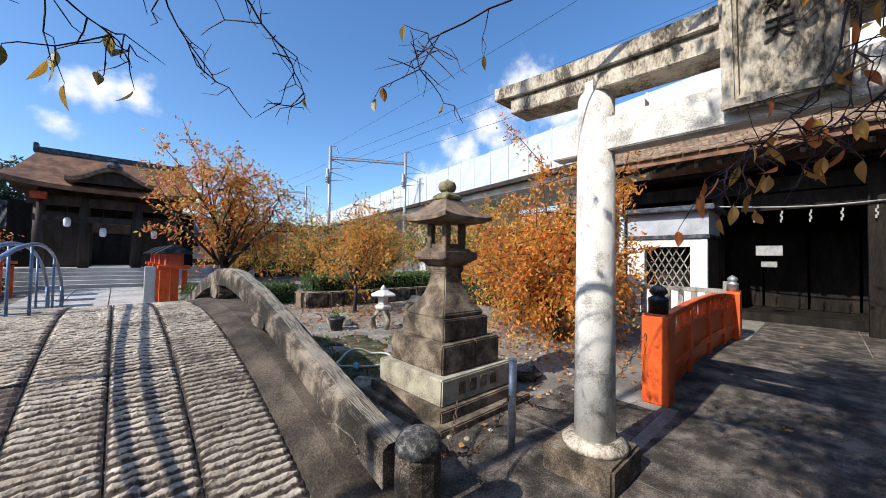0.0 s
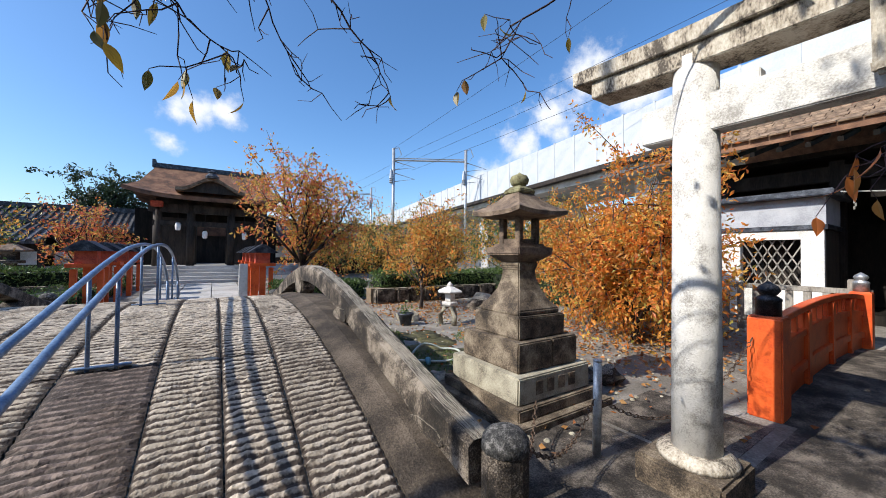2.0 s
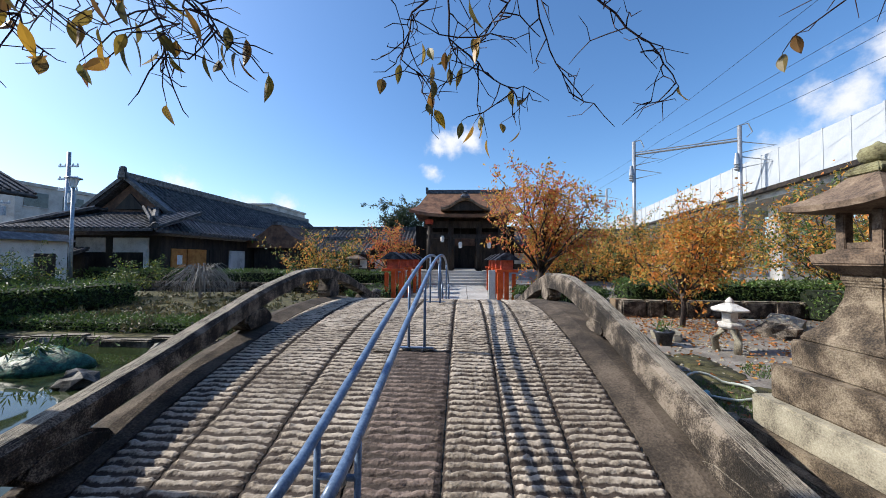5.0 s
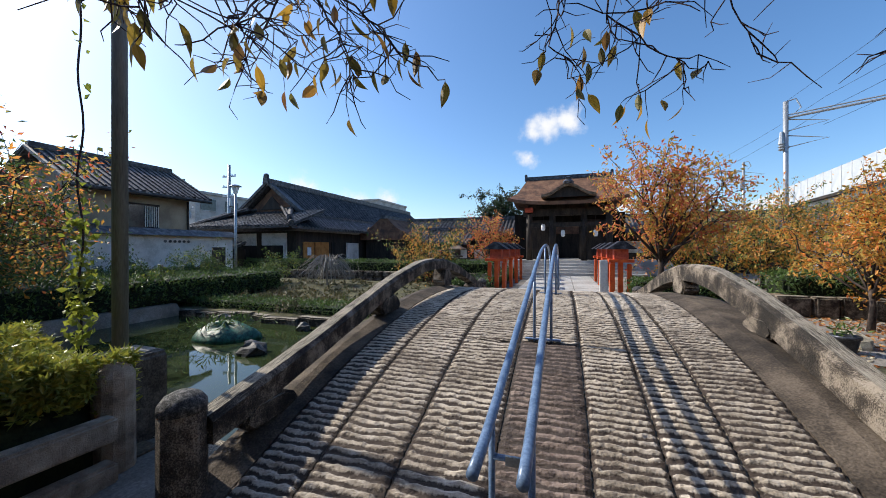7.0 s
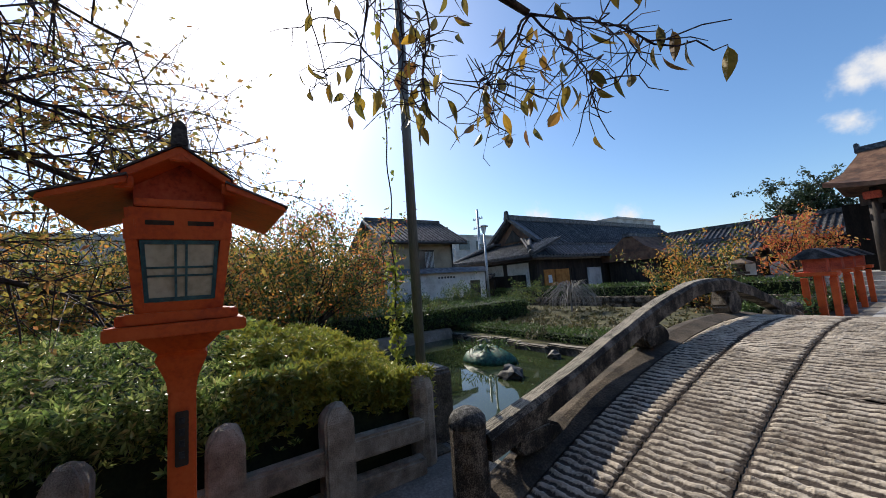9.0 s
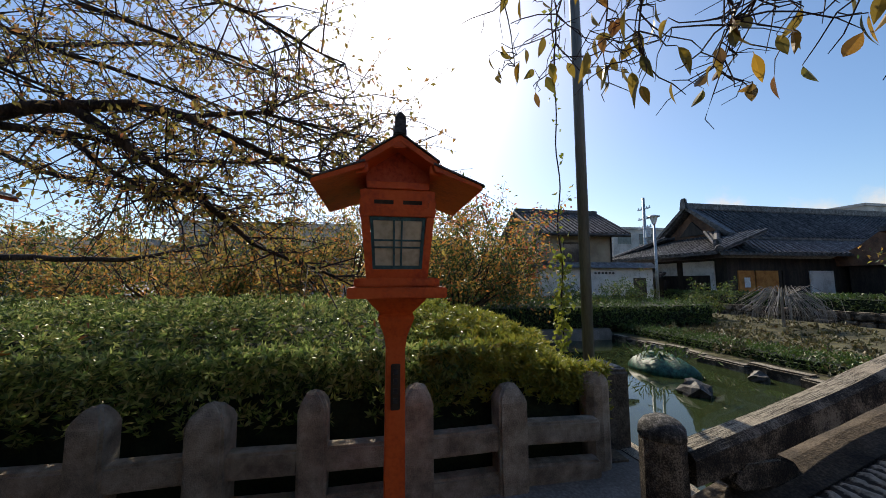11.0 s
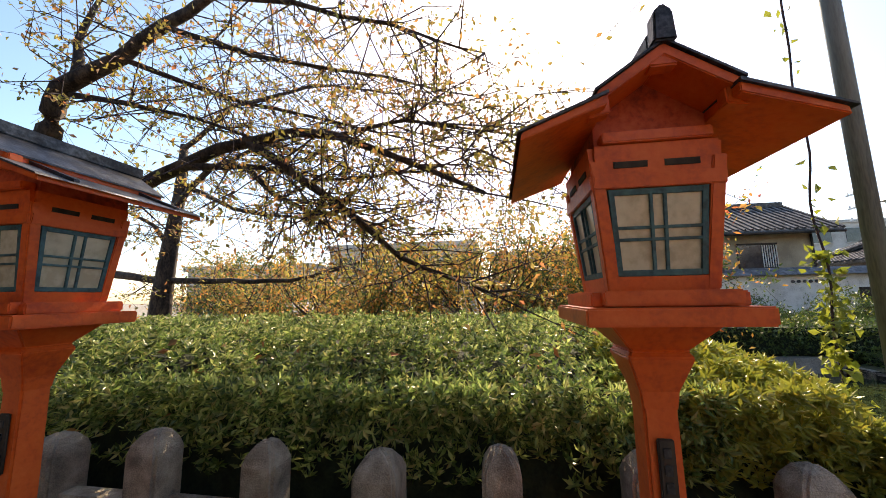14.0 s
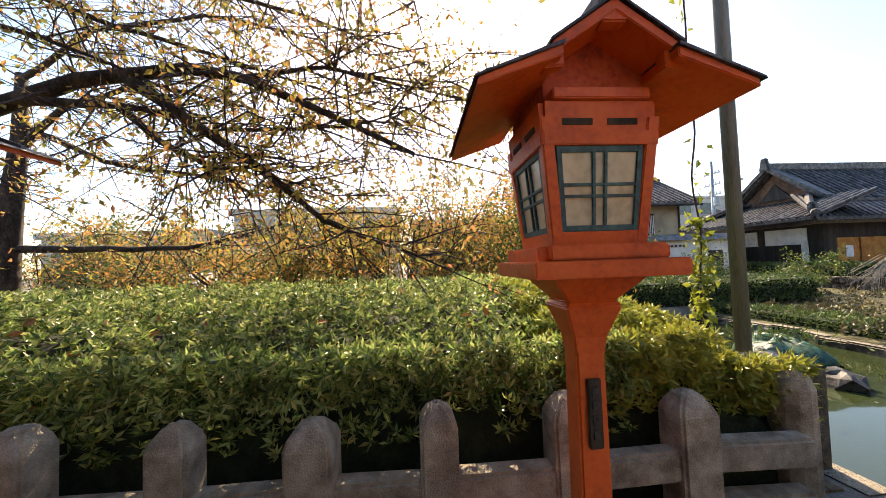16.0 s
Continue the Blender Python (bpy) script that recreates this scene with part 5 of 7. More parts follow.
tree("young_tree", "reddish autumn tree before the corridor", (-3.6, 21.0, 0), 1.0, (0, 0, 2.6), (1.5, 1.4, 1.7), [(PINK_LEAF, 0.5), (AMBER_LEAF, 0.5)], 2600, 0.15, 32, 18, 6, 0.0, 0.3, 0.08)
tree("pine_tree", "dark green pine with layered crown", (-4.6, 30.0, 0), 4.0, (0, 0, 5.3), (2.2, 2.0, 1.3), [(PINE_LEAF, 1.0)], 6500, 0.22, 33, 18, 6, 0.0, 0.4, 0.14)
tree("autumn_tree", "dark red and green tree beyond the hedge", (-13.0, 4.2, 0), 1.2, (0, 0, 2.9), (2.9, 2.6, 1.9), [(AMBER_LEAF, 0.4), (HEDGE_LEAF, 0.4), (PINK_LEAF, 0.2)], 10500, 0.15, 34, 26, 7, 0.0, 0.3, 0.1)
tree("autumn_tree", "amber leaved shrub tree behind azalea hedge", (-9.3, -0.6, 0), 0.7, (0, 0, 2.3), (2.3, 2.9, 1.7), [(CHERRY_LEAF, 0.4), (AMBER_LEAF, 0.3), (HEDGE_LEAF, 0.3)], 13000, 0.1, 35, 26, 8, 0.0, 0.3, 0.06)
tree("autumn_tree", "green and amber shrub behind azalea hedge", (-8.6, 2.2, 0), 0.6, (0, 0, 1.7), (1.8, 1.9, 1.35), [(AMBER_LEAF, 0.4), (HEDGE_LEAF, 0.6)], 9000, 0.1, 36, 22, 7, 0.0, 0.3, 0.06)

for k, (x, y, h, r) in enumerate([(-10.5, -2.6, 3.4, 2.0), (-11.5, -6.6, 3.0, 2.1), (-11.0, 1.2, 3.2, 1.9), (-12.5, -10.0, 3.2, 2.2)]):
    tree("autumn_tree", "amber and green shrub beyond azalea hedge", (x, y, 0), 0.7, (0, 0, h * 0.55), (r, r * 1.15, h * 0.45), [(CHERRY_LEAF, 0.4), (AMBER_LEAF, 0.15), (HEDGE_LEAF, 0.45)], 9000, 0.13, 120 + k, 22, 7, 0.0, 0.3, 0.06)
tree("autumn_tree", "low dark green shrub behind azalea hedge", (-9.6, -4.6, 0), 0.5, (0, 0, 1.7), (1.7, 2.6, 1.2), [(HEDGE_LEAF, 0.3), (CHERRY_LEAF, 0.4), (AMBER_LEAF, 0.3)], 8000, 0.1, 37, 22, 7, 0.0, 0.3, 0.06)

# old cherry tree beyond the hedge with long arching limbs
old = thing("old_cherry", "old cherry tree with dark arching limbs", "tree")
rg = np.random.default_rng(77)
part("trunk", Shape().tube([(-4.5, -6.5, -0.1), (-4.45, -6.4, 1.2), (-4.4, -6.35, 2.4), (-4.3, -6.6, 3.9)], [0.3, 0.24, 0.21, 0.17], 12), BARK, old, smooth=True, rough=0.02)
part("trunk", Shape().tube([(-7.5, -7.9, -0.1), (-7.5, -7.85, 1.6), (-7.5, -7.75, 2.8), (-7.5, -7.6, 4.1), (-7.4, -7.5, 5.3)], [0.27, 0.22, 0.17, 0.13, 0.08], 12), BARK, old, smooth=True, rough=0.02)
tips = []
tw = Shape()


def bough(r, density, *pts):
    """A crooked tapering limb with twigs along it."""
    fine = []
    for a, b in zip(pts[:-1], pts[1:]):
        for q in range(4):
            p = Vector(a).lerp(Vector(b), q / 4)
            fine.append(p + noise.noise_vector(p * 1.3) * 0.05)
    fine.append(Vector(pts[-1]))
    n = len(fine)
    part("limb", Shape().tube(fine, [r * (1 - 0.8 * i / n) for i in range(n)], 9), BARK, old, smooth=True)
    for k in range(int(n * density * 0.75)):
        i = int(rg.integers(2, n))
        a = fine[i]
        dd = Vector(rg.normal(size=3))
        dd.z = dd.z * 0.6 - 0.1
        b = a + dd.normalized() * rg.uniform(0.4, 1.3) + Vector((0, 0.25, -0.1))
        m = a.lerp(b, 0.5) + Vector(rg.normal(size=3)) * 0.08
        tw.tube([a, m, b], [0.011, 0.007, 0.003], 5)
        tips.append((a, m, b))
        for q in range(3):
            c = b + Vector(rg.normal(size=3)) * 0.3
            st = m.lerp(b, rg.random())
            tw.tube([st, st.lerp(c, 0.5) + Vector((0, 0, 0.03)), c], [0.005, 0.0035, 0.0018], 4)
            tips.append((st, st.lerp(c, 0.5), c))


# the low arching limb and its forks
bough(0.105, 2.6, (-4.35, -6.3, 2.3), (-4.1, -5.2, 2.75), (-4.0, -4.3, 3.07), (-4.0, -3.5, 3.4), (-4.0, -2.5, 3.52), (-4.0, -1.95, 3.4), (-4.0, -1.35, 3.13), (-4.0, -0.35, 2.64))
bough(0.028, 4.5, (-4.0, -2.0, 3.42), (-4.0, -1.2, 3.51), (-4.0, -0.8, 3.44), (-4.0, 0.2, 3.18))
bough(0.062, 3.6, (-4.0, -3.1, 3.43), (-4.0, -2.55, 3.05), (-4.0, -2.05, 2.66), (-4.0, -1.55, 2.24), (-4.0, -1.25, 1.98), (-4.0, -0.35, 1.62))
bough(0.05, 2.0, (-4.0, -3.9, 3.2), (-4.0, -3.15, 3.13), (-4.0, -2.45, 3.0))
bough(0.04, 4.0, (-4.0, -3.15, 3.12), (-4.0, -2.72, 2.76), (-4.0, -2.25, 2.52), (-4.0, -1.8, 2.52))
bough(0.02, 4.5, (-4.05, -2.2, 2.92), (-4.1, -1.05, 2.96), (-4.1, -0.15, 3.22))
# the rising limb above it
bough(0.15, 1.6, (-4.3, -6.6, 3.9), (-4.2, -6.25, 4.55), (-4.2, -5.3, 4.95), (-4.2, -4.0, 5.7), (-4.3, -2.6, 6.1))
bough(0.08, 2.4, (-4.2, -6.0, 4.7), (-4.2, -6.05, 5.3), (-4.3, -5.8, 6.2))
bough(0.045, 3.6, (-4.25, -6.2, 4.5), (-4.3, -5.2, 4.3), (-4.3, -4.1, 3.98), (-4.3, -3.2, 3.6))
bough(0.04, 5.0, (-4.2, -4.6, 5.3), (-4.4, -3.4, 4.9), (-4.6, -2.0, 4.6), (-4.8, -0.4, 4.2))
bough(0.04, 5.0, (-4.2, -4.0, 5.7), (-4.0, -2.6, 5.2), (-4.0, -1.4, 4.7), (-4.1, -0.3, 4.3))
bough(0.04, 5.0, (-4.25, -5.3, 4.95), (-5.0, -4.0, 4.6), (-5.4, -2.4, 4.3), (-5.6, -0.8, 3.8))
# the farther trunk: a low level limb and forks
bough(0.1, 2.6, (-7.5, -9.4, 2.3), (-7.5, -8.1, 2.1), (-7.5, -6.6, 2.03), (-7.5, -4.7, 1.98), (-7.5, -3.1, 2.35))
bough(0.07, 4.5, (-7.5, -7.75, 2.8), (-7.5, -8.3, 3.4), (-7.5, -9.4, 3.9))
bough(0.07, 5.0, (-7.4, -7.6, 3.8), (-6.8, -6.2, 4.4), (-6.4, -4.6, 4.6), (-6.4, -3.0, 4.2))
bough(0.06, 5.0, (-7.5, -7.6, 4.4), (-7.3, -6.0, 3.6), (-7.1, -4.4, 3.3), (-7.0, -2.8, 3.0))
bough(0.06, 5.0, (-7.4, -7.5, 5.2), (-6.9, -5.8, 5.8), (-6.6, -3.8, 5.9), (-6.5, -1.8, 5.4))
part("twigwork", tw, TWIG, old, kind="stuff")
P, D = [], []
for a, m, b in tips:
    for q in range(int(rg.integers(4, 8))):
        f = rg.random()
        p = (a.lerp(m, f * 2) if f < 0.5 else m.lerp(b, f * 2 - 1)) + Vector(rg.normal(size=3)) * 0.03
        dd = rg.normal(size=3)
        dd[2] -= 0.8
        P.append(p)
        D.append(dd)
V, F = leaves(P, D, 0.075, 0.036, rg, 0.3)
bulk("leaves", V, F, CHERRY_LEAF, old)

# cherry overhead: crown that dapples the paving, and twigs hanging into the view
over = thing("overhanging_cherry", "cherry tree with thin hanging autumn twigs", "tree")
rg = np.random.default_rng(5)
part("trunk", Shape().tube([(1.9, -4.2, -0.1), (1.8, -4.1, 1.4), (1.6, -3.8, 2.8), (1.3, -3.3, 3.8)], [0.26, 0.21, 0.18, 0.14], 12), BARK, over, smooth=True, rough=0.015)
OV = [[(1.3, -3.3, 3.8), (0.8, -2.2, 4.3), (0.6, -0.8, 4.3), (0.8, 0.8, 3.9), (1.0, 2.2, 3.3)],
      [(1.3, -3.3, 3.8), (2.2, -2.4, 4.4), (2.8, -1.0, 4.5), (3.0, 0.4, 4.0), (3.1, 1.4, 3.4)],
      [(0.8, -2.2, 4.3), (-0.3, -1.4, 4.3), (-0.9, -0.2, 3.9), (-0.9, 1.0, 3.46), (-0.7, 1.7, 2.96)],
      [(1.3, -3.3, 3.8), (0.2, -3.6, 4.6), (-1.2, -3.4, 5.0), (-2.4, -2.8, 5.0)],
      [(1.6, -3.8, 2.8), (2.6, -4.4, 4.0), (3.6, -4.4, 4.8)],
      [(2.2, -2.4, 4.4), (3.4, -2.2, 5.0), (4.6, -1.8, 5.0)],
      [(0.8, -2.2, 4.3), (0.4, -2.4, 5.2), (-0.6, -2.0, 5.8)],
      [(2.2, -2.4, 4.4), (3.2, -3.2, 5.2), (4.4, -3.6, 5.6), (5.6, -3.6, 5.6)],
      [(3.4, -2.2, 5.0), (4.2, -1.2, 5.3), (5.2, -1.0, 5.4)],
      [(0.6, -0.8, 4.3), (0.2, 0.0, 4.7), (-0.8, 0.5, 5.0), (-1.8, 0.6, 5.2)],
      [(0.6, -0.8, 4.3), (1.4, 0.0, 4.7), (2.2, 0.4, 4.9), (3.0, 0.5, 5.0)],
      [(-0.3, -1.4, 4.3), (-1.0, -0.9, 4.9), (-1.9, -0.4, 5.3)],
      [(0.2, -3.6, 4.6), (-0.6, -4.8, 5.2), (-1.4, -5.6, 5.4)]]
tips = []
tw = Shape()
for pts in OV:
    fine = [Vector(a).lerp(Vector(b), q / 4) + noise.noise_vector(Vector(a) * 2 + Vector((q, 0, 0))) * 0.06 for a, b in zip(pts[:-1], pts[1:]) for q in range(4)] + [Vector(pts[-1])]
    n = len(fine)
    part("limb", Shape().tube(fine, [0.09 * (1 - 0.85 * i / n) for i in range(n)], 8), BARK, over, smooth=True)
    for k in range(n * 4):
        a = fine[int(rg.integers(2, n))]
        dd = Vector(rg.normal(size=3))
        dd.z = abs(dd.z) * 0.5
        b = a + dd.normalized() * rg.uniform(0.5, 1.4)
        if b.z < 3.25 or b.y > 1.1 or (b.y > -0.35 and (b.z < 3.9 or b.x > 3.4)):
            continue
        tw.tube([a, a.lerp(b, 0.5) + Vector(rg.normal(size=3)) * 0.07, b], [0.01, 0.007, 0.003], 4)
        tips.append((a, b))
P, D = [], []
for a, b in tips:
    for q in range(52):
        P.append(a.lerp(b, rg.random()) + Vector(rg.normal(size=3)) * 0.14)
        D.append(rg.normal(size=3) + np.array([0, 0, -0.6]))
V, F = leaves(P, D, 0.095, 0.045, rg, 0.3)
bulk("crown", V, F, CHERRY_LEAF, over)
part("twigwork", tw, TWIG, over, kind="stuff")


def hanging(path_pts, side_twigs, leaf_spots, seed, foliage=NEAR_LEAF):
    """A thin crooked twig with side shoots and a few long leaves that hang from it."""
    rg = np.random.default_rng(seed)
    fine = []
    for a, b in zip(path_pts[:-1], path_pts[1:]):
        for q in range(5):
            p = Vector(a).lerp(Vector(b), q / 5)
            fine.append(p + noise.noise_vector(p * 9) * 0.022)
    fine.append(Vector(path_pts[-1]))
    n = len(fine)
    twig = part("hanging_twig", Shape().tube(fine, [0.0068 * (1 - 0.7 * i / n) for i in range(n)], 6), TWIG, over)
    ends = [fine[-1]]
    for k in range(side_twigs * 2):
        a = fine[int(rg.integers(n // 5, n))]
        dd = Vector((rg.normal(), rg.normal(), rg.normal() * 0.5 - 0.55)).normalized()
        b = a + dd * rg.uniform(0.1, 0.36)
        m = a.lerp(b, 0.5) + Vector(rg.normal(size=3)) * 0.03
        part("shoot", Shape().tube([a, a.lerp(m, 0.5) + Vector(rg.normal(size=3)) * 0.012, m, m.lerp(b, 0.6) + Vector(rg.normal(size=3)) * 0.014, b], [0.0036, 0.0032, 0.0028, 0.0024, 0.0016], 5), TWIG, twig)
        c = m + Vector((rg.normal(), rg.normal(), rg.normal() - 0.3)).normalized() * rg.uniform(0.06, 0.2)
        part("shoot", Shape().tube([m, m.lerp(c, 0.5) + Vector(rg.normal(size=3)) * 0.015, c], [0.0024, 0.002, 0.0012], 5), TWIG, twig)
        ends += [b, c]
    for k in range(leaf_spots):
        dd = rg.normal(size=3) * 0.32 + np.array([0, 0, -1])
        V, F = blade(ends[k % len(ends)], dd, 0.112, 0.042, rg)
        bulk("leaf", V, F, foliage, twig, kind="")


TW = [
    ([(0.8, 1.0, 3.9), (0.75, 1.8, 3.1), (0.7, 2.15, 2.72), (0.95, 2.25, 2.55), (1.1, 2.2, 2.42)], 9, 13),
    ([(0.8, 1.0, 3.9), (1.0, 1.9, 3.1), (1.2, 2.2, 2.72), (1.35, 2.3, 2.5)], 6, 0),
    ([(1.0, 2.2, 3.3), (1.5, 2.2, 2.9), (1.75, 2.15, 2.6), (1.8, 2.1, 2.42)], 6, 1),
    ([(3.1, 1.4, 3.4), (2.5, 1.8, 2.95), (2.35, 1.82, 2.68), (2.5, 1.78, 2.52)], 7, 6),
    ([(1.0, 2.2, 3.3), (0.5, 2.3, 2.95), (0.45, 2.3, 2.7), (0.6, 2.35, 2.55)], 10, 9),
    ([(0.8, 0.8, 3.9), (0.9, 1.5, 3.0), (1.0, 1.9, 2.75), (0.85, 2.0, 2.62)], 8, 9),
    ([(-0.7, 1.7, 2.8), (-0.45, 1.75, 2.62), (-0.25, 1.75, 2.44), (-0.15, 1.7, 2.28)], 10, 13),
    ([(-0.7, 1.7, 2.8), (-0.6, 1.8, 2.6), (-0.48, 1.78, 2.42), (-0.42, 1.75, 2.27)], 10, 13),
    ([(-0.7, 1.7, 2.8), (-0.75, 1.5, 2.5), (-0.7, 1.35, 2.3)], 10, 18),
    ([(-0.9, 1.0, 3.3), (-0.95, 1.25, 2.8), (-0.95, 1.2, 2.45), (-0.9, 1.15, 2.3)], 12, 21),
    ([(-0.9, 1.0, 3.3), (-1.15, 1.2, 2.8), (-1.25, 1.25, 2.5)], 12, 21),
    ([(-0.9, 1.0, 3.3), (-1.3, 1.05, 2.85), (-1.5, 1.1, 2.6)], 10, 18),
    ([(-0.9, 0.2, 3.7), (-1.5, 0.8, 3.1), (-1.8, 1.0, 2.8)], 9, 18),
    ([(-0.7, 1.7, 2.8), (-0.9, 1.7, 2.55), (-1.05, 1.7, 2.4)], 10, 18),
]
for k, (p, a, b) in enumerate(TW):
    hanging(p if k < 6 else [(x, y, z + 0.16) for x, y, z in p], a, b, 100 + k)
# leafy twig beside the torii, with orange leaves
hanging([(3.0, 0.4, 4.0), (3.3, 0.1, 3.0), (3.35, 0.2, 2.4), (3.2, 0.42, 2.12), (3.15, 0.62, 1.98)], 14, 34, 140, NEAR_ORANGE)
hanging([(3.0, 0.4, 4.0), (3.5, -0.1, 3.0), (3.4, 0.0, 2.35), (3.3, 0.25, 2.15)], 12, 24, 141, NEAR_ORANGE)
hanging([(3.0, 0.4, 4.0), (3.5, 0.1, 2.9), (3.45, 0.15, 2.3), (3.35, 0.3, 2.02)], 10, 18, 142, NEAR_ORANGE)


# added tree kept out of view; its crown only blocks sun
tree("unseen_shade_tree", "unseen tree added to shade the paving and hall", (7.6, -4.4, 0), 3.6, (0, 0.4, 6.2), (3.3, 3.0, 1.9), [(CHERRY_LEAF, 1.0)], 15000, 0.13, 90, 34, 9, 0.0, 0.25, 0.17)

# ---- clipped hedges around the pond and garden ----
def clipped_hedge(x0, x1, y0, y1, z, base, n, label, size=0.06):
    H = thing("hedge", label, "hedge", kind="stuff")
    part("shade_core", Shape().box(((x0 + x1) / 2, (y0 + y1) / 2, (z + base) / 2 - 0.04), (x1 - x0 - 0.1, y1 - y0 - 0.1, z - base - 0.06)), HEDGE_SHADE, H, bevel=0.08)
    P = np.stack([rng.uniform(x0, x1, n), rng.uniform(y0, y1, n), np.full(n, z)], 1)
    P[:, 2] += 0.1 * np.array([noise.noise(Vector((p[0] * 1.1, p[1] * 1.1, 4))) for p in P]) + rng.normal(0, 0.04, n)
    k = n // 3
    P[:k, 1] = y0 + rng.normal(0, 0.05, k)
    P[:k, 2] = rng.uniform(base + 0.05, z, k)
    for side_x in (x0, x1):
        a, k = k, k + int(n * 0.3 * (y1 - y0) / (x1 - x0 + y1 - y0))
        P[a:k, 0] = side_x + rng.normal(0, 0.05, k - a)
        P[a:k, 2] = rng.uniform(base + 0.05, z, k - a)
    V, F = leaves(P, rnd_dirs(rng, n, 0.7), size, size * 0.4, rng)
    bulk("leaves", V, F, HEDGE_LEAF, H)


clipped_hedge(-24, -2.6, 16.2, 17.2, 0.95, 0.35, 9000, "long clipped hedge on the stone wall", 0.12)
clipped_hedge(-2.9, -1.9, 11.5, 21, 0.55, 0.0, 3500, "low clipped hedge beside the path", 0.1)
clipped_hedge(2.6, 5.6, 12.3, 13.3, 0.62, 0.0, 3500, "low clipped hedge near the bridge end", 0.09)
clipped_hedge(5.6, 12.0, 11.0, 12.0, 0.95, 0.35, 5000, "clipped green hedge above garden wall", 0.1)
clipped_hedge(10.2, 11.2, 5.0, 11.0, 0.9, 0.0, 3500, "clipped green hedge at garden edge", 0.1)
clipped_hedge(-10.6, -3.6, 8.2, 8.9, 0.08, -0.25, 4500, "low clipped hedge along pond edge", 0.08)
clipped_hedge(-16.5, -10.4, 3.0, 12.0, 0.75, 0.0, 16000, "dense green shrubs on the pond bank", 0.11)
for k, (x, y, r, h) in enumerate([(-11.3, 7.5, 1.0, 1.3), (-12.8, 10.6, 1.2, 1.5), (-11.8, 13.2, 1.1, 1.4), (-14.5, 8.5, 1.2, 1.5)]):
    tree("shrub", "rounded green shrub by the pond", (x, y, 0), 0.3, (0, 0, h * 0.6), (r, r, h * 0.5), [(HEDGE_LEAF, 0.8), (VINE_LEAF, 0.2)], 2600, 0.09, 50 + k, 14, 6, 0, 0.2, 0.04)


def stone_wall(x0, x1, y, z0, z1, label, seed):
    W = thing("stone_wall", label, "wall", kind="structure")
    rg = np.random.default_rng(seed)
    part("backing", Shape().box(((x0 + x1) / 2, y + 0.3, (z0 + z1) / 2), (x1 - x0, 0.4, z1 - z0 - 0.04)), EARTH, W)
    x = x0
    rows = max(1, int((z1 - z0) / 0.3))
    hgt = (z1 - z0) / rows
    for r in range(rows):
        x = x0 + rg.uniform(-0.1, 0.1)
        while x < x1:
            w = rg.uniform(0.35, 0.8)
            part("stone", Shape().box((x + w / 2, y + rg.uniform(-0.04, 0.04), z0 + hgt * (r + 0.5)), (w - 0.04, 0.3, hgt - 0.03)), GRANITE, W, bevel=0.04)
            x += w


stone_wall(-22, -2.6, 16.0, -0.1, 0.5, "dark rough stone retaining wall beyond the pond", 4)
stone_wall(5.2, 12.5, 10.8, 0.0, 0.5, "low rough stone wall edging the garden", 5)
# weeping bare shrub on the far bank
ws = thing("weeping_shrub", "bare grey weeping shrub on the bank", "shrub")
s = Shape().tube([(-9.3, 13.4, 0), (-9.3, 13.4, 0.8), (-9.2, 13.4, 1.2)], [0.05, 0.04, 0.03], 7)
for k in range(170):
    a = rng.uniform(0, 6.28)
    r = rng.uniform(0.4, 1.3)
    h = rng.uniform(0.9, 1.4)
    s.tube([(-9.25, 13.4, 1.0), (-9.25 + 0.5 * r * math.cos(a), 13.4 + 0.5 * r * math.sin(a), h), (-9.25 + r * math.cos(a), 13.4 + r * math.sin(a), h - 0.45), (-9.25 + 1.08 * r * math.cos(a), 13.4 + 1.08 * r * math.sin(a), 0.15 + 0.3 * rng.random())], [0.012, 0.009, 0.007, 0.004], 4)
part("stem_spray", s, WOOD_GREY, ws)
# green net island in the pond
net = thing("netted_plants", "dark green netted plant mound in pond", "plants")
rings = []
for j in range(6):
    a = math.pi / 2 * j / 5
    rings.append([(-6.55 + (0.78 * math.cos(a) + 0.02) * math.cos(t) * (1 + 0.15 * math.sin(3 * t)), 6.15 + 0.55 * math.cos(a) * math.sin(t) + 0.001, -0.37 + 0.34 * math.sin(a) * (1 + 0.2 * math.sin(5 * t))) for t in np.linspace(0, 2 * math.pi, 22)[:-1]])
part("mound", Shape().loft(rings), TARP, net, smooth=True)
V, F = leaves([(-6.55 + rng.normal(0, 0.35), 6.15 + rng.normal(0, 0.3), -0.1 + 0.15 * rng.random()) for _ in range(160)], rnd_dirs(rng, 160, 1.2), 0.2, 0.025, rng)
bulk("grass", V, F, HEDGE_LEAF, net)


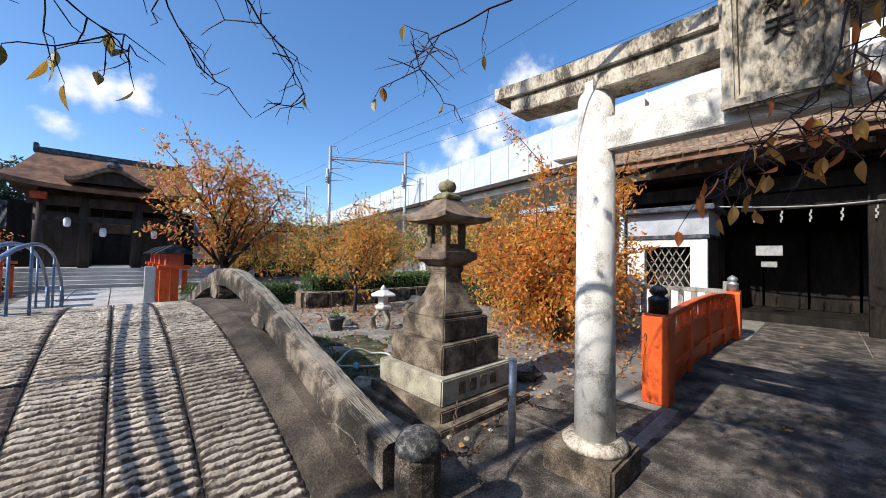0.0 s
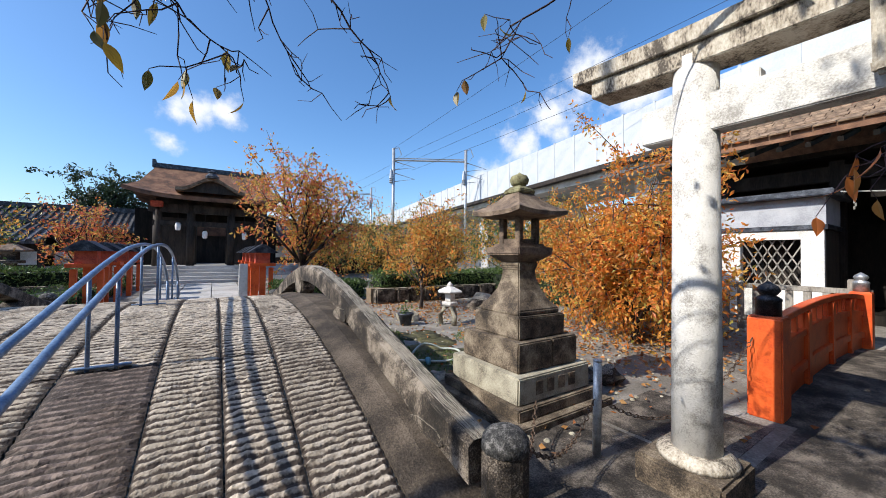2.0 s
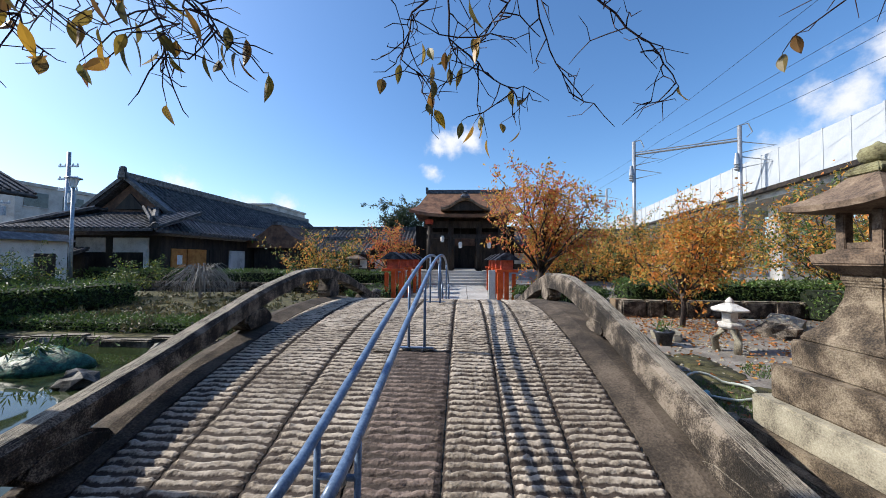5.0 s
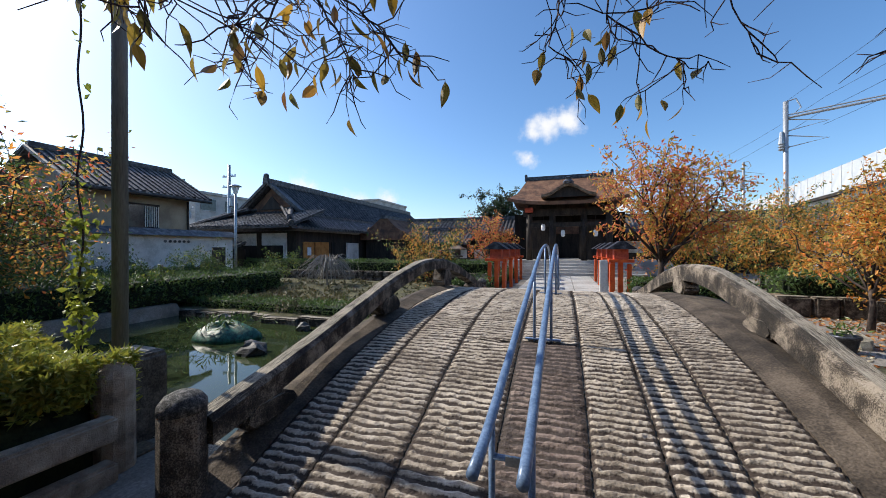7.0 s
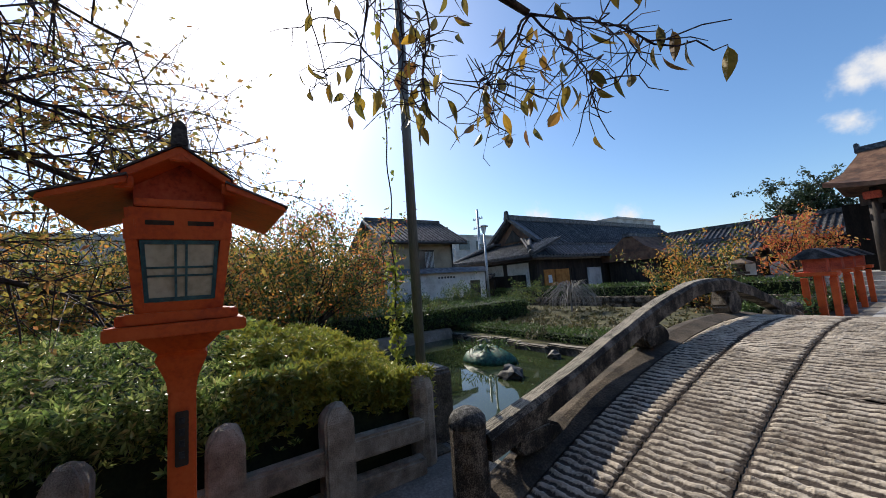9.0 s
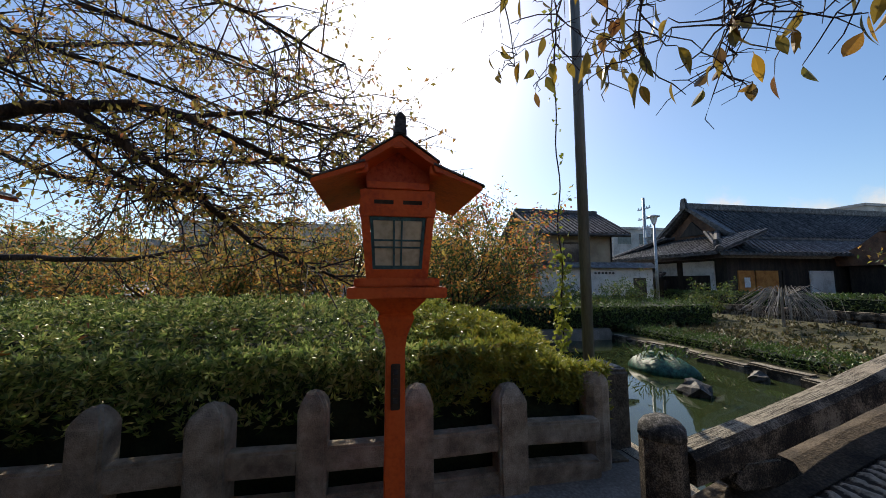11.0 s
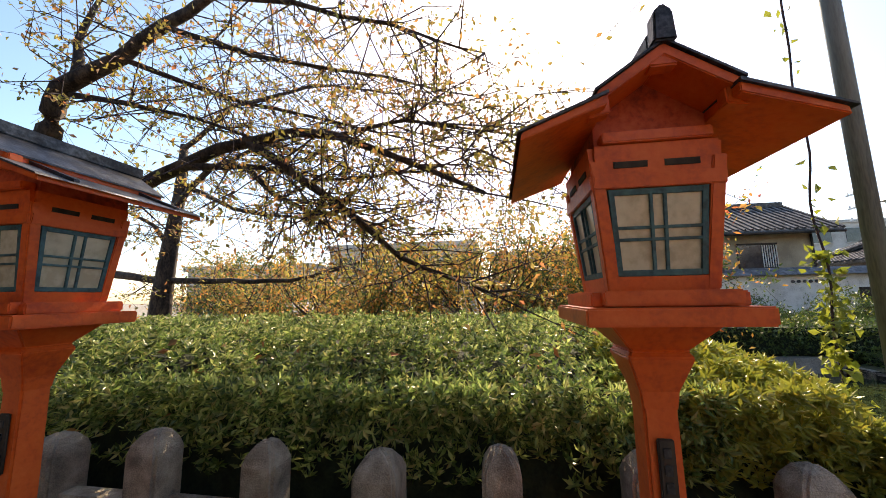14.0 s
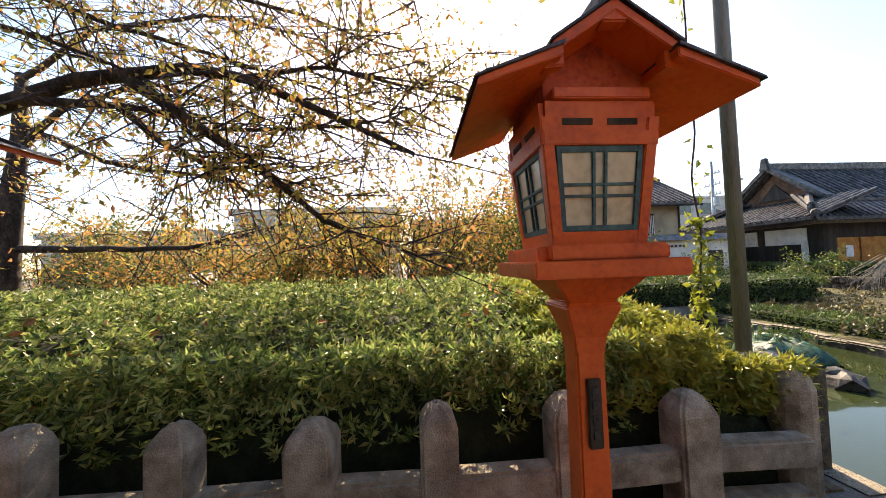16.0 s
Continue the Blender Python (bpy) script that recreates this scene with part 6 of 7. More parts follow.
# ---- far buildings ----
def tile_field(parent, x0, x1, y_eave, z_eave, y_top, z_top, mat, pitch=0.28):
    """A tiled slope that falls towards y_eave: a sheet with round tile rows laid on it."""
    up = 0.05
    part("roof_slope", Shape().add([(x0, y_eave, z_eave), (x1, y_eave, z_eave), (x1, y_top, z_top), (x0, y_top, z_top),
                                    (x0, y_eave, z_eave - 0.12), (x1, y_eave, z_eave - 0.12), (x1, y_top, z_top - 0.12), (x0, y_top, z_top - 0.12)],
                                   [(0, 1, 2, 3), (7, 6, 5, 4), (0, 4, 5, 1), (1, 5, 6, 2), (2, 6, 7, 3), (3, 7, 4, 0)]), mat, parent)
    n = int(abs(x1 - x0) / pitch)
    for i in range(n + 1):
        x = x0 + (x1 - x0) * i / n
        part("tile", Shape().tube([(x, y_eave - 0.02, z_eave + 0.02), (x, y_top, z_top + 0.02)], 0.07, 6), mat, parent)


def tile_field_x(parent, y0, y1, x_eave, z_eave, x_top, z_top, mat, pitch=0.3, shrink=0.0):
    """The same, falling along x."""
    part("roof_slope", Shape().add([(x_eave, y0, z_eave), (x_eave, y1, z_eave), (x_top, y1, z_top), (x_top, y0 + shrink, z_top),
                                    (x_eave, y0, z_eave - 0.12), (x_eave, y1, z_eave - 0.12), (x_top, y1, z_top - 0.12), (x_top, y0 + shrink, z_top - 0.12)],
                                   [(0, 1, 2, 3), (7, 6, 5, 4), (0, 4, 5, 1), (1, 5, 6, 2), (2, 6, 7, 3), (3, 7, 4, 0)]), mat, parent)
    n = int(abs(y1 - y0) / pitch)
    for i in range(n + 1):
        y = y0 + (y1 - y0) * i / n
        yt = y0 + shrink + (y1 - y0 - shrink) * i / n
        part("tile", Shape().tube([(x_eave, y, z_eave + 0.02), (x_top, yt, z_top + 0.02)], 0.07, 5), mat, parent)


# main gate at the end of the path
gate = thing("shrine_gate", "large timber shrine gate with curved bark roof", "gate")
GX, GY, GZ = 0.9, 25.5, 0.85
for k in range(5):
    part("stone_step", Shape().box((GX - 0.4, 22.4 + 0.36 * k, 0.085 + 0.17 * k - 0.085 + 0.08), (9.0, 0.4, 0.17)), CONC_LIGHT, gate, bevel=0.01)
part("platform", Shape().box((GX, 27.4, GZ / 2), (13, 6.6, GZ)), CONC_LIGHT, gate)
for x in (-2.4, -0.95, 0.95, 2.4):
    for y in (-1.3, 1.3):
        part("column", Shape().lathe((GX + x, GY + y, GZ), [(0.2, 0), (0.19, 3.3)], 12), WOOD_DARK, gate, smooth=True)
part("head_beam", Shape().box((GX, GY - 1.3, 3.95), (5.6, 0.3, 0.45)), WOOD_DARK, gate, bevel=0.02)
part("head_beam", Shape().box((GX, GY, 4.3), (5.0, 2.4, 0.4)), WOOD_DARK, gate, bevel=0.02)
part("tie_beam", Shape().box((GX, GY - 1.35, 3.15), (5.2, 0.22, 0.28)), WOOD_DARK, gate, bevel=0.02)
for sx in (-1, 1):
    part("door_leaf", Shape().box((GX + sx * 1.7, GY, 2.2), (1.3, 0.12, 2.7)), WOOD_DARK, gate)
    part("bracket", Shape().box((GX + sx * 2.4, GY - 1.5, 4.1), (0.5, 0.7, 0.3)), RED_OLD, gate, bevel=0.02)
part("inner_wall", Shape().box((GX, GY + 4.6, 2.3), (9, 0.2, 2.9)), WOOD_DARK, gate)
part("transom_wall", Shape().box((GX, GY + 1.1, 3.9), (5.4, 0.1, 1.3)), WOOD_SHADED, gate)
part("side_bay", Shape().box((GX - 3.0, GY + 0.4, 2.4), (1.1, 0.2, 3.2)), WOOD_SHADED, gate)
part("side_bay", Shape().box((GX + 3.0, GY + 0.4, 2.4), (1.1, 0.2, 3.2)), WOOD_SHADED, gate)
part("brown_band", Shape().box((GX, GY + 4.4, 3.2), (7.5, 0.1, 0.9)), CYPRESS, gate)
outline = [(-2.6, 4.5, 0.0), (-2.3, 4.62, 0.15), (-1.6, 5.05, 0.5), (-0.8, 5.75, 0.85), (-0.15, 6.3, 1.0), (0.15, 6.3, 1.0), (0.8, 5.75, 0.85), (1.6, 5.05, 0.5), (2.3, 4.62, 0.15), (2.6, 4.5, 0.0), (2.6, 4.3, 0.0), (0, 4.6, 0.0), (-2.6, 4.3, 0.0)]
s = Shape()
s.loft([[(GX + f * (3.65 - 1.0 * k), GY + y, z + (0.34 * abs(f) ** 3) * (1 - k)) for y, z, k in outline] for f in np.linspace(-1, 1, 17)])
part("roof", s, CYPRESS, gate, smooth=False)
part("ridge", Shape().box((GX, GY, 6.42), (5.5, 0.4, 0.26)), COPPER, gate, bevel=0.03)
for sx in (-1, 1):
    part("ridge_end", Shape().box((GX + sx * 2.72, GY, 6.5), (0.16, 0.46, 0.46)), COPPER, gate, bevel=0.03)
arc = [(GX + 1.55 * t, 4.72 + 0.62 * (0.5 + 0.5 * math.cos(math.pi * t)) ** 1.2) for t in np.linspace(-1, 1, 17)]
part("cusped_gable", Shape().prism([(x, z + 0.16) for x, z in arc] + [(x, z) for x, z in arc[::-1]], "y", GY - 3.1, GY - 1.5), SHINGLE, gate)
part("gable_panel", Shape().prism([(x, z) for x, z in arc], "y", GY - 2.8, GY - 2.7), WOOD_DARK, gate)
part("gable_crest", Shape().lathe((GX, GY - 3.0, 5.45), [(0.3, 0), (0.32, 0.12), (0.16, 0.28), (0.2, 0.36), (0.05, 0.46)], 8), COPPER, gate)
for k, x in enumerate((-1.5, -0.3, 1.6)):
    hl = thing("hanging_lantern", "white paper lantern hanging under the gate", "lantern", (GX + x, GY - 1.7, 2.35 if k else 2.75), 0, "gate lanterns")
    part("shade", Shape().lathe((0, 0, 0), [(0.07, 0), (0.12, 0.06), (0.13, 0.3), (0.08, 0.42)], 12), PAPER, hl, smooth=True)
    part("cap", Shape().lathe((0, 0, 0.42), [(0.11, 0), (0.11, 0.05)], 10), WOOD_DARK, hl)
    part("cord", Shape().tube([(0, 0, 0.45), (0, 0, 1.4)], 0.012, 5), WOOD_DARK, hl)


def corridor(name, x0, x1, y, ridge, eave, label):
    C = thing(name, label, "building")
    part("wall", Shape().box(((x0 + x1) / 2, y + 1.4, eave / 2), (x1 - x0 - 0.4, 0.15, eave)), WOOD_DARK, C)
    for k in range(int((x1 - x0) / 1.8) + 1):
        part("column", Shape().box((x0 + 0.2 + k * 1.8, y + 0.4, eave / 2), (0.18, 0.18, eave)), WOOD_DARK, C)
        part("panel", Shape().box((x0 + 1.1 + k * 1.8, y + 1.3, eave * 0.62), (1.4, 0.06, eave * 0.3)), PLASTER, C)
    tile_field(C, x0, x1, y, eave, y + 2.4, ridge, TILE)
    tile_field(C, x0, x1, y + 4.8, eave, y + 2.4, ridge, TILE, 1.0)
    part("ridge", Shape().box(((x0 + x1) / 2, y + 2.4, ridge + 0.12), (x1 - x0, 0.3, 0.26)), TILE, C, bevel=0.03)
    return C


corridor("west_corridor", -13.2, -2.4, 26.4, 3.95, 2.75, "long tiled shrine corridor with dark timber")
corridor("east_corridor", 4.2, 15.5, 27.0, 3.9, 2.75, "tiled shrine corridor behind autumn trees")
corridor("side_gallery", -9.2, -5.4, 22.8, 2.9, 2.0, "small tiled roof over a dark timber gallery")


def stone_lantern_far(x, y, h):
    S = thing("stone_lantern", "grey stone lantern beside the path", "stone lantern", (x, y, 0), 0, "far stone lanterns")
    k = h / 2.2
    part("base", Shape().lathe((0, 0, 0), [(0.45 * k, 0), (0.45 * k, 0.2 * k), (0.3 * k, 0.25 * k)], square=True), GRANITE, S)
    part("shaft", Shape().lathe((0, 0, 0.25 * k), [(0.2 * k, 0), (0.14 * k, 0.45 * k), (0.2 * k, 0.9 * k)], 10), GRANITE, S)
    part("fire_box", Shape().lathe((0, 0, 1.15 * k), [(0.32 * k, 0), (0.32 * k, 0.1 * k), (0.2 * k, 0.12 * k), (0.2 * k, 0.45 * k)], square=True), GRANITE, S)
    part("roof", Shape().lathe((0, 0, 1.6 * k), [(0.2 * k, 0), (0.5 * k, 0.02 * k), (0.5 * k, 0.08 * k), (0.12 * k, 0.32 * k)], square=True), LANTERN_TOP, S)
    part("finial", Shape().lathe((0, 0, 1.9 * k), [(0.05, 0), (0.12 * k, 0.1 * k), (0.02, 0.3 * k)], 10), GRANITE, S, smooth=True)


stone_lantern_far(-5.4, 20.4, 2.1)
stone_lantern_far(-2.9, 19.2, 1.5)


# vermilion fences with roofed lantern heads at the far end of the bridge
def path_lanterns(x, y, n, step):
    for k in range(n):
        Q = thing("vermilion_lantern", "vermilion lantern post beside the path", "lantern", (x, y + step * k, 0), 0, "path lanterns")
        part("post", Shape().box((0, 0, 0.62), (0.15, 0.15, 1.25)), RED, Q, bevel=0.01)
        part("side_post", Shape().box((0.26, 0, 0.55), (0.13, 0.13, 1.1)), RED, Q, bevel=0.01)
        part("side_post", Shape().box((-0.26, 0, 0.55), (0.13, 0.13, 1.1)), RED, Q, bevel=0.01)
        part("tray", Shape().box((0, 0, 1.2), (0.75, 0.5, 0.1)), RED, Q, bevel=0.01)
        part("box", Shape().box((0, 0, 1.42), (0.42, 0.42, 0.36)), RED_OLD, Q, bevel=0.01)
        part("roof", Shape().prism([(-0.45, 1.58), (0.45, 1.58), (0.06, 1.85), (-0.06, 1.85)], "y", -0.4, 0.4), COPPER, Q, bevel=0.01)


path_lanterns(2.35, 13.2, 4, 1.9)
path_lanterns(-1.75, 13.2, 4, 1.9)
solo("stone_marker", Shape().box((1.78, 12.6, 0.62), (0.24, 0.24, 1.24), taper=(0.92, 0.92)), CONC_LIGHT, "pale stone marker pillar beside the path", "pillar", bevel=0.015)

# priests' hall with a gable and lower tiled roofs
hallw = thing("priests_hall", "large dark tiled timber hall with gable", "building")
HX, HW, HY = -18.2, 4.2, 17.2
part("body", Shape().box((HX, 30, 1.35), (7.2, 25, 2.7)), WOOD_DARK, hallw)
for x, w in ((-20.6, 1.7), (-18.4, 1.6), (-16.2, 1.9)):
    part("white_panel", Shape().box((x, 17.47, 2.2), (w, 0.06, 0.75)), PLASTER, hallw)
part("white_pillar", Shape().box((-15.3, 17.4, 1.2), (0.22, 0.1, 1.6)), PLASTER, hallw)
for y, w, m in ((18.6, 1.0, OCHRE), (19.9, 1.4, OCHRE), (21.6, 1.4, WOOD_DARK), (23.5, 1.6, PLASTER)):
    part("side_panel", Shape().box((-14.57, y, 1.3), (0.06, w, 1.5)), m, hallw)
part("notice", Shape().box((-14.52, 18.6, 1.45), (0.02, 0.34, 0.5)), PAPER, hallw)
tile_field(hallw, HX - 4.4, HX + 4.2, 16.3, 2.95, 19.4, 4.1, TILE, 0.3)
tile_field_x(hallw, 16.3, 42, HX + 4.4, 2.9, HX + 1.4, 4.35, TILE, 0.32, 2.4)
tile_field_x(hallw, 16.3, 42, HX - 4.4, 2.9, HX - 1.4, 4.35, TILE, 0.8, 2.4)
tile_field_x(hallw, 19.0, 42, HX + 2.6, 3.95, HX, 6.0, TILE, 0.34)
tile_field_x(hallw, 19.0, 42, HX - 2.6, 3.95, HX, 6.0, TILE, 0.34)
part("gable", Shape().prism([(HX - 2.2, 4.05), (HX + 2.2, 4.05), (HX, 5.8)], "y", 19.4, 19.55), CYPRESS, hallw)
part("gable_fretwork", Shape().prism([(HX - 0.9, 4.3), (HX + 0.9, 4.3), (HX, 5.2)], "y", 19.3, 19.4), WOOD_DARK, hallw)
for sx in (-1, 1):
    part("verge", Shape().prism([(HX + sx * 2.75, 3.95), (HX + sx * 2.75, 4.15), (HX, 6.2), (HX, 5.95)], "y", 18.85, 19.25), TILE, hallw)
part("ridge", Shape().box((HX, 30.5, 6.15), (0.36, 23.4, 0.4)), TILE, hallw, bevel=0.04)
part("ridge_ornament", Shape().box((HX, 18.85, 6.3), (0.6, 0.2, 0.7), taper=(0.5, 1)), TILE, hallw, bevel=0.05)
part("hip_ridge", Shape().tube([(HX + 4.3, 16.35, 3.1), (HX + 3.0, 17.7, 3.55), (HX + 1.9, 19.0, 4.25)], 0.16, 8), TILE, hallw)
part("hip_ornament", Shape().box((HX + 4.0, 16.6, 3.35), (0.3, 0.3, 0.5)), TILE, hallw, bevel=0.06)
lean = thing("lean_to", "low tiled lean-to before the hall", "building")
part("wall", Shape().box((-20.0, 16.3, 0.8), (5.5, 0.15, 1.6)), WOOD_DARK, lean)
tile_field(lean, -22.6, -17.4, 15.2, 1.55, 16.5, 2.0, TILE, 0.3)
thatch = thing("bark_roof_hall", "small hall with brown bark roof", "building")
part("body", Shape().box((-12.6, 27, 1.2), (3.4, 4, 2.4)), WOOD_DARK, thatch)
part("roof", Shape().prism([(-15.2, 2.5), (-13.6, 3.3), (-12.8, 3.95), (-12.2, 3.95), (-11.4, 3.2), (-9.9, 2.5), (-9.9, 2.3), (-15.2, 2.3)], "y", 24.6, 29.5), CYPRESS, thatch)
part("ridge", Shape().box((-12.5, 27, 4.05), (0.5, 5.2, 0.25)), TILE, thatch, bevel=0.03)

# two-storey beige house
house = thing("beige_house", "two-storey beige rendered house with tiled roof", "house")
part("wall", Shape().box((-19.8, 11.05, 2.1), (4.6, 4.3, 4.2)), BEIGE, house)
part("gable_wall", Shape().prism([(-22.1, 4.2), (-17.5, 4.2), (-19.8, 5.6)], "y", 8.9, 13.2), BEIGE, house)
tile_field_x(house, 8.3, 13.9, -16.9, 4.15, -19.8, 5.75, TILE, 0.27)
tile_field_x(house, 8.3, 13.9, -22.7, 4.15, -19.8, 5.75, TILE, 0.27)
part("ridge", Shape().box((-19.8, 11.1, 5.85), (0.3, 5.5, 0.26)), TILE, house, bevel=0.03)
part("eaves_gutter", Shape().tube([(-16.85, 8.3, 4.02), (-16.85, 13.9, 4.02)], 0.06, 8), WOOD_DARK, house)
win = part("window", Shape().box((-17.47, 10.95, 3.1), (0.1, 1.5, 1.05)), WINDOW_DARK, house, "dark barred window")
for k in range(7):
    part("bar", Shape().box((-17.4, 11.15 + k * 0.09, 3.1), (0.03, 0.025, 0.95)), PLASTER, win)
part("frame", Shape().box((-17.43, 10.95, 3.64), (0.08, 1.6, 0.07)), WOOD_DARK, win)
part("frame", Shape().box((-17.43, 10.95, 2.56), (0.08, 1.6, 0.07)), WOOD_DARK, win)
part("downpipe", Shape().tube([(-17.44, 13.1, 0.5), (-17.44, 13.1, 4.0)], 0.045, 8), WOOD_DARK, house)
gw = thing("garden_wall", "white plastered garden wall with tiled coping", "wall")
part("wall", Shape().box((-15.9, 11.0, 1.1), (0.3, 6.4, 2.2)), PLASTER, gw)
part("coping", Shape().prism([(-16.35, 2.2), (-15.45, 2.2), (-15.9, 2.5)], "y", 7.6, 14.3), TILE, gw)
part("doorway", Shape().box((-15.72, 13.4, 0.95), (0.05, 0.7, 1.5)), WOOD_DARK, gw)
for k in range(6):
    part("pierced_tile", Shape().tube([(-15.74, 10.9 + k * 0.2, 1.95), (-15.7, 10.9 + k * 0.2, 1.95)], 0.06, 8), TILE, gw)
ext = thing("low_annex", "low annex with shallow dark roof", "building")
part("wall", Shape().box((-18.2, 6.5, 1.3), (3.6, 3.8, 2.6)), BEIGE, ext)
part("roof", Shape().box((-17.9, 6.4, 2.7), (4.4, 4.4, 0.16), Euler((0, radians(6), 0)).to_matrix()), TILE, ext)

# street furniture and distant blocks
lamp = thing("street_lamp", "white street lamp with lantern head", "street lamp", (-13.4, 12.35, 0))
part("pole", Shape().tube([(0, 0, 0), (0, 0, 4.1)], [0.07, 0.05], 10), STEEL, lamp, smooth=True)
part("head", Shape().lathe((0, 0, 4.1), [(0.08, 0), (0.17, 0.32)], 10), PAPER, lamp)
part("cap", Shape().lathe((0, 0, 4.42), [(0.26, 0), (0.24, 0.04), (0.05, 0.1)], 10), STEEL, lamp)
for k, (x, y, h) in enumerate(((-23.8, 20.8, 8.1), (-31.0, 57, 10.5), (-29.0, 21, 7.4))):
    U = thing("utility_pole", "concrete utility pole with crossarms", "utility pole", (x, y, 0), 25 * k, "utility poles")
    part("pole", Shape().tube([(0, 0, 0), (0, 0, h)], [0.17, 0.1], 10), CONC_LIGHT if k else STEEL, U, smooth=True)
    for z in (h - 0.9, h - 1.7, h - 2.4):
        part("crossarm", Shape().box((0, 0, z), (1.3, 0.09, 0.09)), STEEL, U)
        for a in (-0.55, -0.2, 0.3, 0.6):
            part("insulator", Shape().lathe((a, 0, z + 0.04), [(0.04, 0), (0.05, 0.08), (0.03, 0.14)], 8), PAPER, U)
    part("transformer", Shape().lathe((0.3, 0, h - 3.2), [(0.2, 0), (0.2, 0.6)], 12), STEEL, U)


def block(name, label, c, s, storeys, bays, mat, face="-y"):
    B = thing(name, label, "building", c)
    part("wall", Shape().box((0, 0, s[2] / 2), s), mat, B)
    part("parapet", Shape().box((0, 0, s[2] + 0.15), (s[0] + 0.4, s[1] + 0.4, 0.3)), mat, B)
    for a in range(storeys):
        z = s[2] * (a + 0.55) / storeys
        for b in range(bays):
            if face == "-y":
                p, q = (-s[0] / 2 + s[0] * (b + 0.5) / bays, -s[1] / 2, z), (s[0] / bays * 0.6, 0.1, s[2] / storeys * 0.5)
            else:
                p, q = (s[0] / 2, -s[1] / 2 + s[1] * (b + 0.5) / bays, z), (0.1, s[1] / bays * 0.6, s[2] / storeys * 0.5)
            w = part("window", Shape().box(p, q), WINDOW_DARK, B)
            part("sill", Shape().box((p[0], p[1], p[2] - q[2] / 2 - 0.05), (q[0] + 0.15, q[1] + 0.15, 0.1)), mat, w)
    return B


block("office_block", "pale grey flat-roofed office block", (-38, 62, 0), (15, 12, 10.2), 4, 6, CONC_LIGHT)
block("white_house", "white low house behind the car park", (-24, -6, 0), (6, 9, 4.6), 2, 4, CONC_LIGHT, "+x")
block("grey_house", "grey low house across the street", (-27, 3, 0), (6, 7, 4.2), 2, 3, CONC_LIGHT, "+x")
block("white_shed", "white single-storey shed by the car park", (-22, -15, 0), (5, 8, 3.4), 1, 3, CONC_LIGHT, "+x")
block("distant_flats", "distant pale apartment roofs", (-46, 38, 0), (12, 16, 8.2), 3, 5, CONC_LIGHT, "+x")
for k, (x, y) in enumerate(((-26, 26), (-30, 15))):
    N = thing("neighbour_house", "grey tiled neighbouring house", "house", (x, y, 0), 0, "neighbour houses")
    part("wall", Shape().box((0, 0, 1.9), (5, 5, 3.8)), PLASTER_GREY, N)
    part("roof", Shape().prism([(-3.1, 3.7), (3.1, 3.7), (0, 5.0)], "y", -3, 3), TILE, N)


def car(at, rz, paint, label):
    C = thing("car", label, "car", at, rz, "parked cars")
    prof = [(-2.1, 0.35), (-2.15, 0.75), (-1.95, 0.95), (-1.25, 1.02), (-0.6, 1.45), (0.9, 1.48), (1.75, 1.05), (2.1, 0.95), (2.12, 0.4), (1.9, 0.28), (-1.9, 0.28)]
    part("body", Shape().prism(prof, "y", -0.84, 0.84), paint, C, bevel=0.06)
    for sy in (-1, 1):
        part("side_window", Shape().prism([(-1.1, 1.04), (-0.55, 1.4), (0.85, 1.42), (1.5, 1.06)], "y", sy * 0.83, sy * 0.852), CAR_GLASS, C)
        for x in (-1.35, 1.35):
            w = part("wheel", Shape().prism([(x + 0.32 * math.cos(t), 0.32 + 0.32 * math.sin(t)) for t in np.linspace(0, 6.28, 19)[:-1]], "y", sy * 0.7, sy * 0.87), RUBBER, C)
            part("rim", Shape().prism([(x + 0.19 * math.cos(t), 0.32 + 0.19 * math.sin(t)) for t in np.linspace(0, 6.28, 13)[:-1]], "y", sy * 0.86, sy * 0.88), STEEL, w)
        part("headlight", Shape().box((-2.08, sy * 0.6, 0.78), (0.12, 0.32, 0.14)), PAPER, C, bevel=0.02)
        part("tail_light", Shape().box((2.06, sy * 0.66, 0.85), (0.1, 0.2, 0.2)), RED, C, bevel=0.02)
    part("windscreen", Shape().prism([(-1.24, 1.03), (-0.62, 1.44), (-0.6, 1.42), (-1.2, 1.0)], "y", -0.7, 0.7), CAR_GLASS, C)


car((-13.0, -8.6, 0), 80, CAR_WHITE, "white parked car behind the hedge")
car((-13.6, -5.9, 0), 75, CAR_WHITE, "pale parked car beside the white one")
car((-14.0, -11.8, 0), 85, CAR_WHITE, "white parked car beyond the old cherry")

# railway viaduct with a white noise barrier
via = thing("railway_viaduct", "concrete railway viaduct with white noise barrier", "viaduct")
VX = 22.0
via.matrix_basis = pose(VX, 15, 0, 0, 0, -10) @ pose(-VX, -15, 0)
part("deck", Shape().box((VX + 4.4, 44, 7.0), (8.0, 98, 0.6)), CONC_LIGHT, via)
part("edge_beam", Shape().box((VX + 0.1, 44, 7.3), (0.5, 98, 0.3)), WOOD_DARK, via)
for k in range(3, 13):
    part("pier", Shape().box((VX + 4.2, -28 + k * 10, 3.4), (4.5, 1.6, 6.8)), CONC_LIGHT, via, bevel=0.05)
me = mesh_of("barrier_panel", Shape().box((0, 0, 0), (0.06, 1.96, 2.6)), BARRIER, 0.01)
pm = mesh_of("barrier_post", Shape().box((0, 0, 0), (0.14, 0.12, 2.7)), BARRIER)
for k in range(12, 61):
    for nm, m_, dy in (("barrier_panel", me, 0.0), ("barrier_post", pm, 1.0)):
        ob = new(nm, m_)
        ob.parent = via
        ob.matrix_basis = pose(VX, -29 + 2 * k + dy, 8.78)


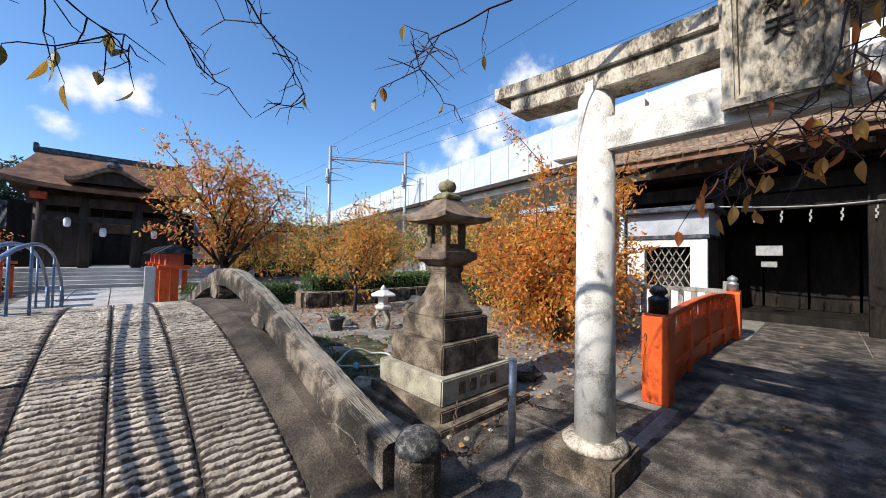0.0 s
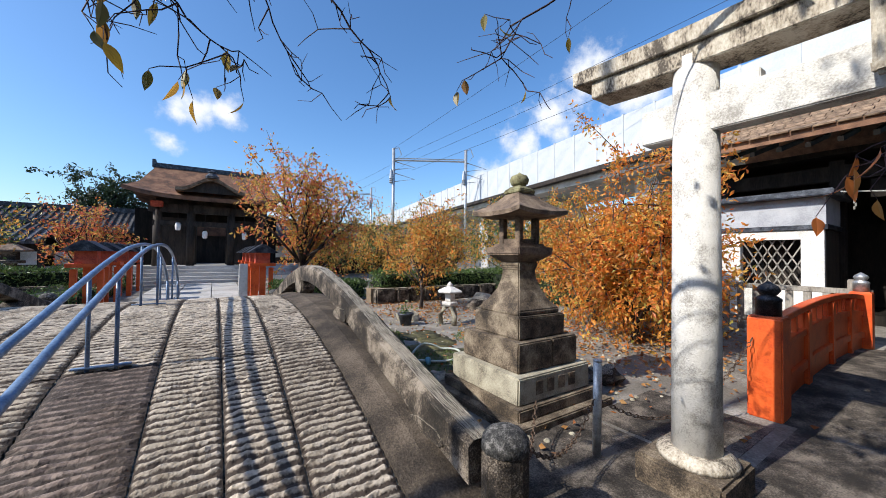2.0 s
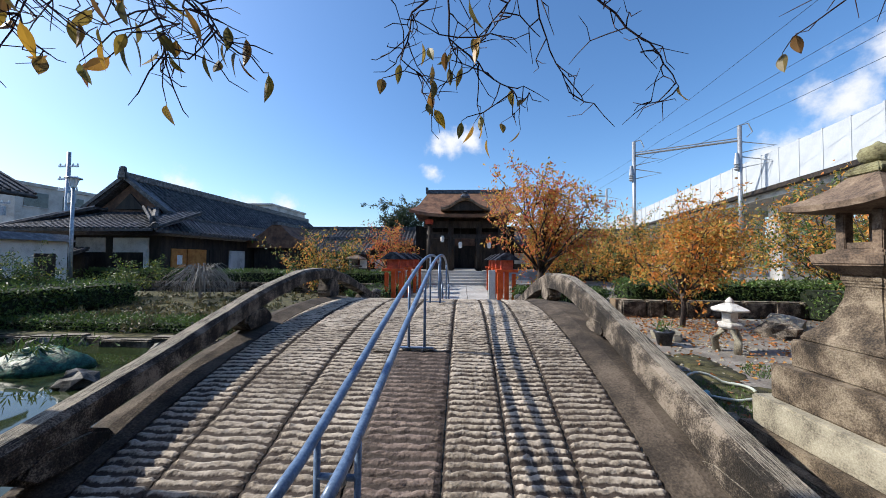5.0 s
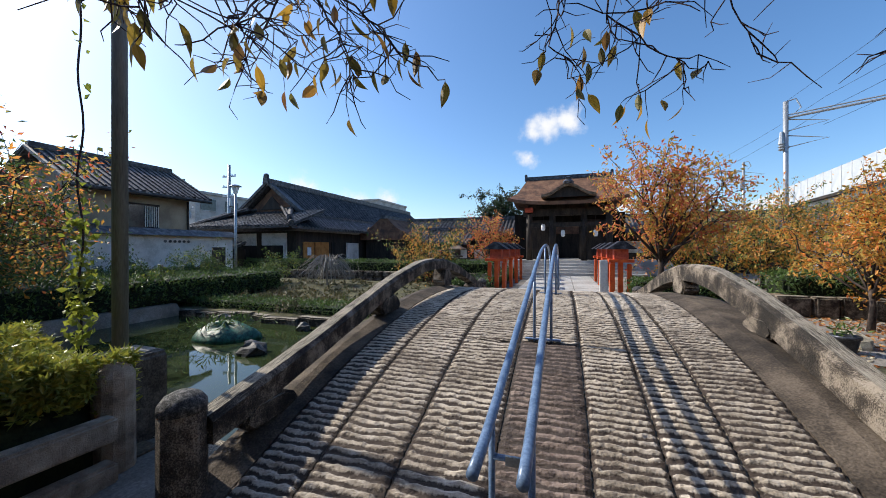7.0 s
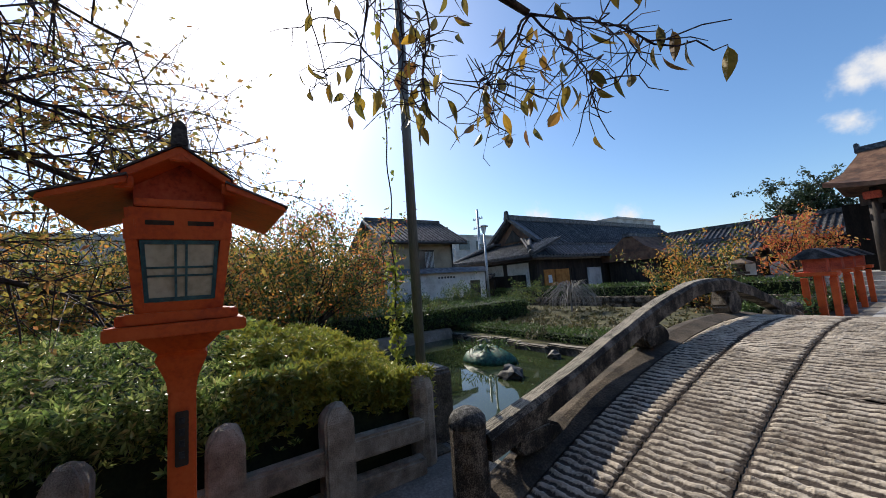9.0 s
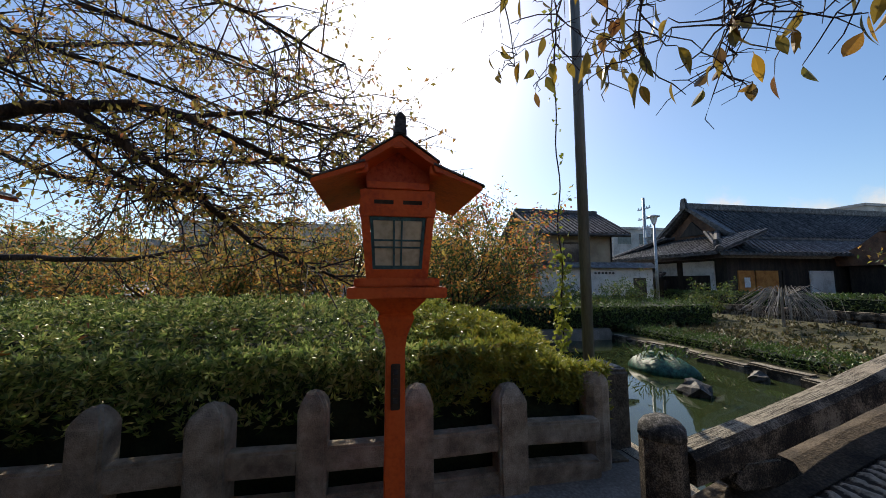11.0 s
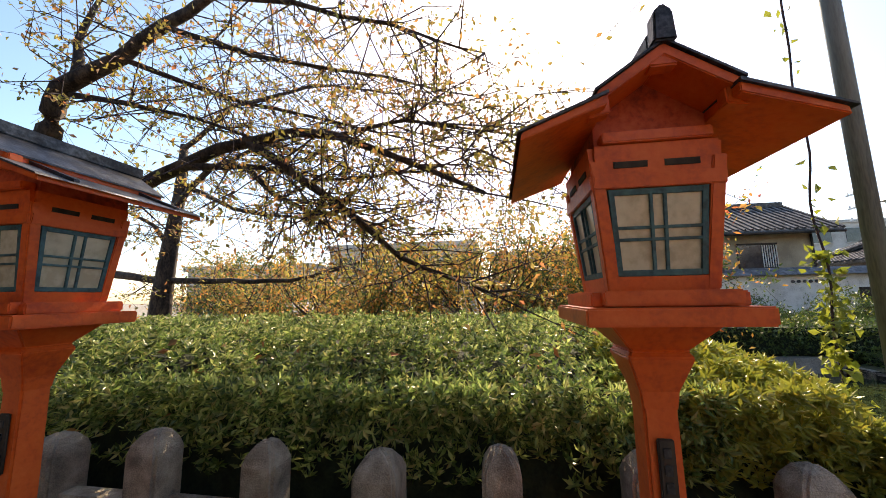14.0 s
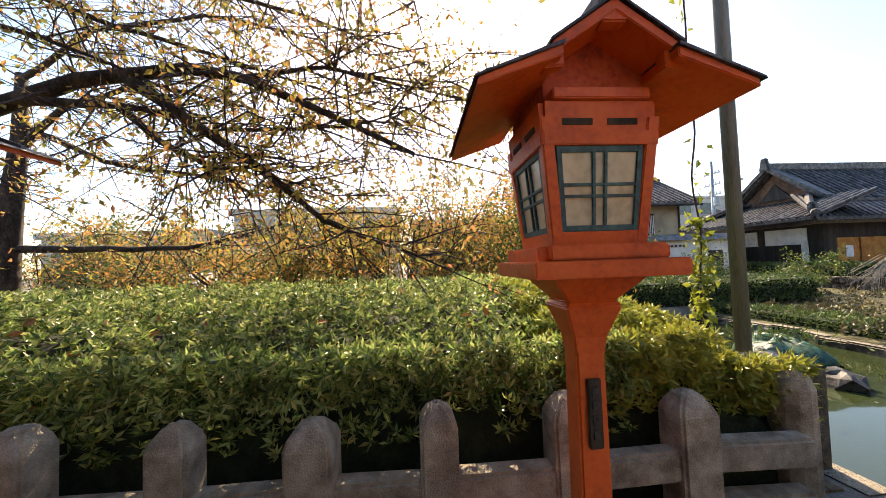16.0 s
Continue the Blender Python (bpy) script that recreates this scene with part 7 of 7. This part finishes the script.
def gantry(xa, ya, xb, yb, h):
    G = thing("catenary_gantry", "steel railway catenary gantry with insulators", "gantry", group="gantries")
    for x, y in ((xa, ya), (xb, yb)):
        part("mast", Shape().tube([(x, y, 0), (x, y, h)], 0.16, 10), STEEL, G, smooth=True)
        part("mast_hook", Shape().tube([(x, y, h), (x + 0.5, y - 0.2, h + 0.1), (x + 0.75, y - 0.3, h - 0.6), (x + 0.4, y - 0.2, h - 1.0)], 0.05, 6), STEEL, G)
        for z in (h - 2.2, h - 3.4):
            part("bracket", Shape().tube([(x, y, z), (x + 1.9, y - 1.0, z + 0.3), (x + 0.1, y, z + 0.9)], 0.05, 6), STEEL, G)
        part("insulator", Shape().lathe((x - 0.25, y, h - 3.6), [(0.1, 0), (0.2, 0.1), (0.12, 0.2), (0.2, 0.3), (0.12, 0.4), (0.2, 0.5), (0.1, 1.4)], 10), STEEL, G)
    part("beam", Shape().tube([(xa, ya, h - 1.2), (xb, yb, h - 1.2)], 0.09, 8), STEEL, G)
    part("beam", Shape().tube([(xa, ya, h - 1.0), (xb, yb, h - 1.0)], 0.05, 8), STEEL, G)


gantry(16.2, 33.0, 22.6, 29.3, 12.4)
gantry(19.0, 62.0, 24.5, 60, 13.5)
wires = thing("overhead_wires", "thin black railway overhead wires", "wires")
for x0, y0, z0, x1, y1, z1 in ((19.0, 62, 11.5, 17.5, 32, 11.0), (17.5, 32, 11.0, 21.5, -20, 13.8), (19.0, 62, 13, 18.0, 32, 12.2), (18.0, 32, 12.2, 23, -20, 15.4), (17.8, 32, 10.2, 22, -20, 12.6), (16.2, 33, 12.4, 18.5, -20, 17.5)):
    a, b = Vector((x0, y0, z0)), Vector((x1, y1, z1))
    part("wire", Shape().tube([a.lerp(b, f) + Vector((0, 0, -1.2 * 4 * f * (1 - f) * 0.35)) for f in np.linspace(0, 1, 14)], 0.012, 5), BLACK_METAL, wires)
# distant wooded line and townscape low on the horizon
for k, (x, y) in enumerate(((30, 75), (5, 95), (-25, 100), (48, 50))):
    tree("distant_tree", "distant dark green tree crown", (x, y, 0), 2.0, (0, 0, 4.0), (9, 4, 2.6), [(HEDGE_LEAF, 1.0)], 2600, 0.7, 70 + k, 14, 5, 0, 0.3, 0.25)
